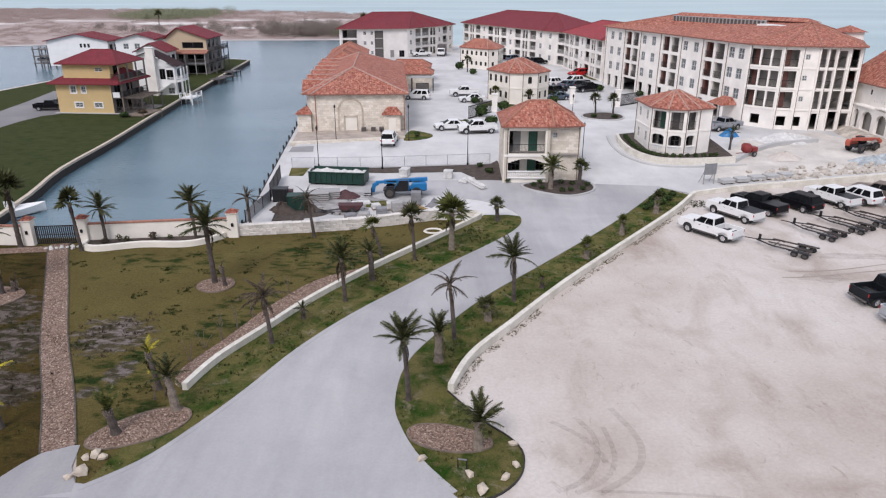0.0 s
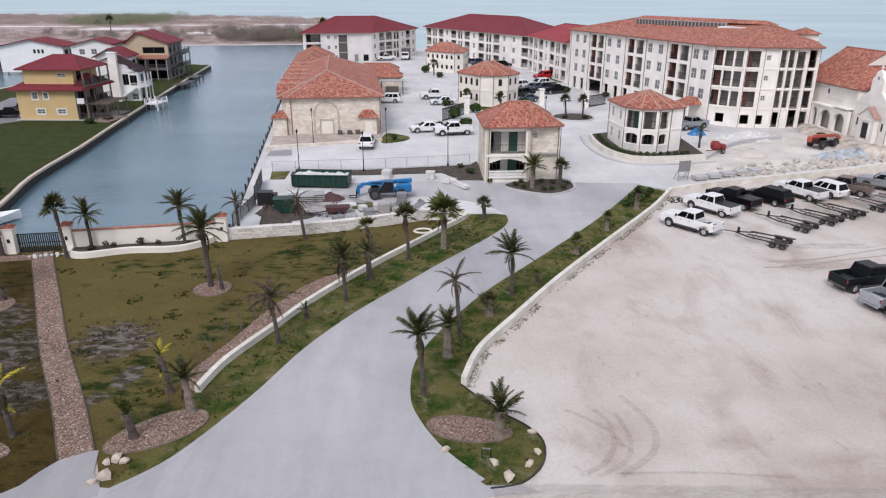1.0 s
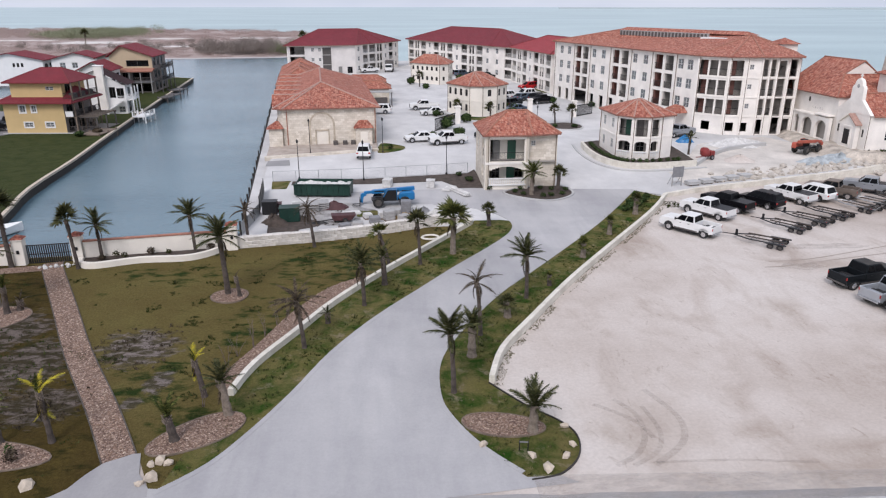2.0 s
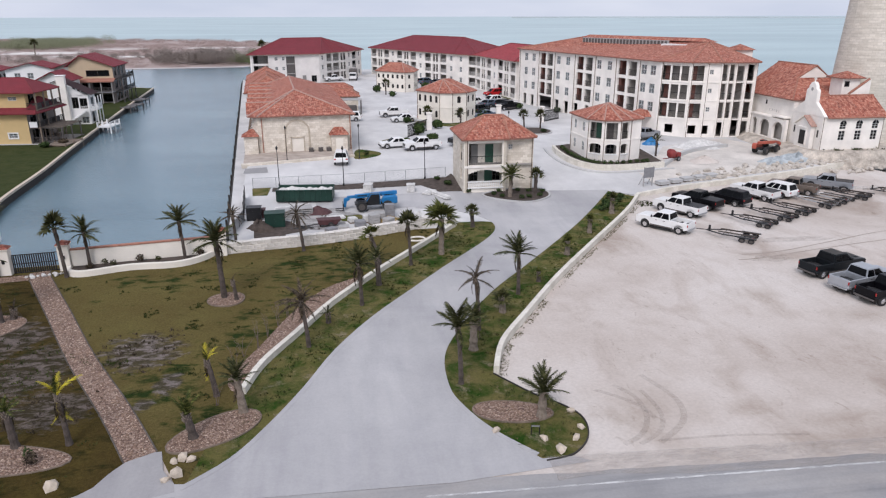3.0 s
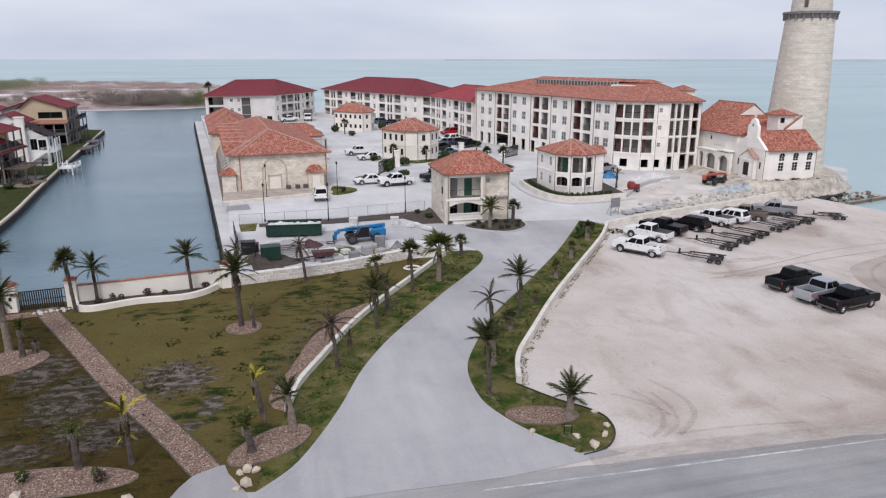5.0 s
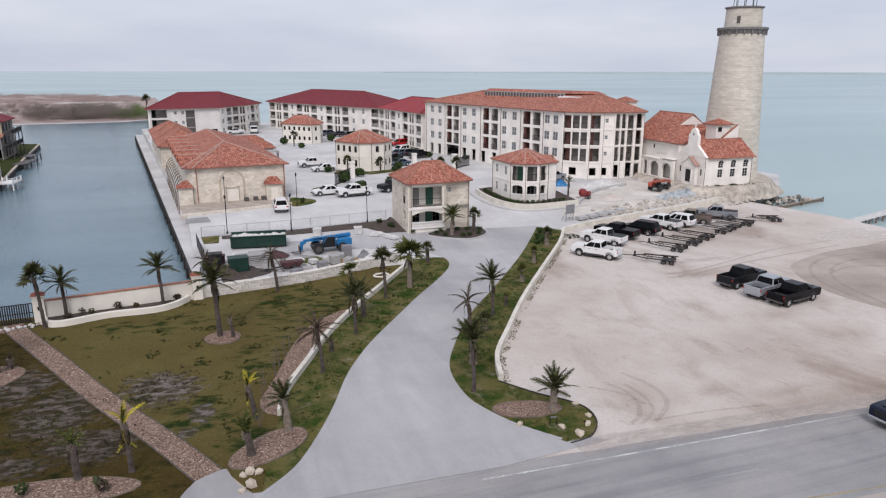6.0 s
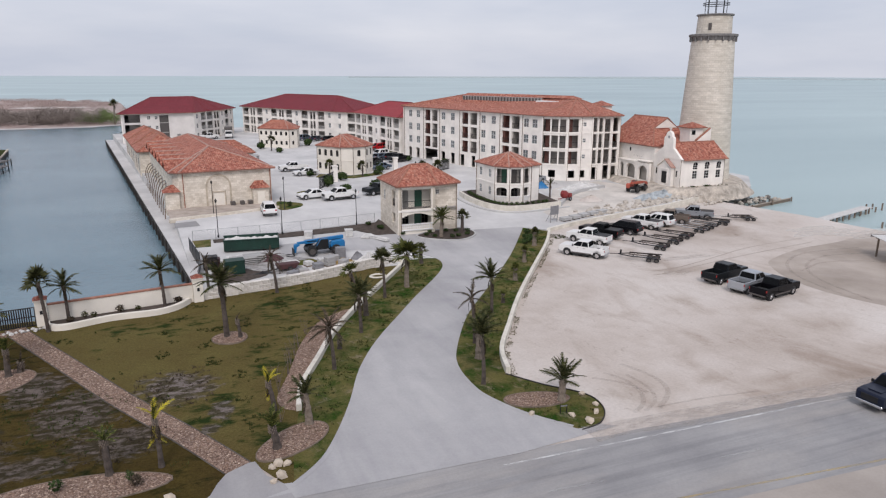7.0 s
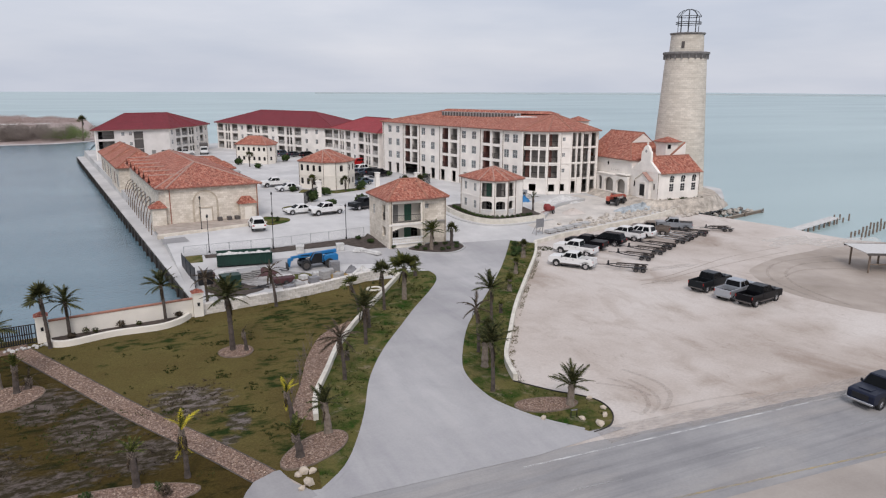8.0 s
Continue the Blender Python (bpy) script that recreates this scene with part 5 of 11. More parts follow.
def gatehouse():
    h = thing("gatehouse", "two-storey cream stone gatehouse with balconies and clay roof", "house")
    z0, ze = 0.45, 6.55
    A, B, C = (5.45, 71.7), (10.3, 71.7), (10.3, 72.4)
    D, E_, F = (13.6, 72.4), (13.6, 79.0), (5.45, 79.0)
    facade(h, A, B, z0 - 0.3, ze - 0.1, [(0.55, 4.35, z0 + 3.15, z0 + 5.6, "log"), (0.5, 4.4, z0 + 1.1, z0 + 2.6, "open")], "stucco_warm", 0.35)
    facade(h, B, C, z0 - 0.3, ze - 0.1, [], "limestone")
    facade(h, C, D, z0 - 0.3, ze - 0.1, [(0.35, 0.85, z0 + 4.7, z0 + 5.3, "win"), (0.5, 1.3, z0 + 1.5, z0 + 2.3, "win")], "limestone")
    facade(h, D, E_, z0 - 0.3, ze - 0.1, [(1.5, 2.5, z0 + 3.8, z0 + 5.0, "win"), (4, 5, z0 + 3.8, z0 + 5, "win")], "limestone")
    facade(h, E_, F, z0 - 0.3, ze - 0.1, [], "limestone")
    facade(h, F, A, z0 - 0.3, ze - 0.1, [(1.4, 2.2, z0 + 3.6, z0 + 4.9, "win"), (4.9, 6.1, z0 + 3.3, z0 + 5.3, "log"), (4.9, 6.1, z0 + 1.3, z0 + 2.55, "open")], "limestone")
    core(h, [A, (13.6, 71.7), E_, F], z0 - 0.2, ze - 0.3, 1.75, "stucco_warm", [z0 + 0.1, z0 + 3.1])
    for s, kind in ((2.75, "green_door"), (1.1, "grey_door")):
        door(h, along(A, B, s, z0 + 3.1) @ Matrix.Translation((0, 1.62, 0)), 0.95 if kind == "green_door" else 0.8, 2.1, kind)
    door(h, along(A, B, 2.7, z0 + 0.1) @ Matrix.Translation((0, 1.62, 0)), 0.95, 2.2, "green_door")
    for s in (1.0, 3.6):
        window(h, along(A, B, s, z0 + 1.0) @ Matrix.Translation((0, 1.58, 0)), 0.9, 1.4, "glass_dark", "frame_dark")
    # balustrade of turned balusters on the ground-floor porch
    for i in range(17):
        bm = bmesh.new()
        spin(bm, [(0.07, 0), (0.045, 0.1), (0.08, 0.28), (0.04, 0.55), (0.07, 0.62)], 6, (0.55 + 0.235 * i, -0.1, z0 + 0.62))
        part("baluster", bm, M["white"], h, "", along(A, B))
    for z in (0.52, 1.24):
        bm = bmesh.new()
        box(bm, 0.4, 4.6, -0.18, -0.02, z0 + z, z0 + z + 0.1)
        part("balustrade_rail", bm, M["white"], h, "", along(A, B))
    bm = bmesh.new()
    box(bm, 0.0, 4.85, -0.12, -0.002, z0 + 2.85, z0 + 3.1)
    part("string_course", bm, M["stucco"], h, "", along(A, B))
    # low segmental arch over the porch opening
    bm = bmesh.new()
    for i in range(12):
        x0, x1 = 0.5 + 3.9 * i / 12, 0.5 + 3.9 * (i + 1) / 12
        d = 0.42 * (1 - math.cos(math.pi * (i + 0.5 - 6) / 12)) * 1.1
        box(bm, x0, x1, 0.01, 0.34, z0 + 2.61 - d, z0 + 2.601)
    part("arch", bm, M["stucco_warm"], h, "", along(A, B))
    for s in (0.1, 4.55):
        bm = bmesh.new()
        box(bm, 0, 0.22, -0.1, 0, z0 - 0.2, ze - 0.2)
        part("pilaster", bm, M["limestone"], h, "", along(A, B, s))
    for a, b, s in ((A, B, 0.35), (C, D, 3.1)):
        bm = bmesh.new()
        box(bm, 0, 0.08, -0.09, -0.01, z0 - 0.2, ze - 0.2)
        part("downpipe", bm, M["wood"], h, "dark copper downpipe", along(a, b, s))
    hip_roof(h, [(5.15, 71.35), (10.6, 71.35), (13.9, 72.1), (13.9, 79.4), (5.15, 79.4)], [(8.4, 75.3), (10.6, 75.3)], ze, 8.65)


gatehouse()


def arch_head(parent, m, w, rise, thick, material):
    """The two shoulders that turn a square-headed opening of width w into an arched one."""
    n = 6
    for side in (-1, 1):
        bm = bmesh.new()
        edge = [(w / 2 + side * w / 2 * i / n, -rise * (1 - math.sqrt(max(0, 1 - (i / n) ** 2)))) for i in range(n + 1)]
        top = [(x, 0.001) for x, _ in edge]
        for y in (0.02, thick - 0.02):
            for i in range(n):
                face(bm, [(edge[i][0], y, edge[i][1] - 0.001), (edge[i + 1][0], y, edge[i + 1][1]), (top[i + 1][0], y, top[i + 1][1]), (top[i][0], y, top[i][1])])
        for i in range(n):
            face(bm, [(edge[i][0], 0.02, edge[i][1] - 0.001 * (i == 0)), (edge[i + 1][0], 0.02, edge[i + 1][1]), (edge[i + 1][0], thick - 0.02, edge[i + 1][1]), (edge[i][0], thick - 0.02, edge[i][1] - 0.001 * (i == 0))])
        bmesh.ops.remove_doubles(bm, verts=bm.verts, dist=0.002)
        bmesh.ops.recalc_face_normals(bm, faces=list(bm.faces))
        part("arch", bm, M[material], parent, "", m)


def bay_house(name, label, poly, z0, ze, apex, zr, base=0.6, material="stucco", loggias=(), narrow=False):
    """A small two-storey pavilion with a many-sided front; loggias are the sides with open upper balconies."""
    h = thing(name, label, "house")
    n = len(poly)
    step = (ze - z0) / 2
    for i in range(n):
        a, b = poly[i], poly[(i + 1) % n]
        w = (Vector(b) - Vector(a)).length
        holes, arches = [], []
        if i in loggias:
            s0, s1 = 0.3, w - 0.3
            holes = [(s0, s1, z0 + 0.85, z0 + step - 0.5, "open"), (s0, s1, z0 + step + 0.12, ze - 0.4, "log")]
            arches = [(s0, s1, z0 + step - 0.5, 0.3)]
        elif w > 2.6:
            k = max(1, int(w // (1.5 if narrow else 2.4)))
            hw = 0.34 if narrow else 0.42
            for j in range(k):
                c = w * (j + 0.5) / k
                for lo, hi in ((z0 + 0.8, z0 + step - 0.6), (z0 + step + 0.75, ze - 0.65)):
                    holes.append((c - hw, c + hw, lo, hi, "dark" if narrow else "win"))
                    if narrow:
                        arches.append((c - hw, c + hw, hi, 0.2))
        facade(h, a, b, z0 - base, ze - 0.1, holes, material)
        for s0, s1, z, rise in arches:
            arch_head(h, along(a, b, s0, z), s1 - s0, rise, 0.28 if i in loggias else 0.055, material)
        bm = bmesh.new()
        box(bm, 0, w, -0.07, -0.002, z0 + step - 0.1, z0 + step + 0.1)
        part("string_course", bm, M[material], h, "", along(a, b))
        bm = bmesh.new()
        box(bm, -0.035, 0.035, -0.08, -0.01, z0 - 0.2, ze - 0.15)
        part("downpipe", bm, M["wood"], h, "dark downpipe", along(a, b, 0.1))
        if i in loggias:
            for j in range(int((w - 0.5) / 0.26)):
                bm = bmesh.new()
                spin(bm, [(0.07, 0), (0.04, 0.1), (0.08, 0.25), (0.04, 0.45), (0.07, 0.5)], 6, (0.34 + 0.26 * j, -0.1, z0 + 0.25))
                part("baluster", bm, M["white"], h, "", along(a, b))
            bm = bmesh.new()
            box(bm, 0.2, w - 0.2, -0.17, -0.03, z0 + 0.75, z0 + 0.86)
            part("balustrade_rail", bm, M["white"], h, "", along(a, b))
            door(h, along(a, b, w * 0.3, z0 + step + 0.1) @ Matrix.Translation((0, 0.98, 0)), 0.8, 2.0, "green_door" if i == loggias[0] else "frame_dark")
            window(h, along(a, b, w * 0.3, z0 + 0.7) @ Matrix.Translation((0, 0.92, 0)), 1.0, 1.3, "glass_dark", "frame_dark")
    core(h, poly, z0 - 0.2, ze - 0.3, 1.1, "stucco_shaded", [z0, z0 + step])
    hip_roof(h, grown(poly, 0.28), apex, ze, zr, cap="ridge_pale", cap_r=0.09)
    return h


bay_house("corner_house", "white two-storey pavilion with a bay front and clay-tiled roof",
          [(23.3, 87.8), (23.6, 82.2), (25.1, 80.5), (27.1, 80.05), (28.75, 80.7), (30.55, 81.5), (30.45, 88.2)], 1.75, 6.95, [(26.7, 84.1), (27.2, 84.3)], 8.6, 0.8, loggias=(1, 2, 3))
bay_house("round_house", "cream two-storey house with a clay-tiled hip roof", [(6.2, 122.4), (9.4, 117.2), (11.6, 116.7), (14.2, 117.4), (16.4, 120.2), (14.2, 127.5), (8.5, 127.5)], 1.6, 6.7, [(10.8, 121.8), (12.2, 122.6)], 8.6, 0.4, "stucco_warm", narrow=True)
bay_house("end_house", "small cream house with a clay-tiled roof and porch", [(1.9, 171.5), (8.2, 165.0), (10.6, 166.6), (12.2, 172.6), (6.5, 179.0)], 1.75, 6.4, [(5.2, 172.2), (8.2, 170.6)], 8.3, 0.4, "stucco_warm", narrow=True)

# raised planter round the corner house
PLANTER = smooth_line([(21.6, 90), (21.3, 86.0), (21.9, 81.8), (23.9, 79.0), (27.5, 78.5), (33.0, 79.2)], 4)
line_wall("house_planter_wall", PLANTER, 0.35, -0.2, 0.75, "lowwall", "low curved stone planter wall round the corner house", slope=True)
sheet("house_planter_soil", PLANTER + [(33, 88), (24, 91)], M["mulch"], 0.62, slope=True, label="dark mulch bed round the corner house", category="soil")
line_wall("house_kerb", smooth_line([(20.6, 91), (20.2, 86), (20.9, 81.2), (23.2, 78.0), (27.5, 77.4), (34.0, 78.3)], 4), 0.3, 0.0, 0.16, "kerb", "pale kerb round the planter", "kerb", slope=True)
line_wall("works_bank", smooth_line([(33.0, 79.3), (37, 83.5), (41, 86.5), (47, 88.5)], 3), 0.5, 0.0, 0.5, "kerb", "low rough concrete footing beside the works", slope=True)


def hall():
    """The long limestone hall along the dock, with cross gables towards the water."""
    h = thing("boat_hall", "long pale limestone hall with a hipped clay-tiled roof", "hall")
    z0, ze, zr = 1.45, 6.65, 9.3
    ang = -5.0
    T = pose(-6.4, 94.2, 0, 0, 0, -ang) @ Matrix.Identity(4)
    tp = lambda x, y: tuple((T @ Vector((x, y, 0))).xy)
    A, B, C, D = tp(-12.6, 0), tp(0, 0), tp(0, 37), tp(-12.6, 37)
    A0, A1 = tp(-13.3, 1.2), tp(-13.3, 37)
    facade(h, A, B, z0 - 0.6, ze - 0.1, [(4.4, 6.0, z0, z0 + 2.1, "stucco_warm")], "limestone", 0.4)
    facade(h, B, C, z0 - 0.6, ze - 0.1, storeys([(3 + 4.2 * k, 4.2 + 4.2 * k, "win") for k in range(8)], z0, 3, (0,), [(1.0, 2.6)]), "limestone")
    facade(h, C, A1, z0 - 0.6, ze - 0.1, [], "limestone")
    facade(h, A1, A0, z0 - 0.6, ze - 0.1, storeys([(2 + 5.6 * k, 4.6 + 5.6 * k, "grey_door") for k in range(6)], z0, 3, (0,), [(0.05, 2.6)]), "limestone")
    facade(h, A0, A, z0 - 0.6, ze - 0.1, [], "limestone")
    core(h, [A, B, C, A1, A0], z0 - 0.4, ze - 0.3, 1.0, "stucco_shaded")
    # blind arch on the front
    bm = bmesh.new()
    for i in range(14):
        t0, t1 = math.pi * i / 14, math.pi * (i + 1) / 14
        p = [(5.2 + r * math.cos(t), -0.05, z0 + 2.9 + r * math.sin(t)) for r, t in ((1.75, t0), (1.75, t1), (1.5, t1), (1.5, t0))]
        lo = [bm.verts.new(Vector(q)) for q in p]
        hi = [bm.verts.new(Vector((q[0], 0.01, q[2]))) for q in p]
        bm.faces.new(lo)
        for k in range(4):
            bm.faces.new((lo[k], hi[k], hi[(k + 1) % 4], lo[(k + 1) % 4]))
    for x in (3.45, 6.7):
        box(bm, x, x + 0.25, -0.05, 0.01, z0, z0 + 2.9)
    bmesh.ops.recalc_face_normals(bm, faces=list(bm.faces))
    part("blind_arch", wall_uv(bm), M["arch_stone"], h, "", along(A, B))
    for x0, x1, zb, zt in ((4.25, 4.4, 0, 2.25), (6.0, 6.15, 0, 2.25), (4.25, 6.15, 2.1, 2.25)):
        bm = bmesh.new()
        box(bm, x0, x1, -0.08, -0.002, z0 + zb + 0.001, z0 + zt)
        part("door_frame", bm, M["arch_stone"], h, "", along(A, B))
    for s in (0.5, 12.4):
        bm = bmesh.new()
        box(bm, 0, 0.11, -0.1, 0, z0 - 0.3, ze - 0.2)
        part("corner_strip", bm, M["ridge"], h, "dark clay-coloured corner pipe", along(A, B, s))
    # little porch block with its own roof
    bm = bmesh.new()
    box(bm, 9.7, 11.9, -1.2, -0.002, z0 - 0.5, z0 + 2.5)
    part("porch", wall_uv(bm), M["limestone"], h, "", along(A, B))
    door(h, along(A, B, 10.3, z0) @ Matrix.Translation((0, -1.27, 0)), 1.0, 2.0, "stucco_warm")
    bm = bmesh.new()
    roof_mesh(bm, [(9.45, -1.5), (12.15, -1.5), (12.15, 0), (9.45, 0)], [(10.2, 0), (11.4, 0)], z0 + 2.5, z0 + 3.4)
    part("porch_roof", bm, M["tiles"], h, "", along(A, B))
    bm = bmesh.new()
    roof_mesh(bm, [(-2.2, -0.9), (0.1, -0.9), (0.1, 1.5), (-2.2, 1.5)], [(-1.0, 1.0), (-0.6, 1.0)], z0 + 2.6, z0 + 3.4)
    part("side_porch_roof", bm, M["tiles"], h, "", along(A, B))
    bm = bmesh.new()
    box(bm, -1.9, -0.1, -0.6, 1.2, z0 - 0.5, z0 + 2.6)
    part("side_porch", wall_uv(bm), M["limestone"], h, "", along(A, B))
    for x in (6.6, 7.9, 9.0):
        bm = bmesh.new()
        box(bm, x, x + 0.62, -1.0, -0.25, z0 - 0.05, z0 + 0.75)
        part("air_unit", bevelled(bm, 0.04), M["frame_dark"], h, "dark outdoor air unit", along(A, B))
    g = 0.55
    roof = hip_roof(h, [tp(-13.3 - g, 0.2), tp(-12.6, -g), tp(g, -g), tp(g, 37 + g), tp(-13.3 - g, 37 + g)], [tp(-7.2, 7.5), tp(-7.2, 30.5)], ze, zr, cap="ridge_pale")
    # cross gables on the water side
    for k in range(6):
        y = 4.0 + 5.7 * k
        bm = bmesh.new()
        uv = bm.loops.layers.uv.verify()
        x0, x1, hw, zc = -14.0, -8.9, 2.2, ze + 1.35
        for sgn in (-1, 1):
            q = [(x0, y + sgn * hw, ze + 0.02), (x0, y, zc), (x1, y, zc), (x1 - 2.4, y + sgn * hw, ze + 0.5)]
            f = face(bm, [(T @ Vector(p)) for p in (q if sgn > 0 else q[::-1])])
            for lp, (u, v) in zip(f.loops, ((0, 0), (0, 2.6), (5, 2.6), (3, 0)) if sgn > 0 else ((3, 0), (5, 2.6), (0, 2.6), (0, 0))):
                lp[uv].uv = (u, v)
        face(bm, [(T @ Vector(p)) for p in ((x0 + 0.3, y - hw, ze), (x0 + 0.3, y, zc), (x0 + 0.3, y + hw, ze))])
        cr = part("cross_gable", bm, M["tiles"], roof)
        bm = bmesh.new()
        tube(bm, T @ Vector((x0, y, zc)), T @ Vector((x1, y, zc)), 0.13, sides=6)
        part("gable_cap", bm, M["ridge_pale"], roof)
    # slender raking struts between the bays and the dock
    for k in range(13):
        bm = bmesh.new()
        y = 0.9 + 2.9 * k
        pts = [Vector((-13.3 - 1.35 * math.sin(u * 1.57), y, 3.9 - 3.7 * (1 - math.cos(u * 1.57)))) for u in (0.0, 0.25, 0.5, 0.75, 1.0)]
        for p, q in zip(pts, pts[1:]):
            tube(bm, T @ p, T @ q, 0.075, sides=6)
        part("raking_strut", bm, M["wood"], h, "dark raking strut")


hall()


def rear_hall():
    h = thing("rear_boat_hall", "lower stone hall with gabled clay roofs behind the long hall", "hall")
    T = pose(-14.6, 133.5, 0, 0, 0, 5.6)
    tp = lambda x, y: tuple((T @ Vector((x, y, 0))).xy)
    z0, ze = 1.6, 5.6
    for k in range(3):
        y = 13.0 * k
        P = [tp(-10.2, y), tp(-2.2, y), tp(-2.2, y + 12), tp(-10.2, y + 12)]
        facade(h, P[0], P[1], z0 - 0.6, ze - 0.1, [], "limestone")
        facade(h, P[1], P[2], z0 - 0.6, ze - 0.1, [(4, 5, z0 + 1, z0 + 2.4, "win")], "limestone")
        facade(h, P[2], P[3], z0 - 0.6, ze - 0.1, [], "limestone")
        facade(h, P[3], P[0], z0 - 0.6, ze - 0.1, [(2, 4, z0 + 0.05, z0 + 2.5, "red_door"), (7, 9.4, z0 + 0.05, z0 + 2.5, "grey_door")], "limestone")
        hip_roof(h, grown(P, 0.5), [tp(-6.2, y + 4), tp(-6.2, y + 9)], ze, 7.9 if k else 8.3)


rear_hall()


def low_shed(x, y, w, d, rz, label):
    s = thing("shed", label, "shed", pose(x, y, gz(y), 0, 0, rz), "sheds behind the hall")
    bm = bmesh.new()
    box(bm, 0, w, 0, d, -0.1, 2.9)
    part("walls", wall_uv(bm), M["limestone"], s)
    hip_roof(s, [(-0.4, -0.4), (w + 0.4, -0.4), (w + 0.4, d + 0.4), (-0.4, d + 0.4)], [(1.5, d / 2), (w - 1.5, d / 2)], 2.9, 4.1)


low_shed(-12.6, 134.5, 8.6, 5.0, 0, "low stone shed with a clay-tiled roof")
low_shed(-13.0, 146.0, 8.2, 5.0, 0, "low stone shed with a clay-tiled roof")


def red_block(name, label, poly, ridge, z0, ze, zr, open_edges, stair_edge=None, tiles="tiles_red"):
    """A three-storey white block with loggias and a crimson roof."""
    h = thing(name, label, "apartment building")
    step = (ze - z0) / 3
    n = len(poly)
    for i in range(n):
        a, b = poly[i], poly[(i + 1) % n]
        w = (Vector(b) - Vector(a)).length
        holes = []
        if i in open_edges:
            k = max(2, int(w / 3.3))
            for j in range(k):
                c = w * (j + 0.5) / k
                if (j + i) % 2 == 0:
                    holes += storeys([(c - 1.4, c + 1.4, "pale_log")], z0, step, (0, 1, 2), [(0.15, step - 0.4)])
                elif j % 4 == 1:
                    holes += storeys([(c - 1.15, c - 0.15, "log"), (c + 0.15, c + 1.15, "log")], z0, step, (0, 1, 2), [(0.15, step - 0.45)])
                else:
                    holes += storeys([(c - 0.5, c + 0.5, "win")], z0, step, (0, 1, 2), [(0.75, step - 0.6)])
        elif i == stair_edge:
            holes = storeys([(0.8, 4.6, "log")], z0, step, (1, 2), [(0.2, step - 0.35)]) + [(9.3, 11.6, z0 - 0.2, ze - 0.6, "open")]
            holes += storeys([(6.3, 7.1, "win")], z0, step, (0, 1, 2), [(0.9, step - 0.7)]) + storeys([(8.2, 8.9, "win")], z0, step, (0, 1, 2), [(0.9, step - 0.7)])
            holes += [(13.4, 14.4, z0 + 0.1, z0 + 2.0, "grey_door"), (15.8, 17.2, z0 + 0.2, z0 + 1.9, "dark")]
        # the stair side gets a greyer stucco than the other sides
        facade(h, a, b, z0 - 0.5, ze - 0.1, holes, "stucco_grey" if i == stair_edge else "stucco")
    if stair_edge is not None:
        # solid dark block added behind the stair opening to act as its shade
        bm = bmesh.new()
        box(bm, 9.1, 11.8, 0.4, 1.5, z0 - 0.3, ze - 0.5)
        part("stair_shade", bm, M["frame_dark"], h, "dark block added as stairwell shade", along(poly[stair_edge], poly[stair_edge + 1]))
        for k in range(2):
            bm = bmesh.new()
            box(bm, 9.4, 11.5, 0.25, 0.39, z0 + 2.4 + 2.53 * k, z0 + 2.52 + 2.53 * k)
            part("stair_landing", bm, M["frame_grey"], h, "", along(poly[stair_edge], poly[stair_edge + 1]))
    core(h, poly, z0 - 0.4, ze - 0.3, 1.6, "stucco_shaded", [z0 + step * k + 0.1 for k in range(3)])
    hip_roof(h, grown(poly, 0.7), ridge, ze, zr, tiles, "ridge_red")


red_block("apartment_block", "white three-storey apartment block with a crimson hipped roof",
          [(-30.0, 190.0), (-12.2, 193.0), (-8.6, 199.4), (-4.6, 204.6), (0.0, 214.5), (-6, 222), (-28, 218)], [(-22.5, 203.5), (-11.5, 206.5)], 1.8, 9.4, 13.1, (1, 2, 3), 0)
red_block("apartment_block", "long white apartment block with a crimson hipped roof",
          [(3.2, 218.0), (23.0, 180.0), (27.4, 172.2), (40, 178), (36, 215), (16, 232)], [(16.0, 213.0), (27.5, 192.0)], 1.85, 9.7, 13.4, (0, 1))
red_block("apartment_block", "white apartment wing with a crimson roof next to the hotel",
          [(26.6, 171.0), (30.6, 146.5), (44, 150), (41, 176)], [(34.2, 166.0), (36.6, 155.0)], 1.8, 9.9, 12.8, (0,), None, "tiles_bright")


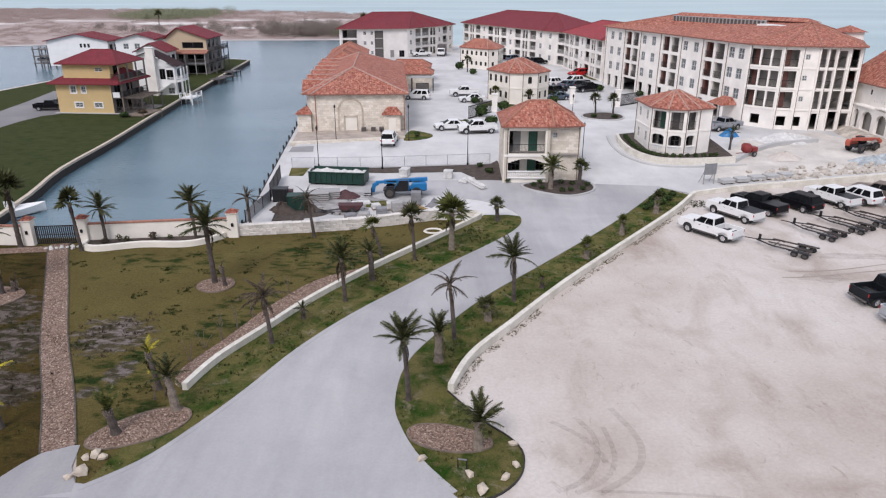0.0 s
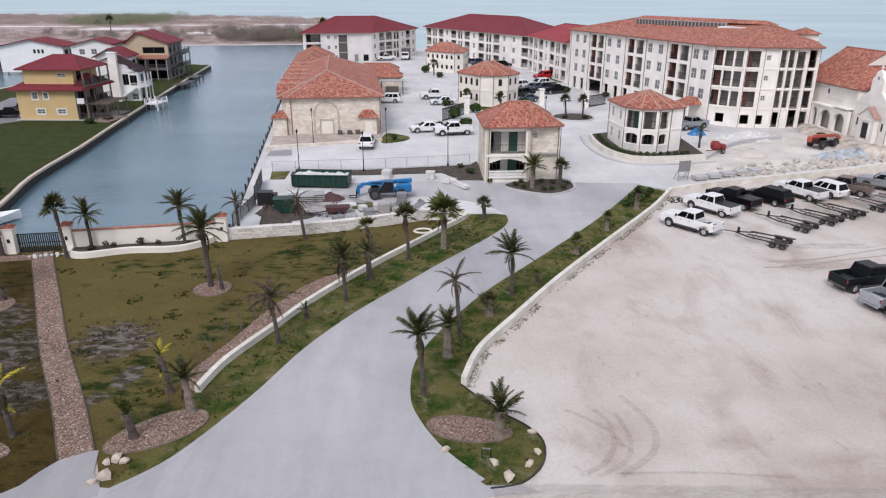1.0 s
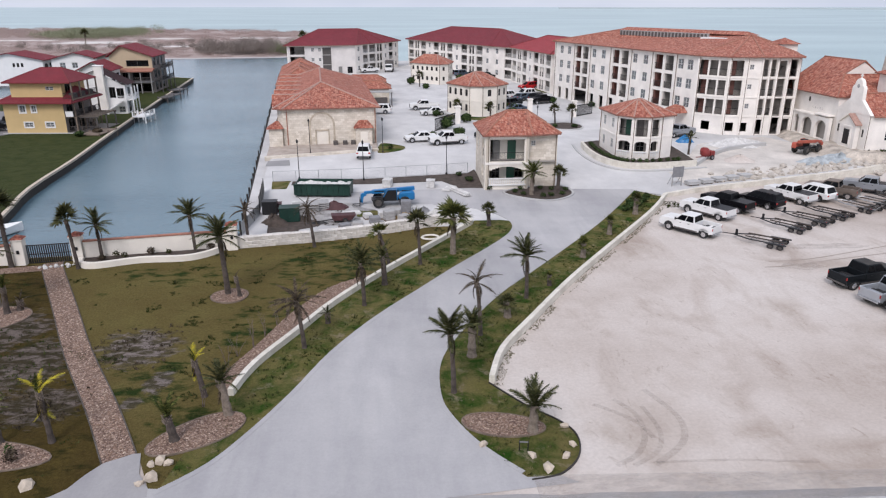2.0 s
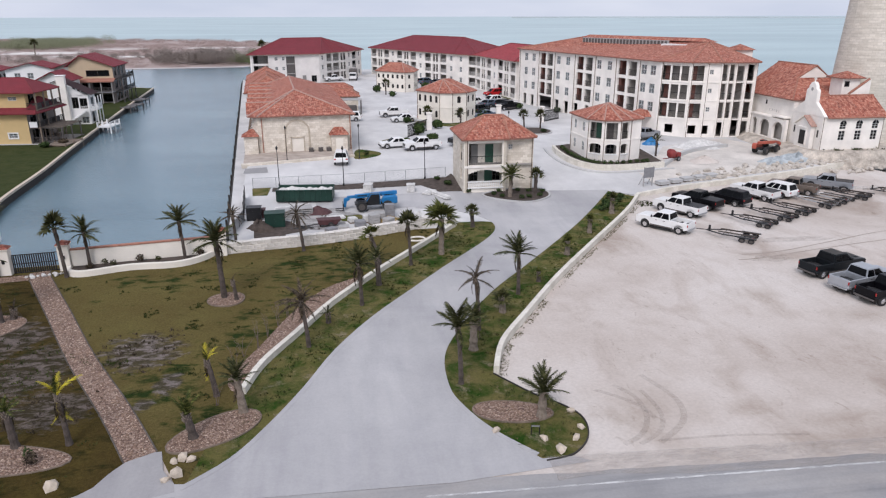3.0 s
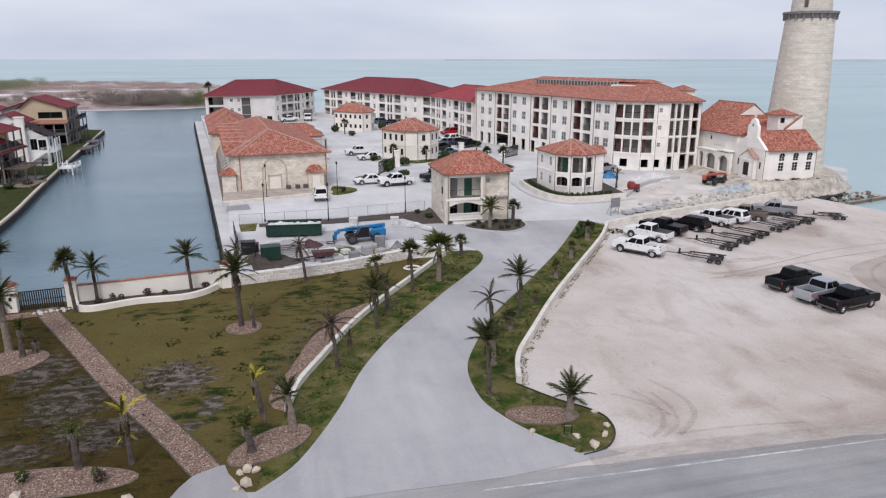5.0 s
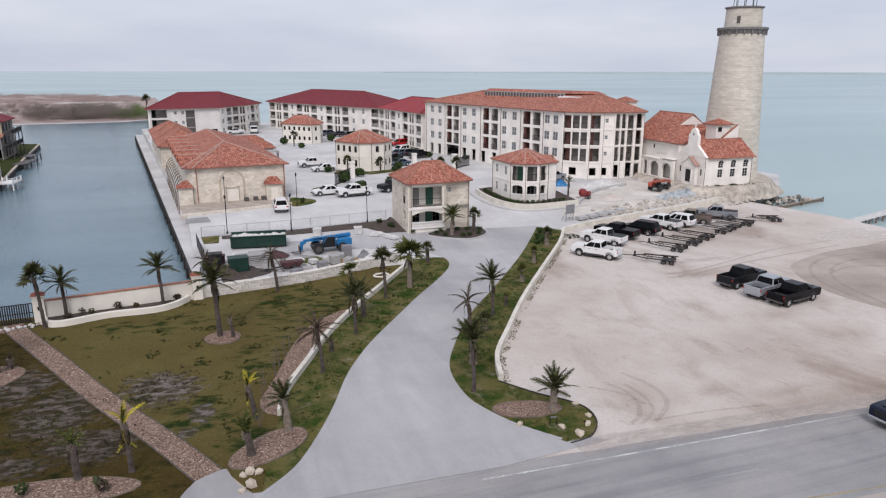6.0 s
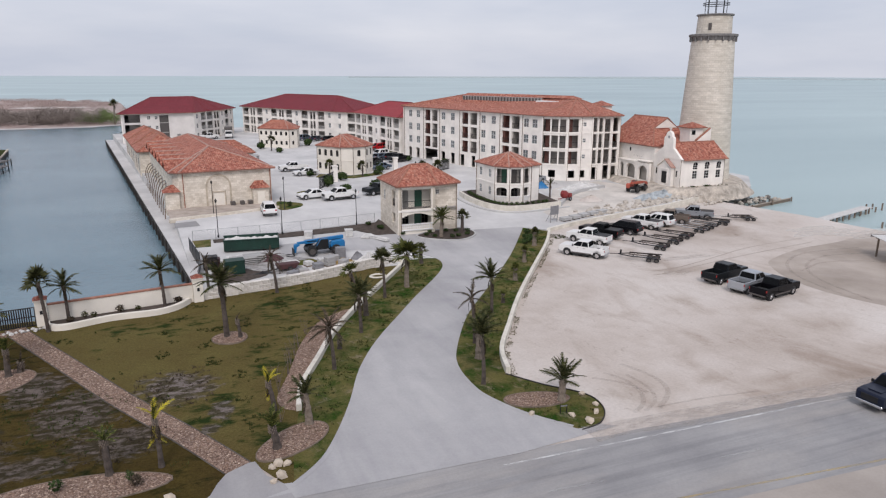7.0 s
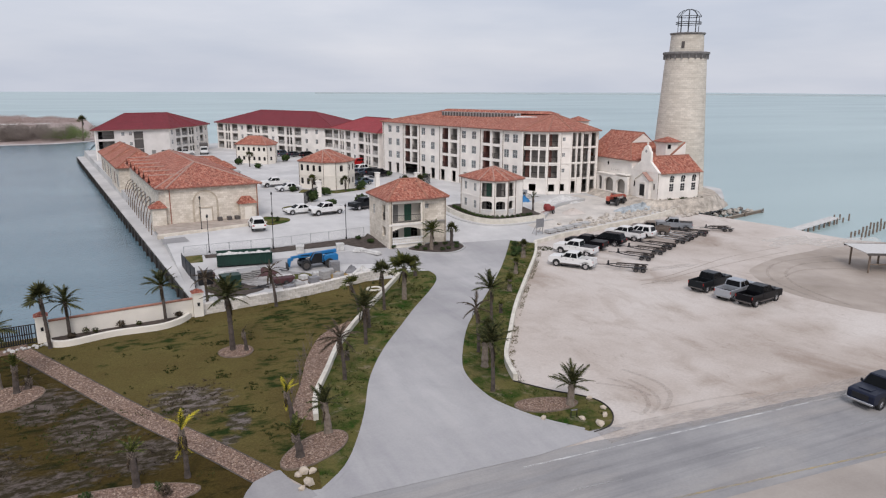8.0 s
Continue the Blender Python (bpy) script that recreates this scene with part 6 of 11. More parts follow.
def church():
    T = pose(55.6, 80.5, 0)
    c = thing("chapel", "small white stucco chapel with a bell gable and clay-tiled roof", "chapel", T)
    z0, ze, zr, w, L = 2.25, 6.6, 9.0, 6.4, 9.1
    A, B, C, D = (0, w), (0, 0), (L, 0), (L, w)
    wins = (2.6, 5.0, 7.4)
    facade(c, B, C, z0 - 0.8, ze, [(x, x + 0.95, 3.4, 5.6, "open") for x in wins], "stucco")
    facade(c, C, D, z0 - 0.8, ze, [], "stucco")
    facade(c, D, A, z0 - 0.8, ze, [], "stucco")
    facade(c, A, B, z0 - 0.8, ze, [(0.55, 0.95, z0 + 1.5, z0 + 2.5, "dark"), (5.45, 5.85, z0 + 1.5, z0 + 2.5, "dark")], "stucco")
    # two-part side windows with arched upper lights
    for x in wins:
        window(c, pose(x, 0, 3.4), 0.95, 1.3, "glass_dark", "frame_pale", 1, 2)
        window(c, pose(x, 0, 4.9), 0.95, 0.7, "glass_dark", "frame_pale", 1, 1)
        block(c, "spandrel", "stucco", (x + 0.02, x + 0.93, -0.03, 0.12, 4.701, 4.899), 0)
        bm = bmesh.new()
        cx = x + 0.475
        ring = [bm.verts.new((cx + 0.475 * math.cos(math.pi * i / 10), -0.02, 5.6 + 0.475 * math.sin(math.pi * i / 10))) for i in range(11)]
        back = [bm.verts.new((v.co.x, 0.02, v.co.z)) for v in ring]
        bm.faces.new(ring)
        for p in range(11):
            q = (p + 1) % 11
            bm.faces.new((ring[p], back[p], back[q], ring[q]))
        bmesh.ops.recalc_face_normals(bm, faces=list(bm.faces))
        part("arched_light", bm, M["car_glass"], c)
        block(c, "mullion", "frame_pale", (cx - 0.025, cx + 0.025, -0.035, -0.021, 5.6, 6.06), 0)
    # gable front with a shouldered bell cote
    bm = bmesh.new()
    m_ = w / 2 - 0.1
    outline = [(-0.25, ze), (m_ - 1.15, 8.3), (m_ - 1.1, 9.75), (m_ - 0.95, 10.0), (m_ - 0.75, 10.05), (m_ - 0.65, 10.45), (m_ - 0.35, 10.8), (m_, 10.92), (m_ + 0.35, 10.8), (m_ + 0.65, 10.45), (m_ + 0.75, 10.05), (m_ + 0.95, 10.0), (m_ + 1.1, 9.75), (m_ + 1.15, 8.3), (w + 0.25, ze)]
    f0 = [bm.verts.new((-0.06, y, z)) for y, z in outline]
    f1 = [bm.verts.new((0.42, y, z)) for y, z in outline]
    bm.faces.new(f0)
    bm.faces.new(f1[::-1])
    for i in range(len(outline)):
        j = (i + 1) % len(outline)
        bm.faces.new((f0[i], f1[i], f1[j], f0[j]))
    bmesh.ops.recalc_face_normals(bm, faces=list(bm.faces))
    part("bell_gable", bm, M["stucco"], c)
    # no hole here: a grey plug paints the shade of the round opening
    bm = bmesh.new()
    tube(bm, (-0.075, m_, 9.95), (0.435, m_, 9.95), 0.24, sides=12)
    part("bell_plug", bm, M["frame_grey"], c, "grey plug coloured like a shaded round bell opening")
    bm = bmesh.new()
    box(bm, 0.12, 0.24, m_ - 0.06, m_ + 0.06, 10.9, 11.6)
    box(bm, 0.121, 0.239, m_ - 0.25, m_ - 0.06, 11.2, 11.32)
    box(bm, 0.121, 0.239, m_ + 0.06, m_ + 0.25, 11.2, 11.32)
    part("cross", bm, M["stucco"], c)
    # porch with a small gable and a dark door
    pc = 2.75
    bm = bmesh.new()
    outline = [(pc - 1.55, z0 - 0.6), (pc + 1.55, z0 - 0.6), (pc + 1.55, 5.35), (pc, 6.35), (pc - 1.55, 5.35)]
    f0 = [bm.verts.new((-0.7, y, z)) for y, z in outline]
    f1 = [bm.verts.new((-0.065, y, z)) for y, z in outline]
    bm.faces.new(f0)
    for i in range(5):
        j = (i + 1) % 5
        bm.faces.new((f0[i], f1[i], f1[j], f0[j]))
    bmesh.ops.recalc_face_normals(bm, faces=list(bm.faces))
    porch = part("porch", bm, M["stucco"], c)
    for s in (-1, 1):
        bm = bmesh.new()
        box(bm, -0.75, -0.702, *sorted((pc + s * 0.01, pc + s * 0.62)), z0 + 0.35, 4.5)
        part("door_leaf", bm, M["black"], porch, "dark door leaf")
        bm = bmesh.new()
        box(bm, -0.80, -0.702, *sorted((pc + s * 0.63, pc + s * 0.85)), z0 + 0.3, 4.75)
        part("door_jamb", bm, M["stucco"], porch)
        bm = bmesh.new()
        p = [(-0.95, pc + s * 1.8, 5.2), (-0.95, pc, 6.42), (-0.07, pc, 6.42), (-0.07, pc + s * 1.8, 5.2)]
        lo = [bm.verts.new((x, y, z - 0.02)) for x, y, z in p]
        hi = [bm.verts.new((x, y, z + 0.12)) for x, y, z in p]
        bm.faces.new(lo[::-1])
        bm.faces.new(hi)
        for i in range(4):
            j = (i + 1) % 4
            bm.faces.new((lo[i], lo[j], hi[j], hi[i]))
        bmesh.ops.recalc_face_normals(bm, faces=list(bm.faces))
        part("porch_roof", bm, M["ridge_pale"] if s < 0 else M["stucco_warm"], porch)
    bm = bmesh.new()
    box(bm, -0.82, -0.701, pc - 0.95, pc + 0.95, 4.751, 4.98)
    part("lintel", bm, M["stucco"], porch)
    bm = bmesh.new()
    uv = bm.loops.layers.uv.verify()
    sl = math.hypot(w / 2 + 0.4, zr - ze)
    for s in (-1, 1):
        y0 = w / 2 + s * (w / 2 + 0.4)
        q = [(0.42, y0, ze - 0.1), (L + 0.3, y0, ze - 0.1), (L + 0.3, w / 2, zr), (0.42, w / 2, zr)]
        f = face(bm, q if s < 0 else q[::-1])
        for lp in f.loops:
            lp[uv].uv = (lp.vert.co.x, sl * (lp.vert.co.z - ze) / (zr - ze))
    roof = part("roof", bm, M["tiles"], c)
    for y0, za in ((-0.41, ze - 0.12), (w + 0.41, ze - 0.12), (w / 2, zr + 0.02)):
        bm = bmesh.new()
        tube(bm, (0.42, y0, za), (L + 0.3, y0, za), 0.11, sides=6)
        part("roof_edge", bm, M["ridge"], roof)
    bm = bmesh.new()
    face(bm, [(L, 0, ze - 0.01), (L, w, ze - 0.01), (L, w / 2, zr - 0.15)])
    part("rear_gable", bm, M["stucco"], c)
    for x, y in ((0.12, -0.06), (L - 0.1, -0.06)):
        bm = bmesh.new()
        tube(bm, (x, y, z0 - 0.2), (x, y, ze - 0.1), 0.035, sides=6)
        part("downpipe", bm, M["wood"], c, "dark downpipe")


church()

# raised ground round the chapel, with a rough stone bank towards the beach
def terrace(name, poly, foot, z_top, z_foot, material, label, category, n=4, rough=0.25):
    """Made ground with a level top and a rough battered edge down to a wider foot outline."""
    bm = bmesh.new()
    top = smooth_line(poly, n, True)
    low = smooth_line(foot, n, True)
    vt = [bm.verts.new((x, y, z_top + 0.06 * noise.noise(Vector((x * 0.5, y * 0.5, 0))))) for x, y in top]
    rows = [vt]
    for k in (1, 2, 3, 4):
        u = k / 4
        row = []
        for (x, y), (p, q) in zip(top, low):
            j = rough * noise.noise(Vector((x * 0.9, y * 0.9, k * 1.7)))
            row.append(bm.verts.new((x + (p - x) * u + j, y + (q - y) * u + j, z_top + (z_foot - z_top) * u + j * 0.4)))
        rows.append(row)
    bm.faces.new(vt)
    m_ = len(top)
    for r0, r1 in zip(rows, rows[1:]):
        for i in range(m_):
            bm.faces.new((r0[i], r1[i], r1[(i + 1) % m_], r0[(i + 1) % m_]))
    bmesh.ops.triangulate(bm, faces=[f for f in bm.faces if len(f.verts) > 4])
    bmesh.ops.recalc_face_normals(bm, faces=list(bm.faces))
    return tagged(part(name, wall_uv(bm), M[material]), label, category, "", "structure")


terrace("chapel_terrace", [(54.2, 79.3), (60, 78.9), (66.3, 79.1), (72.5, 84.5), (74.5, 92.0), (70, 99.0), (59.5, 100.0), (54.4, 96.2), (53.6, 90.0), (53.4, 84.0)],
        [(52.2, 78.2), (59.7, 77.9), (67.0, 78.3), (74.6, 83.2), (77.0, 92.0), (72, 101.0), (59.0, 102.0), (50.6, 97.0), (48.4, 90.0), (49.0, 83.0)], 2.2, 0.0, "bank", "pale made ground round the chapel with a rough stone edge", "terrace")


def cloister():
    """A west-facing wing: an arcade below, plain stucco above, and a roof with a small gable over its hipped end."""
    c = thing("cloister", "white stucco wing with an arcade and clay-tiled roofs", "building")
    z0, ze = 2.3, 8.15
    A, B, C, D = (55.6, 100.0), (55.6, 86.93), (67.0, 86.93), (67.0, 100.0)
    facade(c, A, B, z0 - 0.6, ze - 0.1, [(6.3, 6.75, 6.75, 7.4, "dark")], "stucco", 0.4)
    facade(c, B, C, z0 - 0.6, ze - 0.1, [], "stucco")
    facade(c, C, D, z0 - 0.6, ze - 0.1, [], "stucco")
    facade(c, D, A, z0 - 0.6, ze - 0.1, [], "stucco")
    # projecting arcade with a balustraded ledge
    P, Q = (54.7, 95.4), (54.7, 86.9)
    ar = [(0.3, 1.5), (2.2, 4.7), (5.5, 7.9)]
    facade(c, P, Q, z0 - 0.6, 5.25, [(a, b, z0 - 0.05, z0 + 2.45, "open") for a, b in ar], "stucco", 0.45)
    for a, b in ar:
        bm = bmesh.new()
        r, n = (b - a) / 2, 10
        rise = min(r, 0.95)
        for i in range(n):
            t0, t1 = math.pi * i / n, math.pi * (i + 1) / n
            x0, x1 = (a + b) / 2 - r * math.cos(t0), (a + b) / 2 - r * math.cos(t1)
            box(bm, x0, x1, 0.02, 0.43, z0 + 2.45 - rise + rise * math.sin((t0 + t1) / 2), z0 + 2.451)
        part("arch", bm, M["stucco"], c, "", along(P, Q))
    for (a, b), z1 in (((-0.15, 4.9), 5.2), ((5.2, 8.2), 5.45)):
        bm = bmesh.new()
        box(bm, a, b, -0.16, 0.95, z1 - 0.001, z1 + 0.16)
        part("ledge", bm, M["stucco"], c, "", along(P, Q))
    for k in range(5):
        bm = bmesh.new()
        box(bm, 2.9 + 0.55 * k, 3.1 + 0.55 * k, 0.9, 1.0, 5.9, 6.25)
        part("vent_slot", bm, M["frame_grey"], c, "", along(P, Q))
    # back wall of the arcade, its shade put into the colour
    bm = bmesh.new()
    box(bm, 0.0, 8.0, 0.88, 0.898, z0 - 0.1, 5.1)
    part("inner_wall", bm, M["stucco_shaded"], c, "wall behind the arcade, shade in its colour", along(P, Q))
    # roof: eaves all round, hipped to a small white gable below the ridge
    e = [(55.1, 86.7), (67.5, 86.7), (67.5, 100.5), (55.1, 100.5)]
    zg, zr, xr, yg, hw = 10.7, 12.45, 61.3, 91.6, 2.45
    bm = bmesh.new()
    uv = bm.loops.layers.uv.verify()
    g0, g1, pk, bk = (xr - hw, yg, zg), (xr + hw, yg, zg), (xr, yg - 0.35, zr), (xr, 100.5, zr)
    for pts in ([(*e[3], ze), (*e[0], ze), g0, pk, bk], [(*e[0], ze), (*e[1], ze), g1, g0], [(*e[1], ze), (*e[2], ze), bk, pk, g1], [(*e[2], ze), (*e[3], ze), bk]):
        f = face(bm, pts)
        f.normal_update()
        d = (Vector(pts[1]) - Vector(pts[0])).normalized()
        up = f.normal.cross(d)
        for lp in f.loops:
            lp[uv].uv = ((lp.vert.co - Vector(pts[0])).dot(d), (lp.vert.co - Vector(pts[0])).dot(up))
    roof = part("roof", bm, M["tiles"], c)
    bm = bmesh.new()
    prism(bm, e, ze - 0.16, ze - 0.004)
    part("eave", bm, M["eave"], roof)
    bm = bmesh.new()
    prism(bm, [(xr - hw + 0.2, zg + 0.0), (xr + hw - 0.2, zg + 0.0), (xr, zr - 0.14)], 0, 0.2, Matrix.Translation((0, yg - 0.02, 0)) @ Matrix.Rotation(radians(90), 4, "X"))
    part("gablet", bm, M["stucco"], roof, "small white stucco gable")
    for a, b in ((pk, bk), (pk, g0), (pk, g1), ((*e[0], ze), g0), ((*e[1], ze), g1)):
        bm = bmesh.new()
        tube(bm, a, b, 0.11, sides=6)
        part("ridge_cap", bm, M["ridge"], roof)
    # square turret, and a raking white wall beside it
    bm = bmesh.new()
    box(bm, -1.3, 1.3, -1.3, 1.3, 0, 4.2)
    part("turret", bm, M["stucco"], c, "", pose(62.4, 86.3, 7.0, 0, 0, -3))
    window(c, pose(61.35, 84.93, 10.0, 0, 0, -3), 0.7, 0.75, "glass_dark", "frame_dark", 0, 0)
    bm = bmesh.new()
    roof_mesh(bm, [(-1.8, -1.8), (1.8, -1.8), (1.8, 1.8), (-1.8, 1.8)], [(0, 0)], 0, 0.85)
    part("turret_roof", bm, M["tiles"], c, "", pose(62.4, 86.3, 11.2, 0, 0, -3))
    bm = bmesh.new()
    box(bm, -1.78, 1.78, -1.78, 1.78, -0.12, -0.004)
    part("turret_eave", bm, M["eave"], c, "", pose(62.4, 86.3, 11.2, 0, 0, -3))
    bm = bmesh.new()
    prism(bm, [(0.0, 7.6), (3.0, 7.6), (3.0, 11.0), (2.7, 11.0), (0.0, 9.0)], -0.35, 0.0, pose(61.9, 84.6, 0, 0, 0, -3) @ Matrix.Rotation(radians(90), 4, "X"))
    part("raking_wall", bm, M["stucco"], c)
    bm = bmesh.new()
    tube(bm, (0, 0.05, 9.05), (2.75, 0.05, 11.08), 0.16, sides=6)
    part("raking_coping", bm, M["ridge"], c, "clay-tiled raking coping", pose(61.9, 84.6, 0, 0, 0, -3))
    bm = bmesh.new()
    roof_mesh(bm, [(56.5, 86.6), (65.5, 86.6), (65.5, 90.0), (56.5, 90.0)], [(58.5, 88.6), (63.5, 88.6)], 8.3, 9.4)
    part("link_roof", bm, M["tiles"], c)


cloister()


def lighthouse():
    lh = thing("lighthouse", "tall tapering stone lighthouse with an open iron lantern", "lighthouse", pose(67.6, 89.0, 0))
    sides = 48
    rad = lambda z: 4.89 - 1.46 * z / 26
    bm = bmesh.new()
    uv = bm.loops.layers.uv.verify()
    prof = [(rad(z), z) for z in (0.5, 5, 10, 15, 20, 25.6)]
    spin(bm, prof, sides)
    for f in bm.faces:
        ang = [math.atan2(lp.vert.co.y, lp.vert.co.x) for lp in f.loops]
        for lp, a in zip(f.loops, ang):
            lp[uv].uv = ((a + (2 * math.pi if max(ang) - min(ang) > 3 and a < 0 else 0)) * 4.2, lp.vert.co.z)
    part("tower", bm, M["tower"], lh)
    bm = bmesh.new()
    spin(bm, [(3.46, 25.2), (3.75, 25.9), (3.95, 25.95), (3.95, 26.25), (3.85, 26.3)], 40)
    part("gallery", bm, M["gallery"], lh, "dark overhanging gallery")
    for k in range(20):
        bm = bmesh.new()
        box(bm, 3.42, 3.82, -0.1, 0.1, 25.1, 25.94, Matrix.Rotation(2 * math.pi * k / 20, 4, "Z"))
        part("bracket", bm, M["gallery"], lh)
    bm = bmesh.new()
    spin(bm, [(2.88, 26.3), (2.74, 29.3)], 36)
    uv = bm.loops.layers.uv.verify()
    for f in bm.faces:
        for lp in f.loops:
            lp[uv].uv = (math.atan2(lp.vert.co.y, lp.vert.co.x) * 2.8, lp.vert.co.z)
    part("watch_room", bm, M["tower"], lh)
    bm = bmesh.new()
    box(bm, 2.6, 2.92, -0.26, 0.26, 26.9, 28.0, Matrix.Rotation(radians(-146), 4, "Z"))
    part("slit_window", bm, M["frame_dark"], lh, "dark slit window")
    bm = bmesh.new()
    spin(bm, [(2.8, 29.2), (3.0, 29.32), (3.0, 29.5)], 36)
    part("deck", bm, M["gallery"], lh)
    for k in range(8):
        t = 2 * math.pi * k / 8
        x, y = 1.7 * math.cos(t), 1.7 * math.sin(t)
        bm = bmesh.new()
        tube(bm, (x, y, 29.45), (x, y, 32.3), 0.055, sides=6)
        part("lantern_post", bm, M["black"], lh)
        bm = bmesh.new()
        prev = (x * 1.2, y * 1.2, 32.25)
        for s in range(1, 6):
            k2 = math.cos(math.pi / 2 * s / 5) * 1.1
            p = (x * k2, y * k2, 32.25 + 1.2 * math.sin(math.pi / 2 * s / 5))
            tube(bm, prev, p, 0.05, sides=5)
            prev = p
        part("dome_rib", bm, M["black"], lh)
    for z, r in ((31.0, 2.1), (31.3, 2.1), (32.25, 2.05)):
        bm = bmesh.new()
        for k in range(24):
            a, b = 2 * math.pi * k / 24, 2 * math.pi * (k + 1) / 24
            tube(bm, (r * math.cos(a), r * math.sin(a), z), (r * math.cos(b), r * math.sin(b), z), 0.055, sides=5)
        part("lantern_ring", bm, M["black"], lh, "black iron ring of the lantern")


lighthouse()


# ---- palms, shrubs and grass ----
FRONDS = {}


def feather_mesh(key, length, rise, droop, mat_key, seed, leaf=0.24):
    rnd = random.Random(seed)
    bm = bmesh.new()
    n = 25
    at = lambda t: Vector((length * (t - 0.10 * droop * t * t), 0, length * (rise * t - droop * t * t)))
    pts = [at(i / n) for i in range(n + 1)]
    for i in range(0, n, 2):
        j = min(i + 2, n)
        tube(bm, pts[i], pts[j], 0.022 * (1 - i / n) + 0.006, 0.022 * (1 - j / n) + 0.006, 3, False)
    for i in range(2, n + 1):
        t = i / n
        d = (pts[i] - pts[i - 1]).normalized()
        ll = length * leaf * (0.35 + 1.0 * math.sin(math.pi * min(1, t * 0.92 + 0.05)))
        for s in (-1, 1):
            k = ll * rnd.uniform(0.8, 1.15)
            tip = pts[i] + d * k * 0.62 + Vector((0, s * k * 0.72, -k * rnd.uniform(0.05, 0.45)))
            w = d * 0.024
            face(bm, [pts[i] - w, pts[i] + w, tip])
    me = bpy.data.meshes.new("frond")
    bm.to_mesh(me)
    bm.free()
    me.materials.append(M[mat_key])
    FRONDS.setdefault(key, []).append(me)


def fan_mesh(key, length, mat_key, seed):
    rnd = random.Random(seed)
    bm = bmesh.new()
    hub = Vector((length * 0.45, 0, length * 0.12))
    tube(bm, (0, 0, 0), hub, 0.02, 0.012, 3, False)
    n = 15
    for i in range(n):
        a = radians(-105 + 210 * i / (n - 1))
        k = length * 0.6 * rnd.uniform(0.85, 1.1) * (0.75 + 0.25 * math.cos(a))
        tip = hub + Vector((k * math.cos(a), k * math.sin(a), -k * rnd.uniform(0.05, 0.4)))
        side = Vector((-math.sin(a), math.cos(a), 0)) * 0.055
        mid = hub.lerp(tip, 0.5)
        face(bm, [hub, mid - side, tip])
        face(bm, [hub, tip, mid + side])
    me = bpy.data.meshes.new("frond")
    bm.to_mesh(me)
    bm.free()
    me.materials.append(M[mat_key])
    FRONDS.setdefault(key, []).append(me)


for k in range(3):
    feather_mesh("date", 1.0, 0.22 + 0.08 * k, 0.30 + 0.12 * k, "frond", 10 + k, 0.17)
    feather_mesh("dry", 1.0, 0.15 + 0.1 * k, 0.55 + 0.15 * k, "frond_dry", 20 + k, 0.13)
    feather_mesh("young", 1.0, 0.25, 0.25 + 0.1 * k, "frond_bright", 50 + k, 0.17)
    feather_mesh("yellow", 1.0, 0.3, 0.6 + 0.1 * k, "frond_yellow", 30 + k, 0.19)
    fan_mesh("fan", 1.0, "frond_bright", 40 + k)
    fan_mesh("fan_dark", 1.0, "frond", 44 + k)

LOOKS = {"date": ("date", "grey-green feathery palm with a rough trunk"), "dry": ("dry", "wind-burnt palm with brown fronds"), "yellow": ("yellow", "ailing young palm with yellow fronds"),
         "young": ("young", "stout young palm with upright yellow-green fronds"), "fan": ("fan", "bright green fan palm"), "fan_dark": ("fan_dark", "dark green fan palm")}


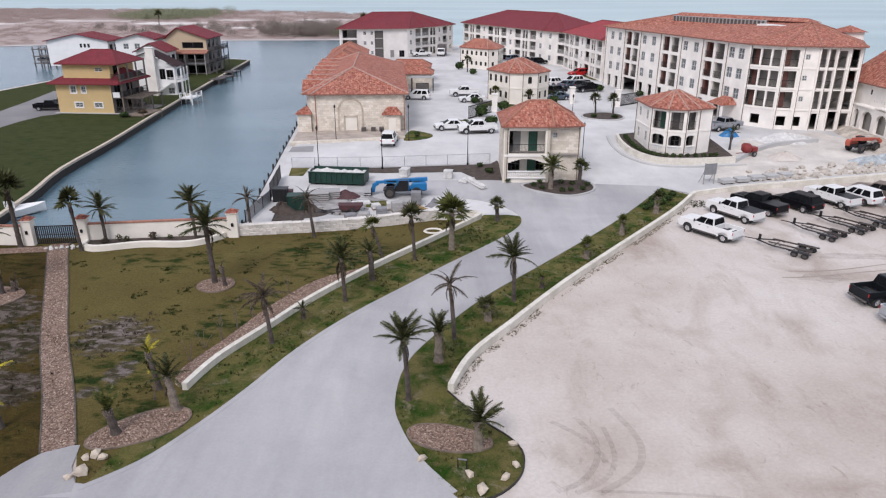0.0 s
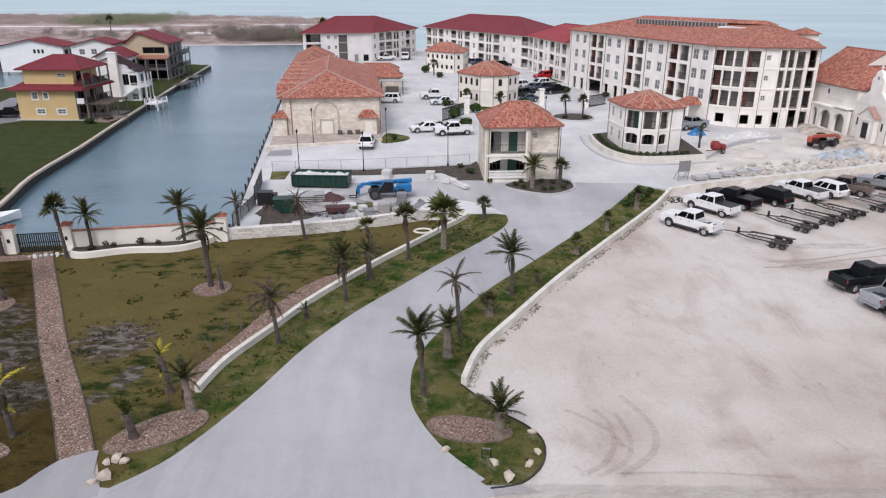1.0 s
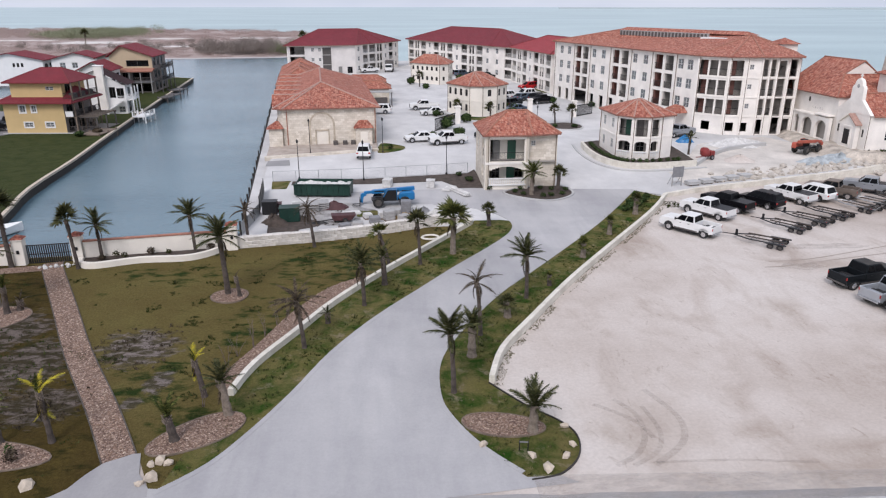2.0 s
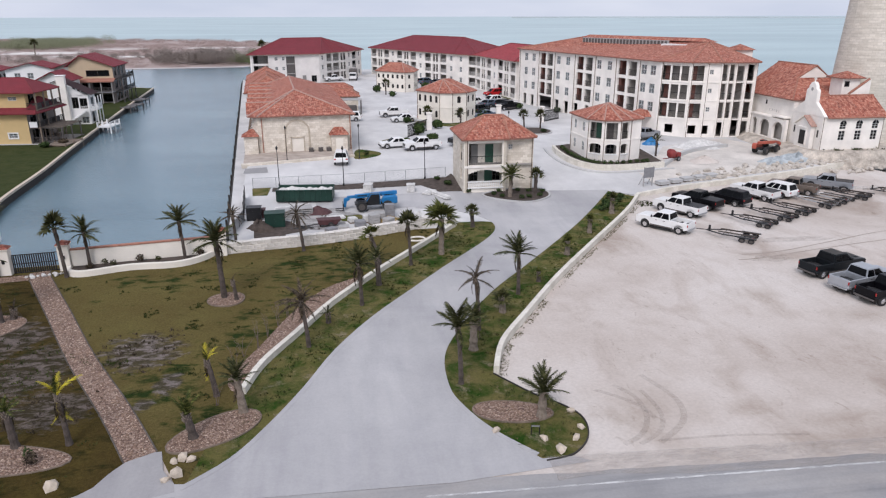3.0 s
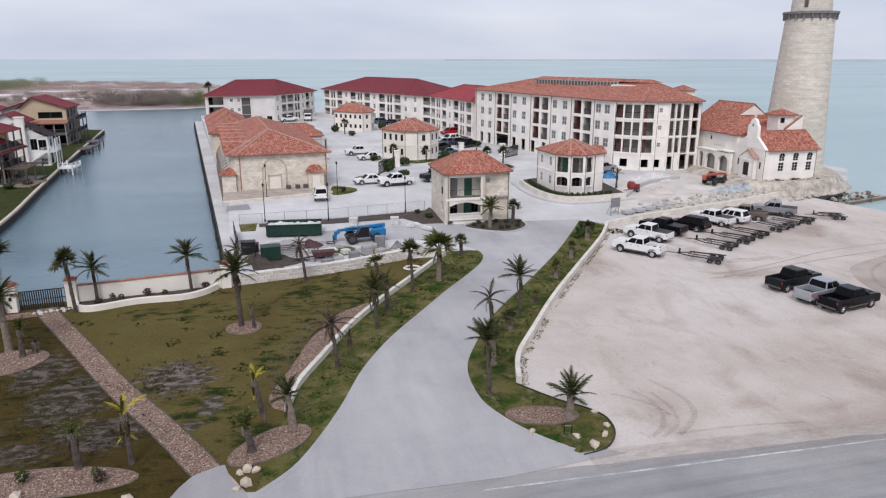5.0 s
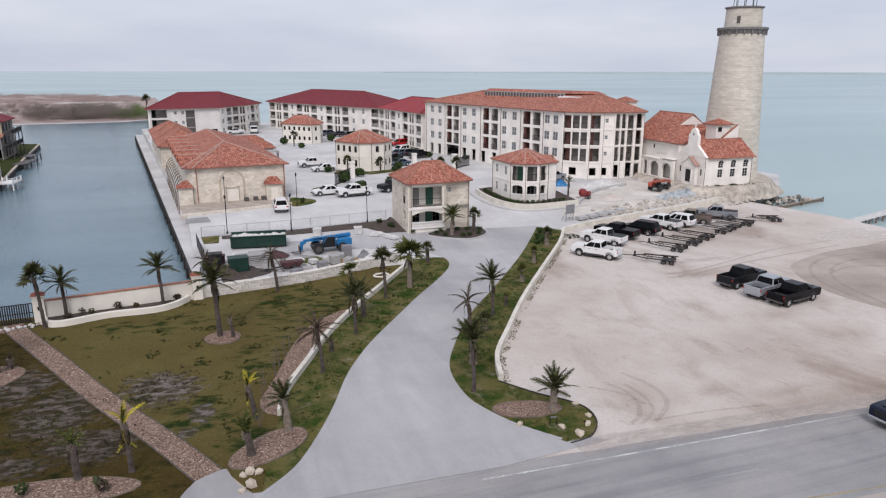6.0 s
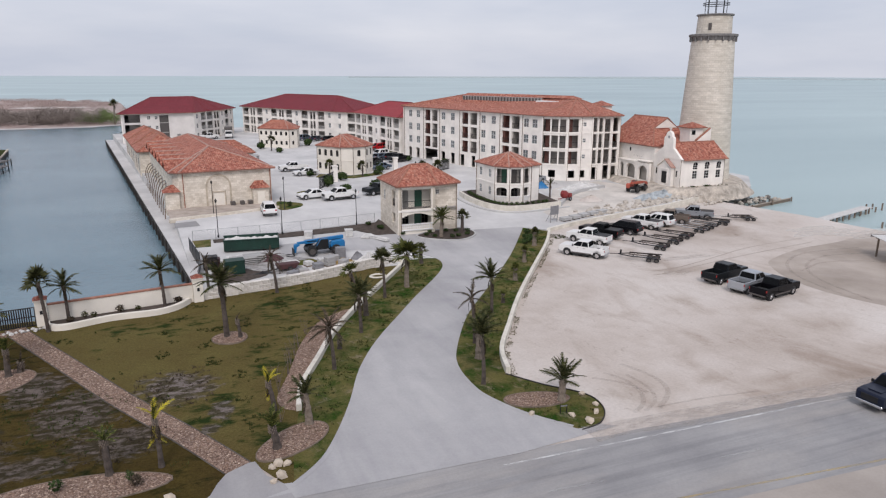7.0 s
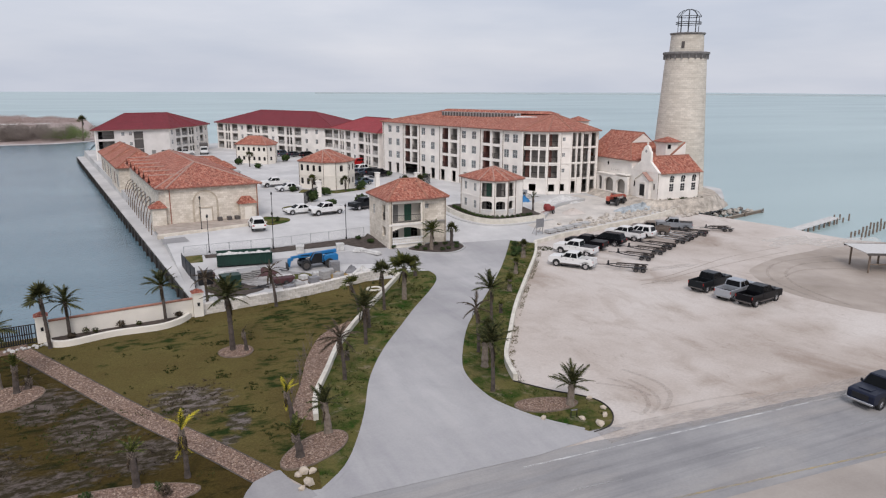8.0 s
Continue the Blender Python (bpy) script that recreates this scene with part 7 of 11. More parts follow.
def palm(x, y, h, lean, look_key, r, n=20, seed=0, base=None, low=-25, trunk_r=0.115, dead=4, boots=False):
    """A palm: a bent tapering trunk of height h, and n fronds of length r round its head."""
    rnd = random.Random(seed * 7 + 1)
    z = gz(y) if base is None else base
    p = thing("palm", LOOKS[look_key][1] + (", small and stout" if h < 1.5 else ""), "palm", pose(x, y, z), "palms")
    bm = bmesh.new()
    rows, sides = [], 9
    k = max(5, int(h / 0.22))
    for i in range(k + 1):
        t = i / k
        c = Vector((lean * t ** 1.6, 0.25 * lean * math.sin(3 * t), -0.1 + (h + 0.1) * t))
        rad = trunk_r * (1.25 - 0.4 * t + (0.35 if boots else 0.12) * max(0, t - 0.75) * 4 * 0.5) * (1.0 + 0.10 * (i % 2)) * rnd.uniform(0.94, 1.06) * (1.35 if i == 0 else 1)
        rows.append([bm.verts.new(c + Vector((rad * math.cos(2 * math.pi * s / sides), rad * math.sin(2 * math.pi * s / sides), 0))) for s in range(sides)])
    for a, b in zip(rows, rows[1:]):
        for s in range(sides):
            bm.faces.new((a[s], a[(s + 1) % sides], b[(s + 1) % sides], b[s]))
    bm.faces.new(rows[-1])
    part("trunk", bm, M["trunk_boot" if trunk_r > 0.185 else "trunk"], p)
    head = Vector((lean, 0.25 * lean * math.sin(3), h - 0.05))
    bm = bmesh.new()
    for i in range(26):
        a, zz = i * 2.4, -0.42 + 0.45 * i / 26
        q = head + Vector((0, 0, zz))
        o = Vector((math.cos(a), math.sin(a), 0))
        tube(bm, q + o * trunk_r * 0.7, q + o * trunk_r * (1.7 if boots else 1.35) + Vector((0, 0, 0.16)), 0.05, 0.02, 4)
    part("boot", bm, M["trunk_boot"], p, "fibrous stubs of old fronds")
    for i in range(n):
        kind = LOOKS[look_key][0]
        t = i / max(1, n - 1)
        elev = low + (80 - low) * t ** 1.0 + rnd.uniform(-10, 10)
        if kind == "yellow" and i >= n - 5:
            elev = rnd.uniform(58, 88)
            kind = "young" if i % 3 == 0 else kind
        elif kind == "yellow":
            elev = rnd.uniform(-85, -60)
            kind = "dry" if i % 3 else kind
        if i < dead:
            kind, elev = "dry", rnd.uniform(-75, -50)
        me = rnd.choice(FRONDS[kind])
        s = r * rnd.uniform(0.8, 1.15) * (0.85 if i < dead else 1)
        m = Matrix.Translation(head + Vector((0, 0, -0.1 + 0.12 * t))) @ Matrix.Rotation(i * 2.399 + rnd.uniform(-0.3, 0.3), 4, "Z") @ Matrix.Rotation(-radians(elev), 4, "Y") @ Matrix.Rotation(rnd.uniform(-0.5, 0.5), 4, "X") @ Matrix.Diagonal((s, s, s, 1))
        link("frond", me, p, "", m)
    return p


# beside the drive
palm(-2.2, 30.8, 3.6, -0.2, "date", 1.65, 26, 1, low=5, dead=2)
palm(0.2, 37.5, 3.7, -0.3, "dry", 1.5, 13, 2, low=-55, dead=3)
palm(-0.7, 34.8, 1.9, 0.0, "date", 1.4, 22, 3, low=25, trunk_r=0.22, dead=2)
palm(4.3, 43.0, 3.3, -0.1, "date", 1.7, 26, 4, low=-10, dead=3)
palm(2.4, 40.0, 1.1, -0.1, "fan_dark", 0.9, 16, 5, trunk_r=0.19, dead=2)
palm(6.5, 45.2, 0.8, 0.0, "fan", 0.55, 12, 6, trunk_r=0.14, dead=2)
palm(10.7, 50.9, 1.2, 0.0, "fan", 0.8, 16, 7, trunk_r=0.19, dead=2)
palm(14.8, 56.6, 1.3, 0.0, "fan", 0.75, 16, 8, trunk_r=0.19, dead=2)
palm(19.4, 62.6, 1.6, 0.0, "fan_dark", 0.8, 16, 9, trunk_r=0.22, dead=2)
palm(1.3, 26.8, 1.45, 0.05, "date", 1.55, 20, 10, trunk_r=0.20, base=0.08, low=8, dead=1)
palm(-10.8, 36.7, 3.2, -0.3, "dry", 1.55, 22, 11, low=-40, dead=4)
palm(-9.6, 40.1, 0.75, 0.0, "date", 0.7, 12, 12, trunk_r=0.15, dead=2)
palm(-7.25, 42.7, 3.2, -0.15, "date", 1.6, 30, 13, dead=6)
palm(-5.8, 46.4, 2.3, -0.1, "date", 1.35, 18, 14, trunk_r=0.18, dead=3)
palm(-5.4, 50.2, 2.8, -0.7, "fan", 1.15, 14, 15, dead=4)
palm(-2.9, 50.4, 3.6, -0.2, "fan_dark", 1.35, 20, 16, dead=5)
palm(0.0, 52.7, 3.2, 0.0, "fan", 1.75, 26, 17, trunk_r=0.19, dead=4)
palm(4.2, 60.1, 1.6, -0.1, "fan_dark", 0.95, 18, 18, trunk_r=0.17, dead=2, base=0.0)
# on the lawn and along the walls
palm(-17.7, 57.2, 3.0, -0.1, "dry", 1.3, 16, 20, dead=3)
palm(-11.8, 55.5, 3.5, -0.4, "dry", 1.45, 20, 21, low=-60, dead=5)
palm(-17.15, 45.6, 4.5, -0.2, "date", 1.95, 30, 22, trunk_r=0.165, dead=4)
palm(-16.2, 45.0, 1.5, -0.15, "dry", 0.6, 9, 23, trunk_r=0.12, base=0.06, low=-80, dead=5)
palm(-28.8, 53.5, 2.9, -0.05, "date", 1.6, 26, 24, low=-40, base=0.3, dead=3)
palm(-30.1, 51.9, 4.1, -0.25, "fan_dark", 1.35, 22, 25, dead=4)
palm(-21.5, 54.2, 3.3, -0.15, "date", 1.65, 28, 26, base=0.3, dead=3)
palm(-35.5, 52.6, 5.0, -0.1, "fan_dark", 1.75, 26, 27, trunk_r=0.16, dead=6)
palm(-40.5, 50.5, 2.6, 0.2, "date", 1.5, 18, 28, dead=4)
# in the gravel beds
palm(-16.1, 27.6, 1.35, -0.2, "young", 1.15, 12, 30, trunk_r=0.18, base=0.08, low=45, dead=1)
palm(-13.95, 29.6, 2.0, -0.2, "date", 1.3, 22, 31, trunk_r=0.19, base=0.08, dead=3)
palm(-15.6, 31.6, 2.2, -0.3, "yellow", 1.0, 17, 32, trunk_r=0.13, low=-70, dead=2)
palm(-24.4, 28.1, 2.0, -0.1, "young", 1.0, 20, 33, trunk_r=0.16, base=0.08, low=-50, dead=8)
palm(-21.95, 28.0, 2.7, -0.1, "yellow", 1.35, 20, 34, trunk_r=0.12, base=0.08, low=-85, dead=2)
palm(-32.6, 44.6, 4.0, -0.1, "date", 1.75, 34, 35, trunk_r=0.2, base=0.08, low=-30, dead=4)
palm(-31.4, 43.4, 1.9, 0.05, "young", 1.05, 22, 36, trunk_r=0.16, base=0.08, low=20, dead=12)
palm(-30.8, 43.9, 0.7, 0.1, "dry", 0.75, 12, 38, trunk_r=0.18, base=0.08, low=-70, dead=4)
palm(-41, 37.5, 2.4, -0.1, "date", 1.5, 20, 37, dead=4)
# at the houses
palm(10.3, 69.6, 2.6, 0.1, "young", 1.5, 34, 40, trunk_r=0.2, dead=4)
palm(13.4, 70.3, 2.2, 0.0, "fan_dark", 1.1, 20, 41, trunk_r=0.18, dead=4)
palm(22.4, 108.6, 2.3, -0.2, "fan_dark", 1.2, 18, 42, dead=3)
palm(25.0, 108.0, 2.2, 0.0, "fan_dark", 1.2, 18, 43, dead=3)
palm(7.2, 116.6, 2.2, 0.0, "fan", 1.2, 18, 44, dead=3)
palm(12.6, 113.8, 2.0, 0.0, "fan_dark", 1.1, 16, 45, dead=3)
palm(3.4, 161.5, 2.6, 0.0, "fan_dark", 1.4, 16, 46, dead=3)
palm(34.4, 84.6, 2.2, 0.0, "date", 1.0, 14, 47, dead=3)
palm(-38.0, 306.0, 8.0, 0.4, "fan_dark", 2.2, 22, 48, base=-0.9, trunk_r=0.25, dead=4)
palm(-153.5, 376.0, 6.5, 0.3, "fan_dark", 2.6, 26, 49, base=-0.9, trunk_r=0.22, dead=4)


def ragged(cx, cy, rx, ry, seed, n=40):
    out = []
    for i in range(n):
        t = 2 * math.pi * i / n
        k = 0.85 + 0.5 * noise.noise(Vector((math.cos(t) * 1.6, math.sin(t) * 1.6, seed)))
        out.append((cx + rx * k * math.cos(t), cy + ry * k * math.sin(t)))
    return out


def tuft_field(name, poly, per_m2, size, material, label, z=0.03, seed=1, blades=6, slope=False, patchy=0.0, where=0.35):
    """Low tufts strewn over a plan polygon, joined."""
    rnd = random.Random(seed)
    xs, ys = [p[0] for p in poly], [p[1] for p in poly]
    verts, faces = [], []
    for _ in range(int((max(xs) - min(xs)) * (max(ys) - min(ys)) * per_m2)):
        x, y = rnd.uniform(min(xs), max(xs)), rnd.uniform(min(ys), max(ys))
        if not inside((x, y), poly) or (patchy and noise.noise(Vector((x * patchy, y * patchy, seed))) < where - 0.35 + rnd.uniform(-0.1, 0.1)):
            continue
        s = size * rnd.uniform(0.5, 1.5)
        g = z + (gz(y) if slope else 0)
        for _ in range(blades):
            a, k = rnd.uniform(0, 6.28), len(verts)
            u, v = s * rnd.uniform(0, 0.7), rnd.uniform(0, 6.28)
            bx, by = x + u * math.cos(v), y + u * math.sin(v)
            dx, dy = math.cos(a) * s * 0.16, math.sin(a) * s * 0.16
            verts += [(bx - dx, by - dy, g), (bx + dx, by + dy, g), (bx + rnd.uniform(-0.5, 0.5) * s, by + rnd.uniform(-0.5, 0.5) * s, g + s * rnd.uniform(0.25, 0.7))]
            faces.append((k, k + 1, k + 2))
    me = bpy.data.meshes.new(name)
    me.from_pydata(verts, [], faces)
    me.materials.append(M[material])
    return tagged(link(name, me), label, "grass", "", "stuff")


LAWN_MID = [(-31, 50.5), (-17.4, 26.6), (-14.6, 30.5), (-14.8, 33.5), (-12.4, 42), (-7.4, 48.8), (-1.4, 55.2), (1.0, 60.6), (-4.8, 58.5), (-12, 56.3), (-19.5, 54.6), (-28, 51)]
LAWN_LEFT = [(-45, 52), (-33.5, 51), (-19.8, 26.8), (-21, 24.8), (-45, 24.8)]
tuft_field("grass_tufts", LAWN_MID, 14, 0.17, "tuft", "dark green tufts in the dormant lawn", 0.02, 1, 10, patchy=0.62, where=0.74)
tuft_field("grass_tufts_left", LAWN_LEFT, 5, 0.17, "tuft", "dark green tufts in the dormant lawn", 0.02, 2, 10, patchy=0.5, where=0.55)
VERGE_L = [(x - 0.4, y + 0.28) for x, y in rl[:-12]] + [(2.9, 61.0)] + [(x + 0.35, y - 0.25) for x, y in wall_l[::-1]] + [(-15.0, 27.5)]
VERGE_R = [(x + 0.4, y - 0.28) for x, y in rr[::-1]] + [(x * 0.9, 26.6 + (y - 26.6) * 0.8) for x, y in tip[::-1][1:]] + wr[1:]
tuft_field("verge_tufts_left", VERGE_L, 8, 0.17, "tuft", "green verge grass", 0.045, 3, 6, patchy=0.35, where=0.33)
tuft_field("verge_tufts_right", VERGE_R, 8, 0.17, "tuft", "green verge grass", 0.03, 4, 6, slope=True, patchy=0.35, where=0.33)
tuft_field("verge_weeds_right", VERGE_R, 4, 0.13, "weed", "dry straw-coloured grass", 0.03, 5, 5, slope=True)
tuft_field("verge_weeds_left", VERGE_L, 2.5, 0.13, "weed", "dry straw-coloured grass", 0.045, 6, 5)
tuft_field("wall_weeds", wide([(x + 0.45, y - 0.30) for x, y in wr], 0.55), 75, 0.095, "weed", "weeds along the foot of the wall", 0.0, 7, 6, patchy=0.5, where=0.22)
tuft_field("wall_green", wide([(x + 0.38, y - 0.26) for x, y in wr], 0.35), 24, 0.09, "tuft", "dark weeds along the foot of the wall", 0.0, 8, 6, patchy=0.7, where=0.42)


for i, (cx, cy, rx, ry) in enumerate([(-21.0, 37.6, 2.7, 2.6), (-26.8, 35.4, 2.2, 2.8), (-24.4, 31.5, 2.7, 1.7), (-29.6, 39.2, 1.5, 2.2), (-33, 33, 3.6, 2.2)]):
    tuft_field("dead_weeds", grown(ragged(cx, cy, rx, ry, i + 1), 0.8), 5, 0.2, "tuft" if i % 2 else "frond_dry", "dead dark weeds on bare ground", 0.03, 30 + i, 6)


def shrub(x, y, r, h, seed, base=None, material="leaf", label="small dark green shrub", n=None, group="shrubs"):
    rnd = random.Random(seed)
    s = thing("shrub", label, "shrub", pose(x, y, gz(y) if base is None else base), group)
    bm = bmesh.new()
    for i in range(5):
        a = i * 1.26
        tube(bm, (0, 0, -0.05), (0.5 * r * math.cos(a), 0.5 * r * math.sin(a), 0.6 * h), 0.02, 0.008, 4)
    part("stem", bm, M["twig"], s)
    bm = bmesh.new()
    for _ in range(n or int(90 + 260 * r * r)):
        d = Vector((rnd.gauss(0, 1), rnd.gauss(0, 1), rnd.gauss(0, 1))).normalized()
        k = rnd.uniform(0.55, 1.0) * (0.8 + 0.35 * noise.noise(d * 2.2 + Vector((seed, 0, 0))))
        c = Vector((d.x * r * k, d.y * r * k, max(0.02, h * 0.5 + d.z * h * 0.5 * k)))
        u = Vector((rnd.uniform(-1, 1), rnd.uniform(-1, 1), rnd.uniform(-0.6, 1))).normalized() * r * 0.24
        v = u.cross(d).normalized() * r * 0.12
        face(bm, [c - u * 0.5, c + v, c + u, c - v])
    part("foliage", bm, M[material], s)


for i, (x, y) in enumerate(smooth_line([(22.2, 88.0), (22.1, 84.6), (22.7, 81.2), (24.3, 79.4), (27.4, 79.0), (30.8, 79.4)], 4)):
    shrub(x, y, 0.42, 0.62, 100 + i, gz(y) + 0.62, label="small dark shrub in the stone planter", group="planter shrubs")
for i, (x, y) in enumerate(((-28.6, 52.9), (-26.9, 53.2), (-25.0, 53.9), (-23.6, 54.0), (-20.4, 54.9), (-27.6, 53.4))):
    shrub(x, y, 0.34 if i % 2 else 0.45, 0.45 + 0.15 * (i % 3), 130 + i, 0.32, "frond" if i % 2 else "frond_dry", label="low dark shrub in the cream planter", group="wall shrubs")
for i, (x, y, r) in enumerate(((18.7, 63.6, 0.6), (19.6, 64.5, 0.7), (20.6, 65.4, 0.7), (21.6, 66.4, 0.65), (20.0, 65.9, 0.6), (21.2, 67.6, 0.6), (22.4, 67.6, 0.55))):
    shrub(x, y, r, 0.75, 150 + i, label="clipped dark green hedge shrub", group="hedge shrubs")
GATE_BED = smooth_line([(7.4, 70.6), (9.0, 68.6), (12.0, 67.4), (14.6, 69.0), (14.9, 71.2), (13.6, 72.6), (10.2, 72.2)], 4, True)
sheet("gatehouse_bed", GATE_BED, M["mulch"], 0.12, slope=True, label="dark mulch bed before the gatehouse", category="soil")
line_wall("gatehouse_kerb", GATE_BED + GATE_BED[:1], 0.22, 0.0, 0.2, "kerb", "pale kerb round the gatehouse bed", "kerb", slope=True)
for i, (x, y) in enumerate(((8.6, 70.3), (9.4, 69.4), (11.4, 68.6), (12.3, 68.8), (13.6, 69.2), (12.8, 70.9), (11.6, 71.3), (9.4, 71.2), (6.0, 71.6), (14.3, 70.6))):
    shrub(x, y, 0.42, 0.5, 170 + i, gz(y) + 0.12, label="low green shrub in the gatehouse bed", group="gatehouse shrubs")
for i, (x, y, r, h) in enumerate(((4.2, 75.0, 0.6, 0.7), (3.2, 77.2, 0.5, 0.6), (8.6, 114.2, 0.8, 1.2), (15.6, 115.0, 0.8, 1.1), (3.8, 117.5, 0.9, 1.3), (-4.6, 90.2, 0.5, 0.9), (2.0, 100.6, 0.5, 0.6), (4.6, 157.0, 1.0, 1.4), (5.6, 98.5, 1.1, 1.5), (17.6, 126, 0.9, 1.2), (10.6, 98.2, 1.3, 2.1), (12.0, 96.6, 1.1, 1.8), (4.4, 105.4, 1.2, 2.0), (8.2, 111.0, 1.1, 1.6), (18.2, 121.5, 1.1, 1.7), (17.2, 118.0, 1.0, 1.5), (13.8, 170.0, 1.3, 2.0), (1.6, 166.5, 1.2, 1.9), (27.6, 132.0, 1.0, 1.3), (33.6, 126.0, 0.9, 1.2), (21.4, 104.6, 0.6, 0.8), (24.4, 104.2, 0.6, 0.8))):
    shrub(x, y, r, h, 200 + i, label="dense dark green shrub", group="garden shrubs")


for i, (x, y, r) in enumerate(((-26.7, 27.4, 0.42), (-23.1, 26.5, 0.4), (-23.4, 27.0, 0.3))):
    shrub(x, y, r, 0.75, 240 + i, 0.1, "frond_dry" if i == 1 else "leaf", label="small dark shrub in a gravel bed", group="bed shrubs")


def sapling(x, y, h, seed):
    rnd = random.Random(seed)
    s = thing("bare_sapling", "leafless grey sapling with several thin stems", "sapling", pose(x, y, 0.02), "saplings")
    for k in range(4):
        bm, twigs = bmesh.new(), []
        p, d = Vector((rnd.uniform(-0.1, 0.1), rnd.uniform(-0.1, 0.1), -0.05)), Vector((rnd.uniform(-0.25, 0.25), rnd.uniform(-0.25, 0.25), 1)).normalized()
        line = [p]
        for i in range(5):
            p = p + d * h / 5
            line.append(p)
            for _ in range(2 if i > 1 else 0):
                twigs.append((p, (d + Vector((rnd.uniform(-0.9, 0.9), rnd.uniform(-0.9, 0.9), rnd.uniform(0, 0.5)))).normalized()))
            d = (d + Vector((rnd.uniform(-0.2, 0.2), rnd.uniform(-0.2, 0.2), 0))).normalized()
        rings = [[bm.verts.new(q + Vector((math.cos(1.57 * j), math.sin(1.57 * j), 0)) * (0.018 - 0.003 * i)) for j in range(4)] for i, q in enumerate(line)]
        for a, b in zip(rings, rings[1:]):
            for j in range(4):
                bm.faces.new((a[j], a[(j + 1) % 4], b[(j + 1) % 4], b[j]))
        stem = part("stem", bm, M["twig"], s)
        for q, e in twigs:
            bm = bmesh.new()
            tube(bm, q, q + e * h * 0.2, 0.007, 0.002, 3, False)
            part("twig", bm, M["twig"], stem)


for i, (x, y, h) in enumerate(((-14.9, 34.4, 1.5), (-13.9, 37.0, 1.7), (-12.9, 40.2, 1.6), (-14.6, 36.0, 1.3), (-13.4, 38.6, 1.5), (-12.4, 41.6, 1.2), (-11.4, 44.0, 1.2), (-15.5, 30.6, 1.2))):
    sapling(x, y, h, 300 + i)


def boulder(x, y, r, seed, base=0.0, material="boulder", label="pale weathered boulder beside the drive", group="boulders"):
    rnd = random.Random(seed)
    bm = bmesh.new()
    bmesh.ops.create_icosphere(bm, subdivisions=1, radius=1)
    for v in bm.verts:
        k = 1 + (0.8 if material == "rubble" else 0.55) * noise.noise(v.co * 1.3 + Vector((seed, seed * 2, 0))) + 0.12 * noise.noise(v.co * 3.1)
        v.co = Vector((v.co.x * r * k, v.co.y * r * k * 0.75, v.co.z * r * k * 0.62 + r * 0.35))
    ob = part("boulder", bm, M[material], None, "", pose(x, y, base, 0, 0, rnd.uniform(0, 360)))
    return tagged(ob, label, "boulder", group)


for i, (x, y, r) in enumerate(((-16.3, 26.0, 0.32), (-15.85, 25.75, 0.27), (-16.65, 25.75, 0.22), (-16.35, 24.75, 0.36), (-16.75, 24.4, 0.22), (2.95, 27.05, 0.24), (3.0, 25.6, 0.22), (2.45, 24.7, 0.24), (1.35, 23.8, 0.3), (0.85, 24.9, 0.22), (-1.3, 25.95, 0.26), (-21.6, 24.7, 0.34), (-26.7, 26.15, 0.36))):
    boulder(x, y, 1.1 * r, 400 + i, 0.03)

for i in range(16):
    boulder(-33.2 + 0.27 * i, 52.2 + 0.05 * i + 0.25 * math.sin(2.1 * i), 0.16 + 0.05 * (i % 3), 440 + i, 0.04, "debris", "white stone at the head of the gravel path", "path stones")

# weeds at the foot of the chapel and beside the trucks
tuft_field("chapel_weeds", [(56.0, 79.5), (64.8, 79.5), (64.8, 80.4), (56.0, 80.4)], 9, 0.32, "tuft", "dark weeds along the foot of the chapel", 2.22, 61, 8, patchy=0.5, where=0.33)
tuft_field("truck_weeds", ragged(24.6, 65.7, 1.2, 1.7, 62, 24), 26, 0.16, "tuft", "dark green weeds between a wall and parked trucks", 0.0, 62, 8)

# small sign on two stakes by the island bed
sg = thing("bed_sign", "small dark sign on two stakes", "sign", pose(0.55, 25.35, 0.03, 0, 0, -10))
for x in (-0.2, 0.2):
    bm = bmesh.new()
    box(bm, x - 0.025, x + 0.025, -0.02, 0.02, -0.1, 0.55)
    part("stake", bm, M["black"], sg)
bm = bmesh.new()
box(bm, -0.2, 0.2, -0.035, -0.02, 0.46, 0.54)
part("board", bm, M["sign_grey"], sg, "small dark board")
# white ring on the lawn near the hooked wall
bm = bmesh.new()
ring_pts = [[bm.verts.new((-1.6 + (0.75 + 0.13 * math.cos(j)) * math.cos(math.pi * i / 12), 57.0 + (0.6 + 0.13 * math.cos(j)) * math.sin(math.pi * i / 12), 0.1 + 0.11 * math.sin(j))) for j in (0, 1.57, 3.14, 4.71)] for i in range(24)]
for i in range(24):
    for j in range(4):
        bm.faces.new((ring_pts[i][j], ring_pts[(i + 1) % 24][j], ring_pts[(i + 1) % 24][(j + 1) % 4], ring_pts[i][(j + 1) % 4]))
bmesh.ops.recalc_face_normals(bm, faces=list(bm.faces))
tagged(part("stone_ring", wall_uv(bm), M["lowwall"]), "low pale stone ring on the lawn", "stone ring")


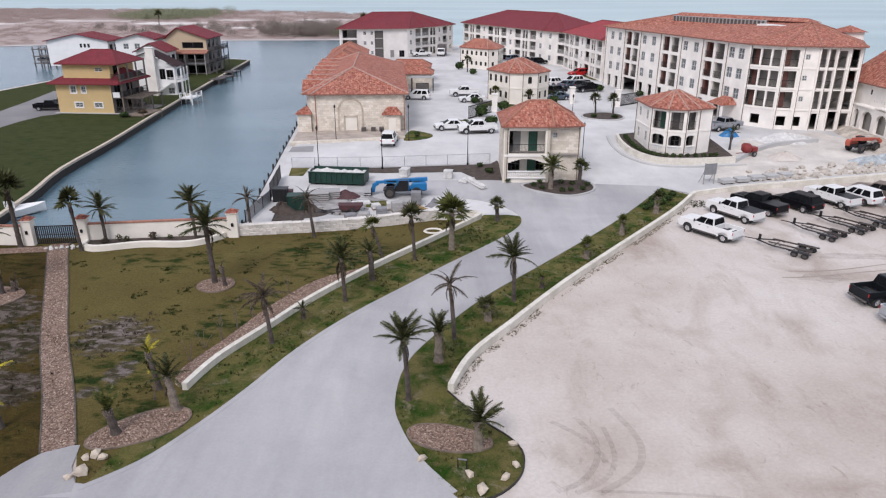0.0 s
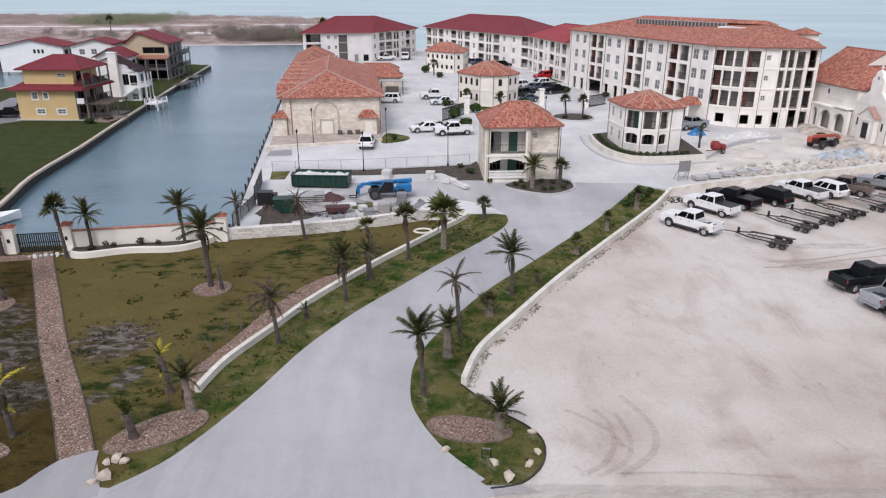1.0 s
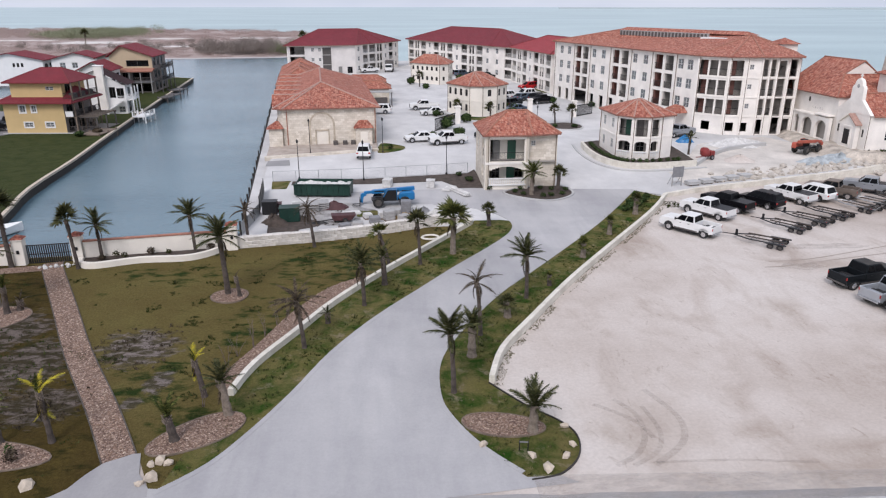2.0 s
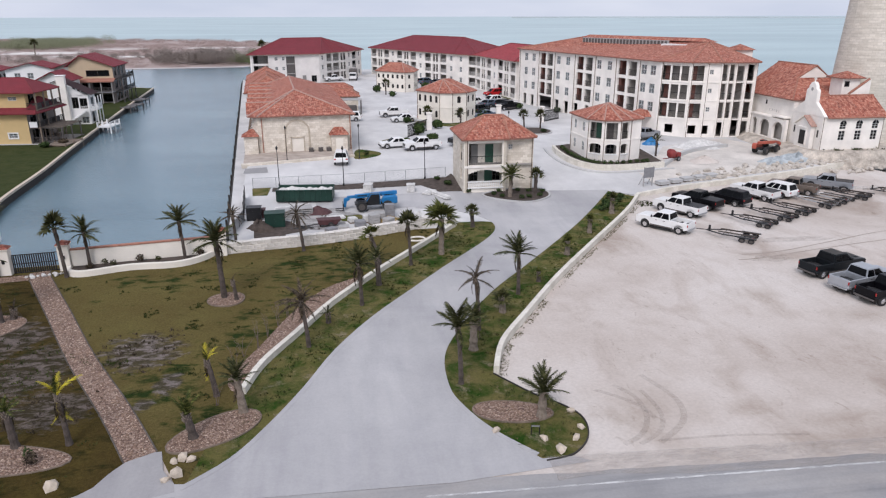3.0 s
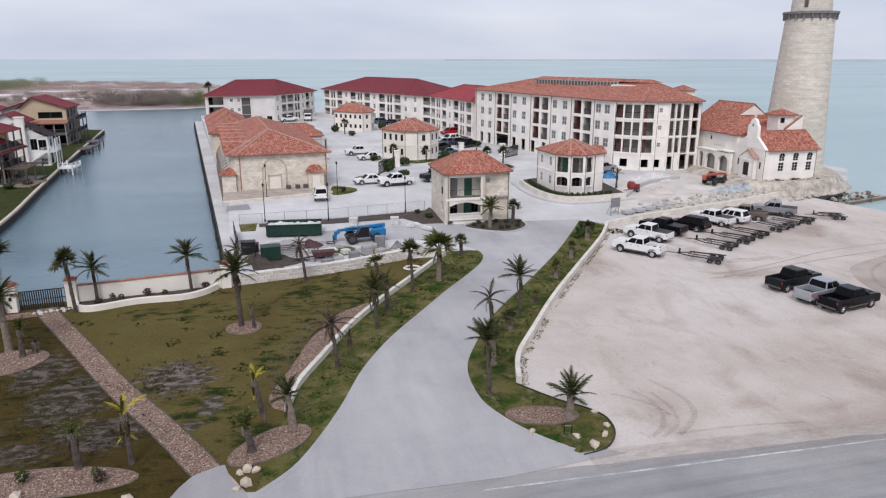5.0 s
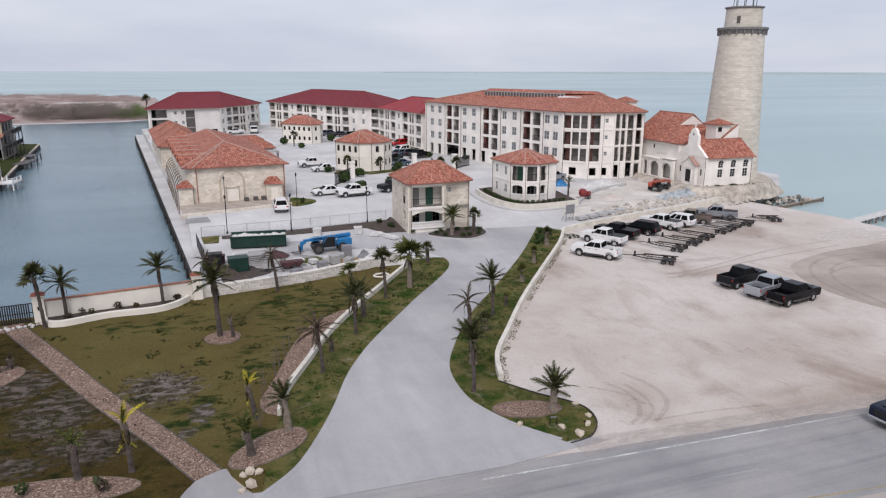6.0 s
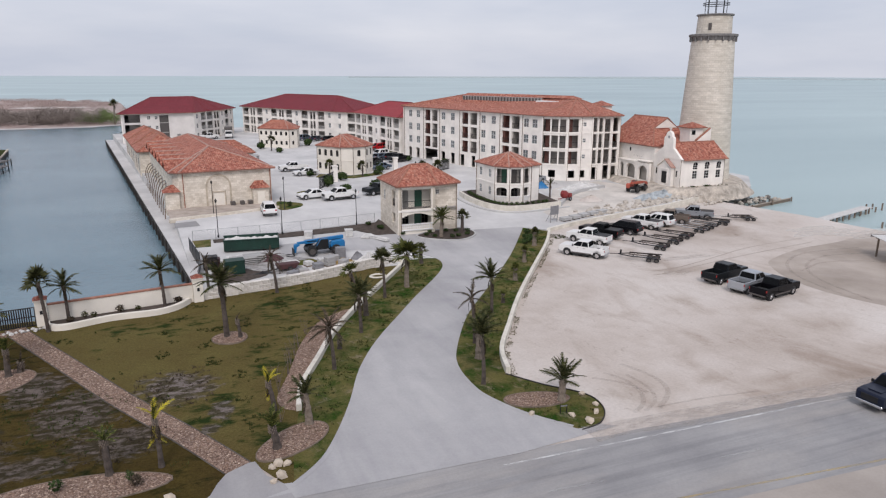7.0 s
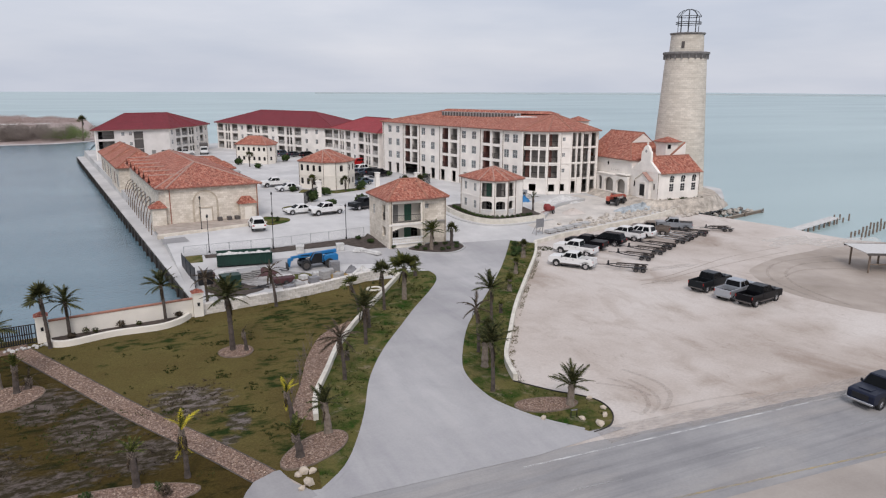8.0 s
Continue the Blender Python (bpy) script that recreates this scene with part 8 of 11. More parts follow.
def clump_field(name, spots, material, label, seed, leaves=26, leaf=0.085):
    """Far scrub: many small ragged clumps of leaf blades, joined."""
    rnd = random.Random(seed)
    verts, faces = [], []
    for x, y, z, r, h in spots:
        for _ in range(leaves):
            d = Vector((rnd.gauss(0, 1), rnd.gauss(0, 1), rnd.gauss(0, 0.8))).normalized() * rnd.uniform(0.3, 1.0)
            c = Vector((x + d.x * r, y + d.y * r, z + max(0.1, h * (0.5 + 0.5 * d.z))))
            u = Vector((rnd.uniform(-1, 1), rnd.uniform(-1, 1), rnd.uniform(-0.5, 1))).normalized() * r * leaf
            w = Vector((rnd.uniform(-1, 1), rnd.uniform(-1, 1), rnd.uniform(-1, 1))).normalized() * r * leaf * 0.8
            k = len(verts)
            verts += [tuple(c - u), tuple(c + w), tuple(c + u)]
            faces.append((k, k + 1, k + 2))
    me = bpy.data.meshes.new(name)
    me.from_pydata(verts, [], faces)
    me.materials.append(M[material])
    return tagged(link(name, me), label, "scrub", "", "stuff")


rnd = random.Random(77)
brown, green = [], []
while len(brown) < 3000:
    x, y = rnd.uniform(-460, -34), 230 + 400 * rnd.random() ** 1.3
    if not inside((x, y), grown(FAR_SHORE, -6)):
        continue
    if noise.noise(Vector((x * 0.012, y * 0.03, 4))) < -0.28 or any(a < x < b and -22 < y - c < 9 for a, b, c in SAND_FLATS):
        continue
    s = rnd.uniform(0.7, 1.6) * (0.8 + min(1.0, (y - 260) / 300))
    brown.append((x, y, -0.9, 2.6 * s, 0.9 * s))
while len(green) < 190:
    x, y = rnd.gauss(-190, 13), rnd.gauss(490, 22)
    s = rnd.uniform(1.5, 2.7)
    green.append((x, y, -0.9, 2.4 * s, 2.4 * s))
right_end = [(rnd.gauss(-45, 4), rnd.gauss(314, 5), -0.9, rnd.uniform(1.6, 3.0), rnd.uniform(3.0, 6.5)) for _ in range(50)]
clump_field("green_bushes", right_end, "bush_green", "green bushes at the tip of the far shore", 12, 380)
bushes = [(rnd.gauss(-64, 12), rnd.gauss(318, 8), -0.9, rnd.uniform(2.0, 3.8), rnd.uniform(3.5, 8.0)) for _ in range(120)]
bushes += [(rnd.gauss(-120, 30), rnd.gauss(350, 20), -0.9, rnd.uniform(1.6, 3.0), rnd.uniform(2.0, 4.5)) for _ in range(60)]
clump_field("leafless_thicket", bushes, "thicket", "grey-brown leafless thicket on the far shore", 9, 420)
clump_field("coastal_scrub", brown, "scrub", "haze-paled grey-brown scrub on the far shore", 5, 220, 0.055)
clump_field("green_scrub", green, "scrub_green", "haze-paled green trees among the far scrub", 6, 650, 0.05)


# ---- vehicles ----
WHEEL = {}


def wheel(parent, m, r=0.40, w=0.28, rim="chrome"):
    key = (r, w, rim)
    if key not in WHEEL:
        bm = bmesh.new()
        n = 18
        prof = [(r * 0.62, -w / 2), (r * 0.93, -w / 2), (r, -w * 0.3), (r, w * 0.3), (r * 0.93, w / 2), (r * 0.62, w / 2)]
        rows = [[bm.verts.new((q * math.cos(2 * math.pi * i / n), z, q * math.sin(2 * math.pi * i / n))) for i in range(n)] for q, z in prof]
        for a, b in zip(rows, rows[1:]):
            for i in range(n):
                bm.faces.new((a[i], a[(i + 1) % n], b[(i + 1) % n], b[i]))
        bmesh.ops.recalc_face_normals(bm, faces=list(bm.faces))
        t = part("tyre", bm, M["rubber"])
        bm = bmesh.new()
        tube(bm, (0, -w * 0.36, 0), (0, w * 0.36, 0), r * 0.63, sides=n)
        for k in range(5):
            a = 2 * math.pi * k / 5
            box(bm, 0.05, r * 0.6, -w * 0.46, w * 0.46, -0.035, 0.035, Matrix.Rotation(a, 4, "Y"))
        tube(bm, (0, -w * 0.5, 0), (0, w * 0.5, 0), r * 0.16, sides=8)
        h = part("rim", bm, M[rim])
        WHEEL[key] = t.data, h.data
        bpy.data.objects.remove(t)
        bpy.data.objects.remove(h)
    t, h = WHEEL[key]
    hub = new("wheel")
    hub.parent, hub.matrix_basis, hub.empty_display_size = parent, m, 0.1
    link("tyre", t, hub)
    link("rim", h, hub)


def side_profile(bm, pts, y0, y1):
    """A side outline (x, z), anticlockwise as seen from the right-hand side, drawn from y0 to y1."""
    a = [bm.verts.new((x, y0, z)) for x, z in pts]
    b = [bm.verts.new((x, y1, z)) for x, z in pts]
    bm.faces.new(a)
    bm.faces.new(b[::-1])
    for i in range(len(pts)):
        j = (i + 1) % len(pts)
        bm.faces.new((a[i], b[i], b[j], a[j]))
    bmesh.ops.recalc_face_normals(bm, faces=list(bm.faces))


def arch(cx, r, z, n=8):
    """Points over a wheel, from behind it to before it, for the lower edge of a body."""
    return [(cx - r * math.cos(math.pi * i / n), z + r * math.sin(math.pi * i / n)) for i in range(n + 1)]


def greenhouse(bm, base, top, y_base, y_top, z0, z1):
    """The cab above the waist: it leans in on all sides."""
    lo = [(base[0], -y_base), (base[1], -y_base), (base[1], y_base), (base[0], y_base)]
    hi = [(top[0], -y_top), (top[1], -y_top), (top[1], y_top), (top[0], y_top)]
    a = [bm.verts.new((x, y, z0)) for x, y in lo]
    b = [bm.verts.new((x, y, z1)) for x, y in hi]
    bm.faces.new(b)
    bm.faces.new(a[::-1])
    for i in range(4):
        bm.faces.new((a[i], a[(i + 1) % 4], b[(i + 1) % 4], b[i]))
    return a, b


def cab_windows(parent, base, top, y_base, y_top, z0, z1, splits):
    """Dark panes laid 6 mm proud of the cab's leaning faces; splits are the side panes along it."""
    def on_side(s, u, v):
        x = (base[0] + (base[1] - base[0]) * u) * (1 - v) + (top[0] + (top[1] - top[0]) * u) * v
        return Vector((x, s * (y_base * (1 - v) + y_top * v + 0.008), z0 + (z1 - z0) * v))
    for s in (-1, 1):
        for u0, u1 in splits:
            bm = bmesh.new()
            q = [on_side(s, u0, 0.06), on_side(s, u1, 0.06), on_side(s, u1 * 0.985 + 0.004, 0.88), on_side(s, u0 * 0.985 + 0.012, 0.88)]
            f = face(bm, q if s < 0 else q[::-1])
            bmesh.ops.solidify(bm, geom=[f], thickness=0.012)
            part("side_window", bm, M["car_glass"], parent)
    for end in (0, 1):
        x0, x1, e = base[end], top[end], (0.008 if end else -0.008)
        pt = lambda v, s, inset: Vector((x0 * (1 - v) + x1 * v + e, s * (y_base * (1 - v) + y_top * v - inset), z0 + (z1 - z0) * v))
        bm = bmesh.new()
        q = [pt(0.08, -1, 0.1), pt(0.08, 1, 0.1), pt(0.9, 1, 0.09), pt(0.9, -1, 0.09)]
        f = face(bm, q if end else q[::-1])
        bmesh.ops.solidify(bm, geom=[f], thickness=0.012)
        part("windscreen" if end else "rear_window", bm, M["car_glass"], parent)


def pickup(x, y, heading, paint, label, z=0.0, cover=False, topper=False, group="parked trucks"):
    """A crew-cab pickup, nose along +x."""
    p = thing("pickup_truck", label, "truck", pose(x, y, z, 0, 0, heading) @ Matrix.Diagonal((0.90, 0.90, 0.88, 1)), group)
    body = PAINT[paint]
    r, f, b = 0.42, 1.85, -2.0
    # lower body from nose to tail, with wheel arches
    low = [(-2.95, 0.62)] + arch(b, 0.52, 0.50) + [(-1.3, 0.45), (1.2, 0.45)] + arch(f, 0.52, 0.50) + [(2.88, 0.55), (2.96, 0.8), (2.94, 1.20), (2.84, 1.32), (2.3, 1.38), (1.2, 1.41), (-0.95, 1.38), (-0.95, 0.80), (-2.95, 0.80)]
    bm = bmesh.new()
    side_profile(bm, low, -0.97, 0.97)
    body_ob = part("body", bevelled(bm, 0.035, 1), body, p)
    for s in (-1, 1):
        y0, y1 = sorted((s * 0.97, s * 0.86))
        bm = bmesh.new()
        box(bm, -2.95, -0.951, y0, y1, 0.78, 1.36)
        part("bed_side", bevelled(bm, 0.03), body, p)
    block(p, "tailgate", body, (-2.95, -2.86, -0.855, 0.855, 0.76, 1.34), 0.02)
    block(p, "bed_floor", "black", (-2.855, -0.96, -0.855, 0.855, 0.80, 0.84), 0)
    if cover:
        block(p, "bed_cover", "black", (-2.93, -0.96, -0.95, 0.95, 1.345, 1.40), 0.02)
    base, top = (-0.95, 1.40), (-0.78, 0.62)
    if topper:
        bm = bmesh.new()
        greenhouse(bm, (-2.93, -0.97), (-2.75, -0.97), 0.95, 0.82, 1.365, 1.86)
        part("canopy", bevelled(bm, 0.04), body, p)
    bm = bmesh.new()
    greenhouse(bm, base, top, 0.95, 0.80, 1.34, 2.04)
    cab = part("cab", bevelled(bm, 0.05, 2), body, p)
    cab_windows(p, base, top, 0.95, 0.80, 1.34, 2.04, ((0.04, 0.43), (0.455, 0.90)))
    block(p, "front_bumper", "chrome" if paint == "navy" else "steel", (2.86, 3.02, -0.94, 0.94, 0.48, 0.66), 0.03)
    block(p, "rear_bumper", "frame_dark" if paint in ("black", "charcoal", "navy") else "steel", (-3.06, -2.96, -0.92, 0.92, 0.50, 0.64), 0.03)
    block(p, "grille", "black", (2.93, 2.985, -0.58, 0.58, 0.78, 1.18), 0.01)
    for s in (-1, 1):
        y0, y1 = sorted((s * 0.60, s * 0.93))
        block(p, "headlight", "lamp_glass", (2.82, 2.94, y0, y1, 0.92, 1.08), 0.02)
        y0, y1 = sorted((s * 0.88, s * 0.972))
        block(p, "tail_light", "tail", (-2.962, -2.90, y0, y1, 0.98, 1.24), 0.01)
        y0, y1 = sorted((s * 0.94, s * 1.13))
        block(p, "mirror", "black", (1.05, 1.17, y0, y1, 1.34, 1.60), 0.03)
        y0, y1 = sorted((s * 0.93, s * 1.04))
        block(p, "running_board", "black", (-1.2, 1.15, y0, y1, 0.36, 0.43), 0.01)
        for u in (0.55, -0.35):
            block(p, "door_handle", "black", (u - 0.1, u + 0.1, *sorted((s * 0.968, s * 0.995)), 1.12, 1.16), 0)
        for cx in (f, b):
            wheel(p, pose(cx, s * 0.84, r), r, 0.29)
    bm = bmesh.new()
    box(bm, -2.7, 2.6, -0.6, 0.6, 0.36, 0.5)
    part("chassis", bm, M["black"], p)
    for cx in (f, b):
        block(p, "wheel_well", "rubber", (cx - 0.50, cx + 0.50, -0.93, 0.93, 0.52, 0.98), 0)
    for s in (-1, 1):
        block(p, "sill_trim", "frame_dark", (-1.35, 1.25, *sorted((s * 0.971, s * 0.985)), 0.46, 0.60), 0)
    block(p, "hood_scoop", body, (1.5, 2.5, -0.45, 0.45, 1.37, 1.425), 0.015)
    return p


def car(x, y, heading, paint, label, z=0.0, suv=True, group="parked cars", category="car"):
    p = thing("car", label, category, pose(x, y, z, 0, 0, heading), group)
    body = PAINT[paint]
    L, h1, h2 = (2.35, 1.02, 1.68) if suv else (2.3, 0.92, 1.42)
    f, b, r = 1.42, -1.38, 0.35
    low = [(-L, 0.45)] + arch(b, 0.43, 0.38) + [(-0.85, 0.32), (0.9, 0.32)] + arch(f, 0.43, 0.38) + [(L - 0.1, 0.38), (L, 0.6), (L - 0.08, 0.82), (L - 0.35, h1 - 0.1), (1.0, h1), (-L + 0.1, h1 + 0.03), (-L, h1 - 0.1)]
    bm = bmesh.new()
    side_profile(bm, low, -0.9, 0.9)
    part("body", bevelled(bm, 0.04, 1), body, p)
    base, top = ((-L + 0.12, 1.25), (-L + 0.42, 0.35)) if suv else ((-1.75, 1.15), (-0.95, 0.25))
    bm = bmesh.new()
    greenhouse(bm, base, top, 0.86, 0.66, h1 - 0.02, h2)
    part("cabin", bevelled(bm, 0.05, 2), body, p)
    cab_windows(p, base, top, 0.86, 0.66, h1 - 0.02, h2, ((0.08, 0.36), (0.40, 0.62), (0.65, 0.84)) if suv else ((0.16, 0.48), (0.52, 0.82)))
    for s in (-1, 1):
        block(p, "headlight", "lamp_glass", (L - 0.18, L - 0.02, *sorted((s * 0.55, s * 0.86)), 0.66, 0.80), 0.02)
        block(p, "tail_light", "tail", (-L - 0.01, -L + 0.1, *sorted((s * 0.6, s * 0.88)), 0.75, 0.93), 0.02)
        for cx in (f, b):
            wheel(p, pose(cx, s * 0.78, r), r, 0.24)
    block(p, "bumper", "black", (L - 0.06, L + 0.05, -0.8, 0.8, 0.36, 0.52), 0.03)
    return p


pickup(22.4, 56.7, 127, "white", "white crew-cab pickup truck parked on pale sand")
pickup(26.4, 61.7, 121, "white", "white pickup truck with a covered bed", cover=True)
pickup(29.5, 63.8, 119, "black", "black pickup truck in a row of trucks", cover=True)
car(33.5, 64.6, 118, "black", "black sport utility vehicle in a row of trucks", group="parked trucks")
pickup(37.8, 66.4, 114, "white", "white pickup truck with a black bed cover", cover=True)
car(40.6, 66.9, 114, "white", "white sport utility vehicle beside a retaining wall", group="parked trucks")
pickup(43.4, 67.7, 132, "brown", "faded brown pickup truck")
pickup(48.5, 68.7, 138, "silver", "silver-blue pickup truck with a black bed cover", cover=True)
pickup(30.2, 43.5, 13, "charcoal", "dark green-black pickup truck on the open sand")
pickup(30.4, 40.3, 14, "pewter", "silver pickup truck with an open dark bed")
pickup(30.9, 38.0, 11, "black", "glossy black pickup truck on the open sand")
pickup(20.6, 19.0, 184, "navy", "dark blue pickup truck on the highway", z=0.037, group="driving trucks")
pickup(-69.0, 118.5, 8, "black", "black pickup truck beside a yellow house")
car(-68.6, 124.5, 8, "black", "dark sport utility vehicle behind a yellow house")
# inside the resort
R = lambda y: gz(y) + 0.03
pickup(3.4, 93.2, 190, "white", "white pickup truck in the resort car park", z=R(93))
pickup(10.2, 95.6, 200, "charcoal", "dark grey pickup truck in the resort car park", z=R(96))
car(-0.2, 95.4, 190, "white", "white hatchback in the resort car park", z=R(95), suv=False)
car(-8.0, 86.8, 88, "white", "white sport utility vehicle before a stone wall", z=R(87))
car(-6.2, 121.8, 172, "white", "white sport utility vehicle beside the hall", z=R(122))
pickup(2.2, 125.6, 182, "white", "white pickup truck in the resort car park", z=R(125))
car(3.4, 119.2, 184, "white", "white saloon car in the resort car park", z=R(119), suv=False)
car(-7.6, 143.5, 170, "blue", "blue car beside the hall", z=R(143), suv=False)
car(-7.0, 148.5, 170, "slate", "blue-grey car beside the hall", z=R(148), suv=False)
pickup(-8.5, 196.0, 200, "white", "white pickup truck before an apartment block", z=R(196))
car(24.2, 141.6, 205, "white", "white sport utility vehicle before the hotel", z=R(141))
car(23.6, 136.6, 205, "slate", "blue-grey car before the hotel", z=R(136), suv=False)
car(18.2, 121.6, 200, "slate", "grey-green car beside the cream house", z=R(121), suv=False)
car(27.6, 154.6, 200, "red", "bright red car in the resort car park", z=R(159))
car(26.0, 183.0, 200, "maroon", "maroon car before an apartment block", z=R(183))
for i, (x, y, c) in enumerate(((20.6, 139.5, "white"), (22.6, 136.8, "slate"), (25.6, 135.6, "charcoal"), (13.5, 187, "black"), (16.0, 184.5, "slate"), (18.6, 182, "navy"), (21.5, 178, "black"), (12.5, 129.5, "slate"), (19.0, 128.2, "charcoal"))):
    car(x, y, 30 + 8 * (i % 3), c, {"white": "white", "slate": "blue-grey", "charcoal": "dark grey", "black": "black", "navy": "dark blue"}[c] + " car in a resort parking row", z=R(y), suv=i % 2 == 0)
pickup(37.8, 96.0, 25, "silver", "silver pickup truck beside the hotel porch", z=R(96))
pickup(25.4, 131.8, 205, "black", "black pickup truck before the hotel", z=R(129))


def box_truck(x, y, heading):
    t = thing("box_truck", "dark box truck in the resort lane", "truck", pose(x, y, R(y), 0, 0, heading))
    block(t, "cargo_box", "frame_dark", (-2.6, 1.4, -1.1, 1.1, 0.8, 3.0), 0.05)
    block(t, "cab", PAINT["white"], (1.42, 3.1, -1.0, 1.0, 0.5, 2.2), 0.15)
    block(t, "windscreen", "glass_dark", (3.0, 3.12, -0.85, 0.85, 1.35, 2.0), 0.02)
    for cx in (2.3, -1.7):
        for s in (-1, 1):
            wheel(t, pose(cx, s * 0.95, 0.42), 0.42, 0.28)


box_truck(-3.0, 199.0, 265)


def tractor_shed(x, y):
    t = thing("equipment_rack", "dark steel equipment rack with an open front beside the hall", "rack", pose(x, y, R(y)))
    for a in (-2.0, 2.0):
        for b in (-1.2, 1.2):
            block(t, "post", "frame_dark", (a - 0.08, a + 0.08, b - 0.08, b + 0.08, 0, 2.6), 0)
    block(t, "roof_panel", "frame_grey", (-2.2, 2.2, -1.4, 1.4, 2.6, 2.72), 0.02)
    block(t, "crate", "frame_dark", (-1.2, 1.2, -0.8, 0.8, 0, 1.5), 0.05)


tractor_shed(-5.6, 131.0)


def trailer(x, y, heading, length, label, rails="black", bunk="mulch"):
    """An empty boat trailer: its hitch at +x, the axles at the rear."""
    t = thing("boat_trailer", label, "trailer", pose(x, y, 0, 0, 0, heading) @ Matrix.Diagonal((0.95, 0.9, 0.72, 1)), "boat trailers")
    L = length
    for s in (-1, 1):
        bm = bmesh.new()
        tube(bm, (-L * 0.42, s * 0.95, 0.62), (L * 0.12, s * 0.95, 0.62), 0.08, sides=6)
        tube(bm, (L * 0.12, s * 0.95, 0.62), (L * 0.42, s * 0.1, 0.58), 0.08, sides=6)
        part("frame_rail", bm, M[rails], t)
        bm = bmesh.new()
        box(bm, -L * 0.47, L * 0.20, s * 0.55 - 0.09, s * 0.55 + 0.09, 0.77, 0.86)
        part("bunk", bm, M[bunk], t, "carpeted bunk board")
        for a in (-0.36, 0.02):
            block(t, "bunk_post", rails, (L * a - 0.03, L * a + 0.03, s * 0.55 - 0.03, s * 0.55 + 0.03, 0.6, 0.79), 0)
        bm = bmesh.new()
        box(bm, -L * 0.30 - 1.0, -L * 0.30 + 0.8, s * 1.16 - 0.15, s * 1.16 + 0.15, 0.60, 0.70)
        part("mudguard", bevelled(bm, 0.02), M["black"], t)
        for cx in (-0.52, 0.32):
            wheel(t, pose(-L * 0.30 + cx, s * 1.12, 0.30), 0.30, 0.22, "frame_dark")
    bm = bmesh.new()
    tube(bm, (L * 0.40, 0, 0.58), (L * 0.62, 0, 0.50), 0.055, sides=6)
    part("tongue", bm, M[rails], t)
    for a in (-0.42, -0.2, 0.1):
        bm = bmesh.new()
        tube(bm, (L * a, -0.95, 0.6), (L * a, 0.95, 0.6), 0.045, sides=6)
        part("cross_member", bm, M[rails], t)
    block(t, "axle_plate", "black", (-L * 0.42, -L * 0.22, -0.45, 0.45, 0.56, 0.60), 0)
    block(t, "winch_post", rails, (L * 0.36, L * 0.40, -0.04, 0.04, 0.55, 1.25), 0)
    for s in (-1, 1):
        block(t, "axle_beam", rails, (-L * 0.30 - 0.54 + 0.42 * (s + 1), -L * 0.30 - 0.48 + 0.42 * (s + 1), -1.0, 1.0, 0.28, 0.36), 0)
        block(t, "tail_light", "tail", (-L * 0.425, -L * 0.415, *sorted((s * 0.85, s * 1.0)), 0.60, 0.72), 0)


for tx, ty, hd, ln, lb, ra in ((27.2, 53.2, 137, 5.3, "black boat trailer standing empty on the sand", "black"), (31.8, 57.3, 126, 5.3, "long black boat trailer hitched to a truck", "black"),
                               (35.2, 59.2, 125, 5.7, "black boat trailer with dark bunks", "black"), (38.4, 60.9, 122, 5.6, "rusty dark boat trailer standing empty", "black"),
                               (42.8, 62.9, 116, 5.4, "galvanised boat trailer with twin axles", "steel"), (45.6, 64.2, 120, 5.0, "galvanised boat trailer in a row", "steel"),
                               (48.7, 65.2, 128, 4.8, "small dark boat trailer", "black"), (53.8, 65.6, 155, 4.2, "small dark boat trailer near the beach", "black")):
    trailer(tx, ty, hd, ln, lb, ra)


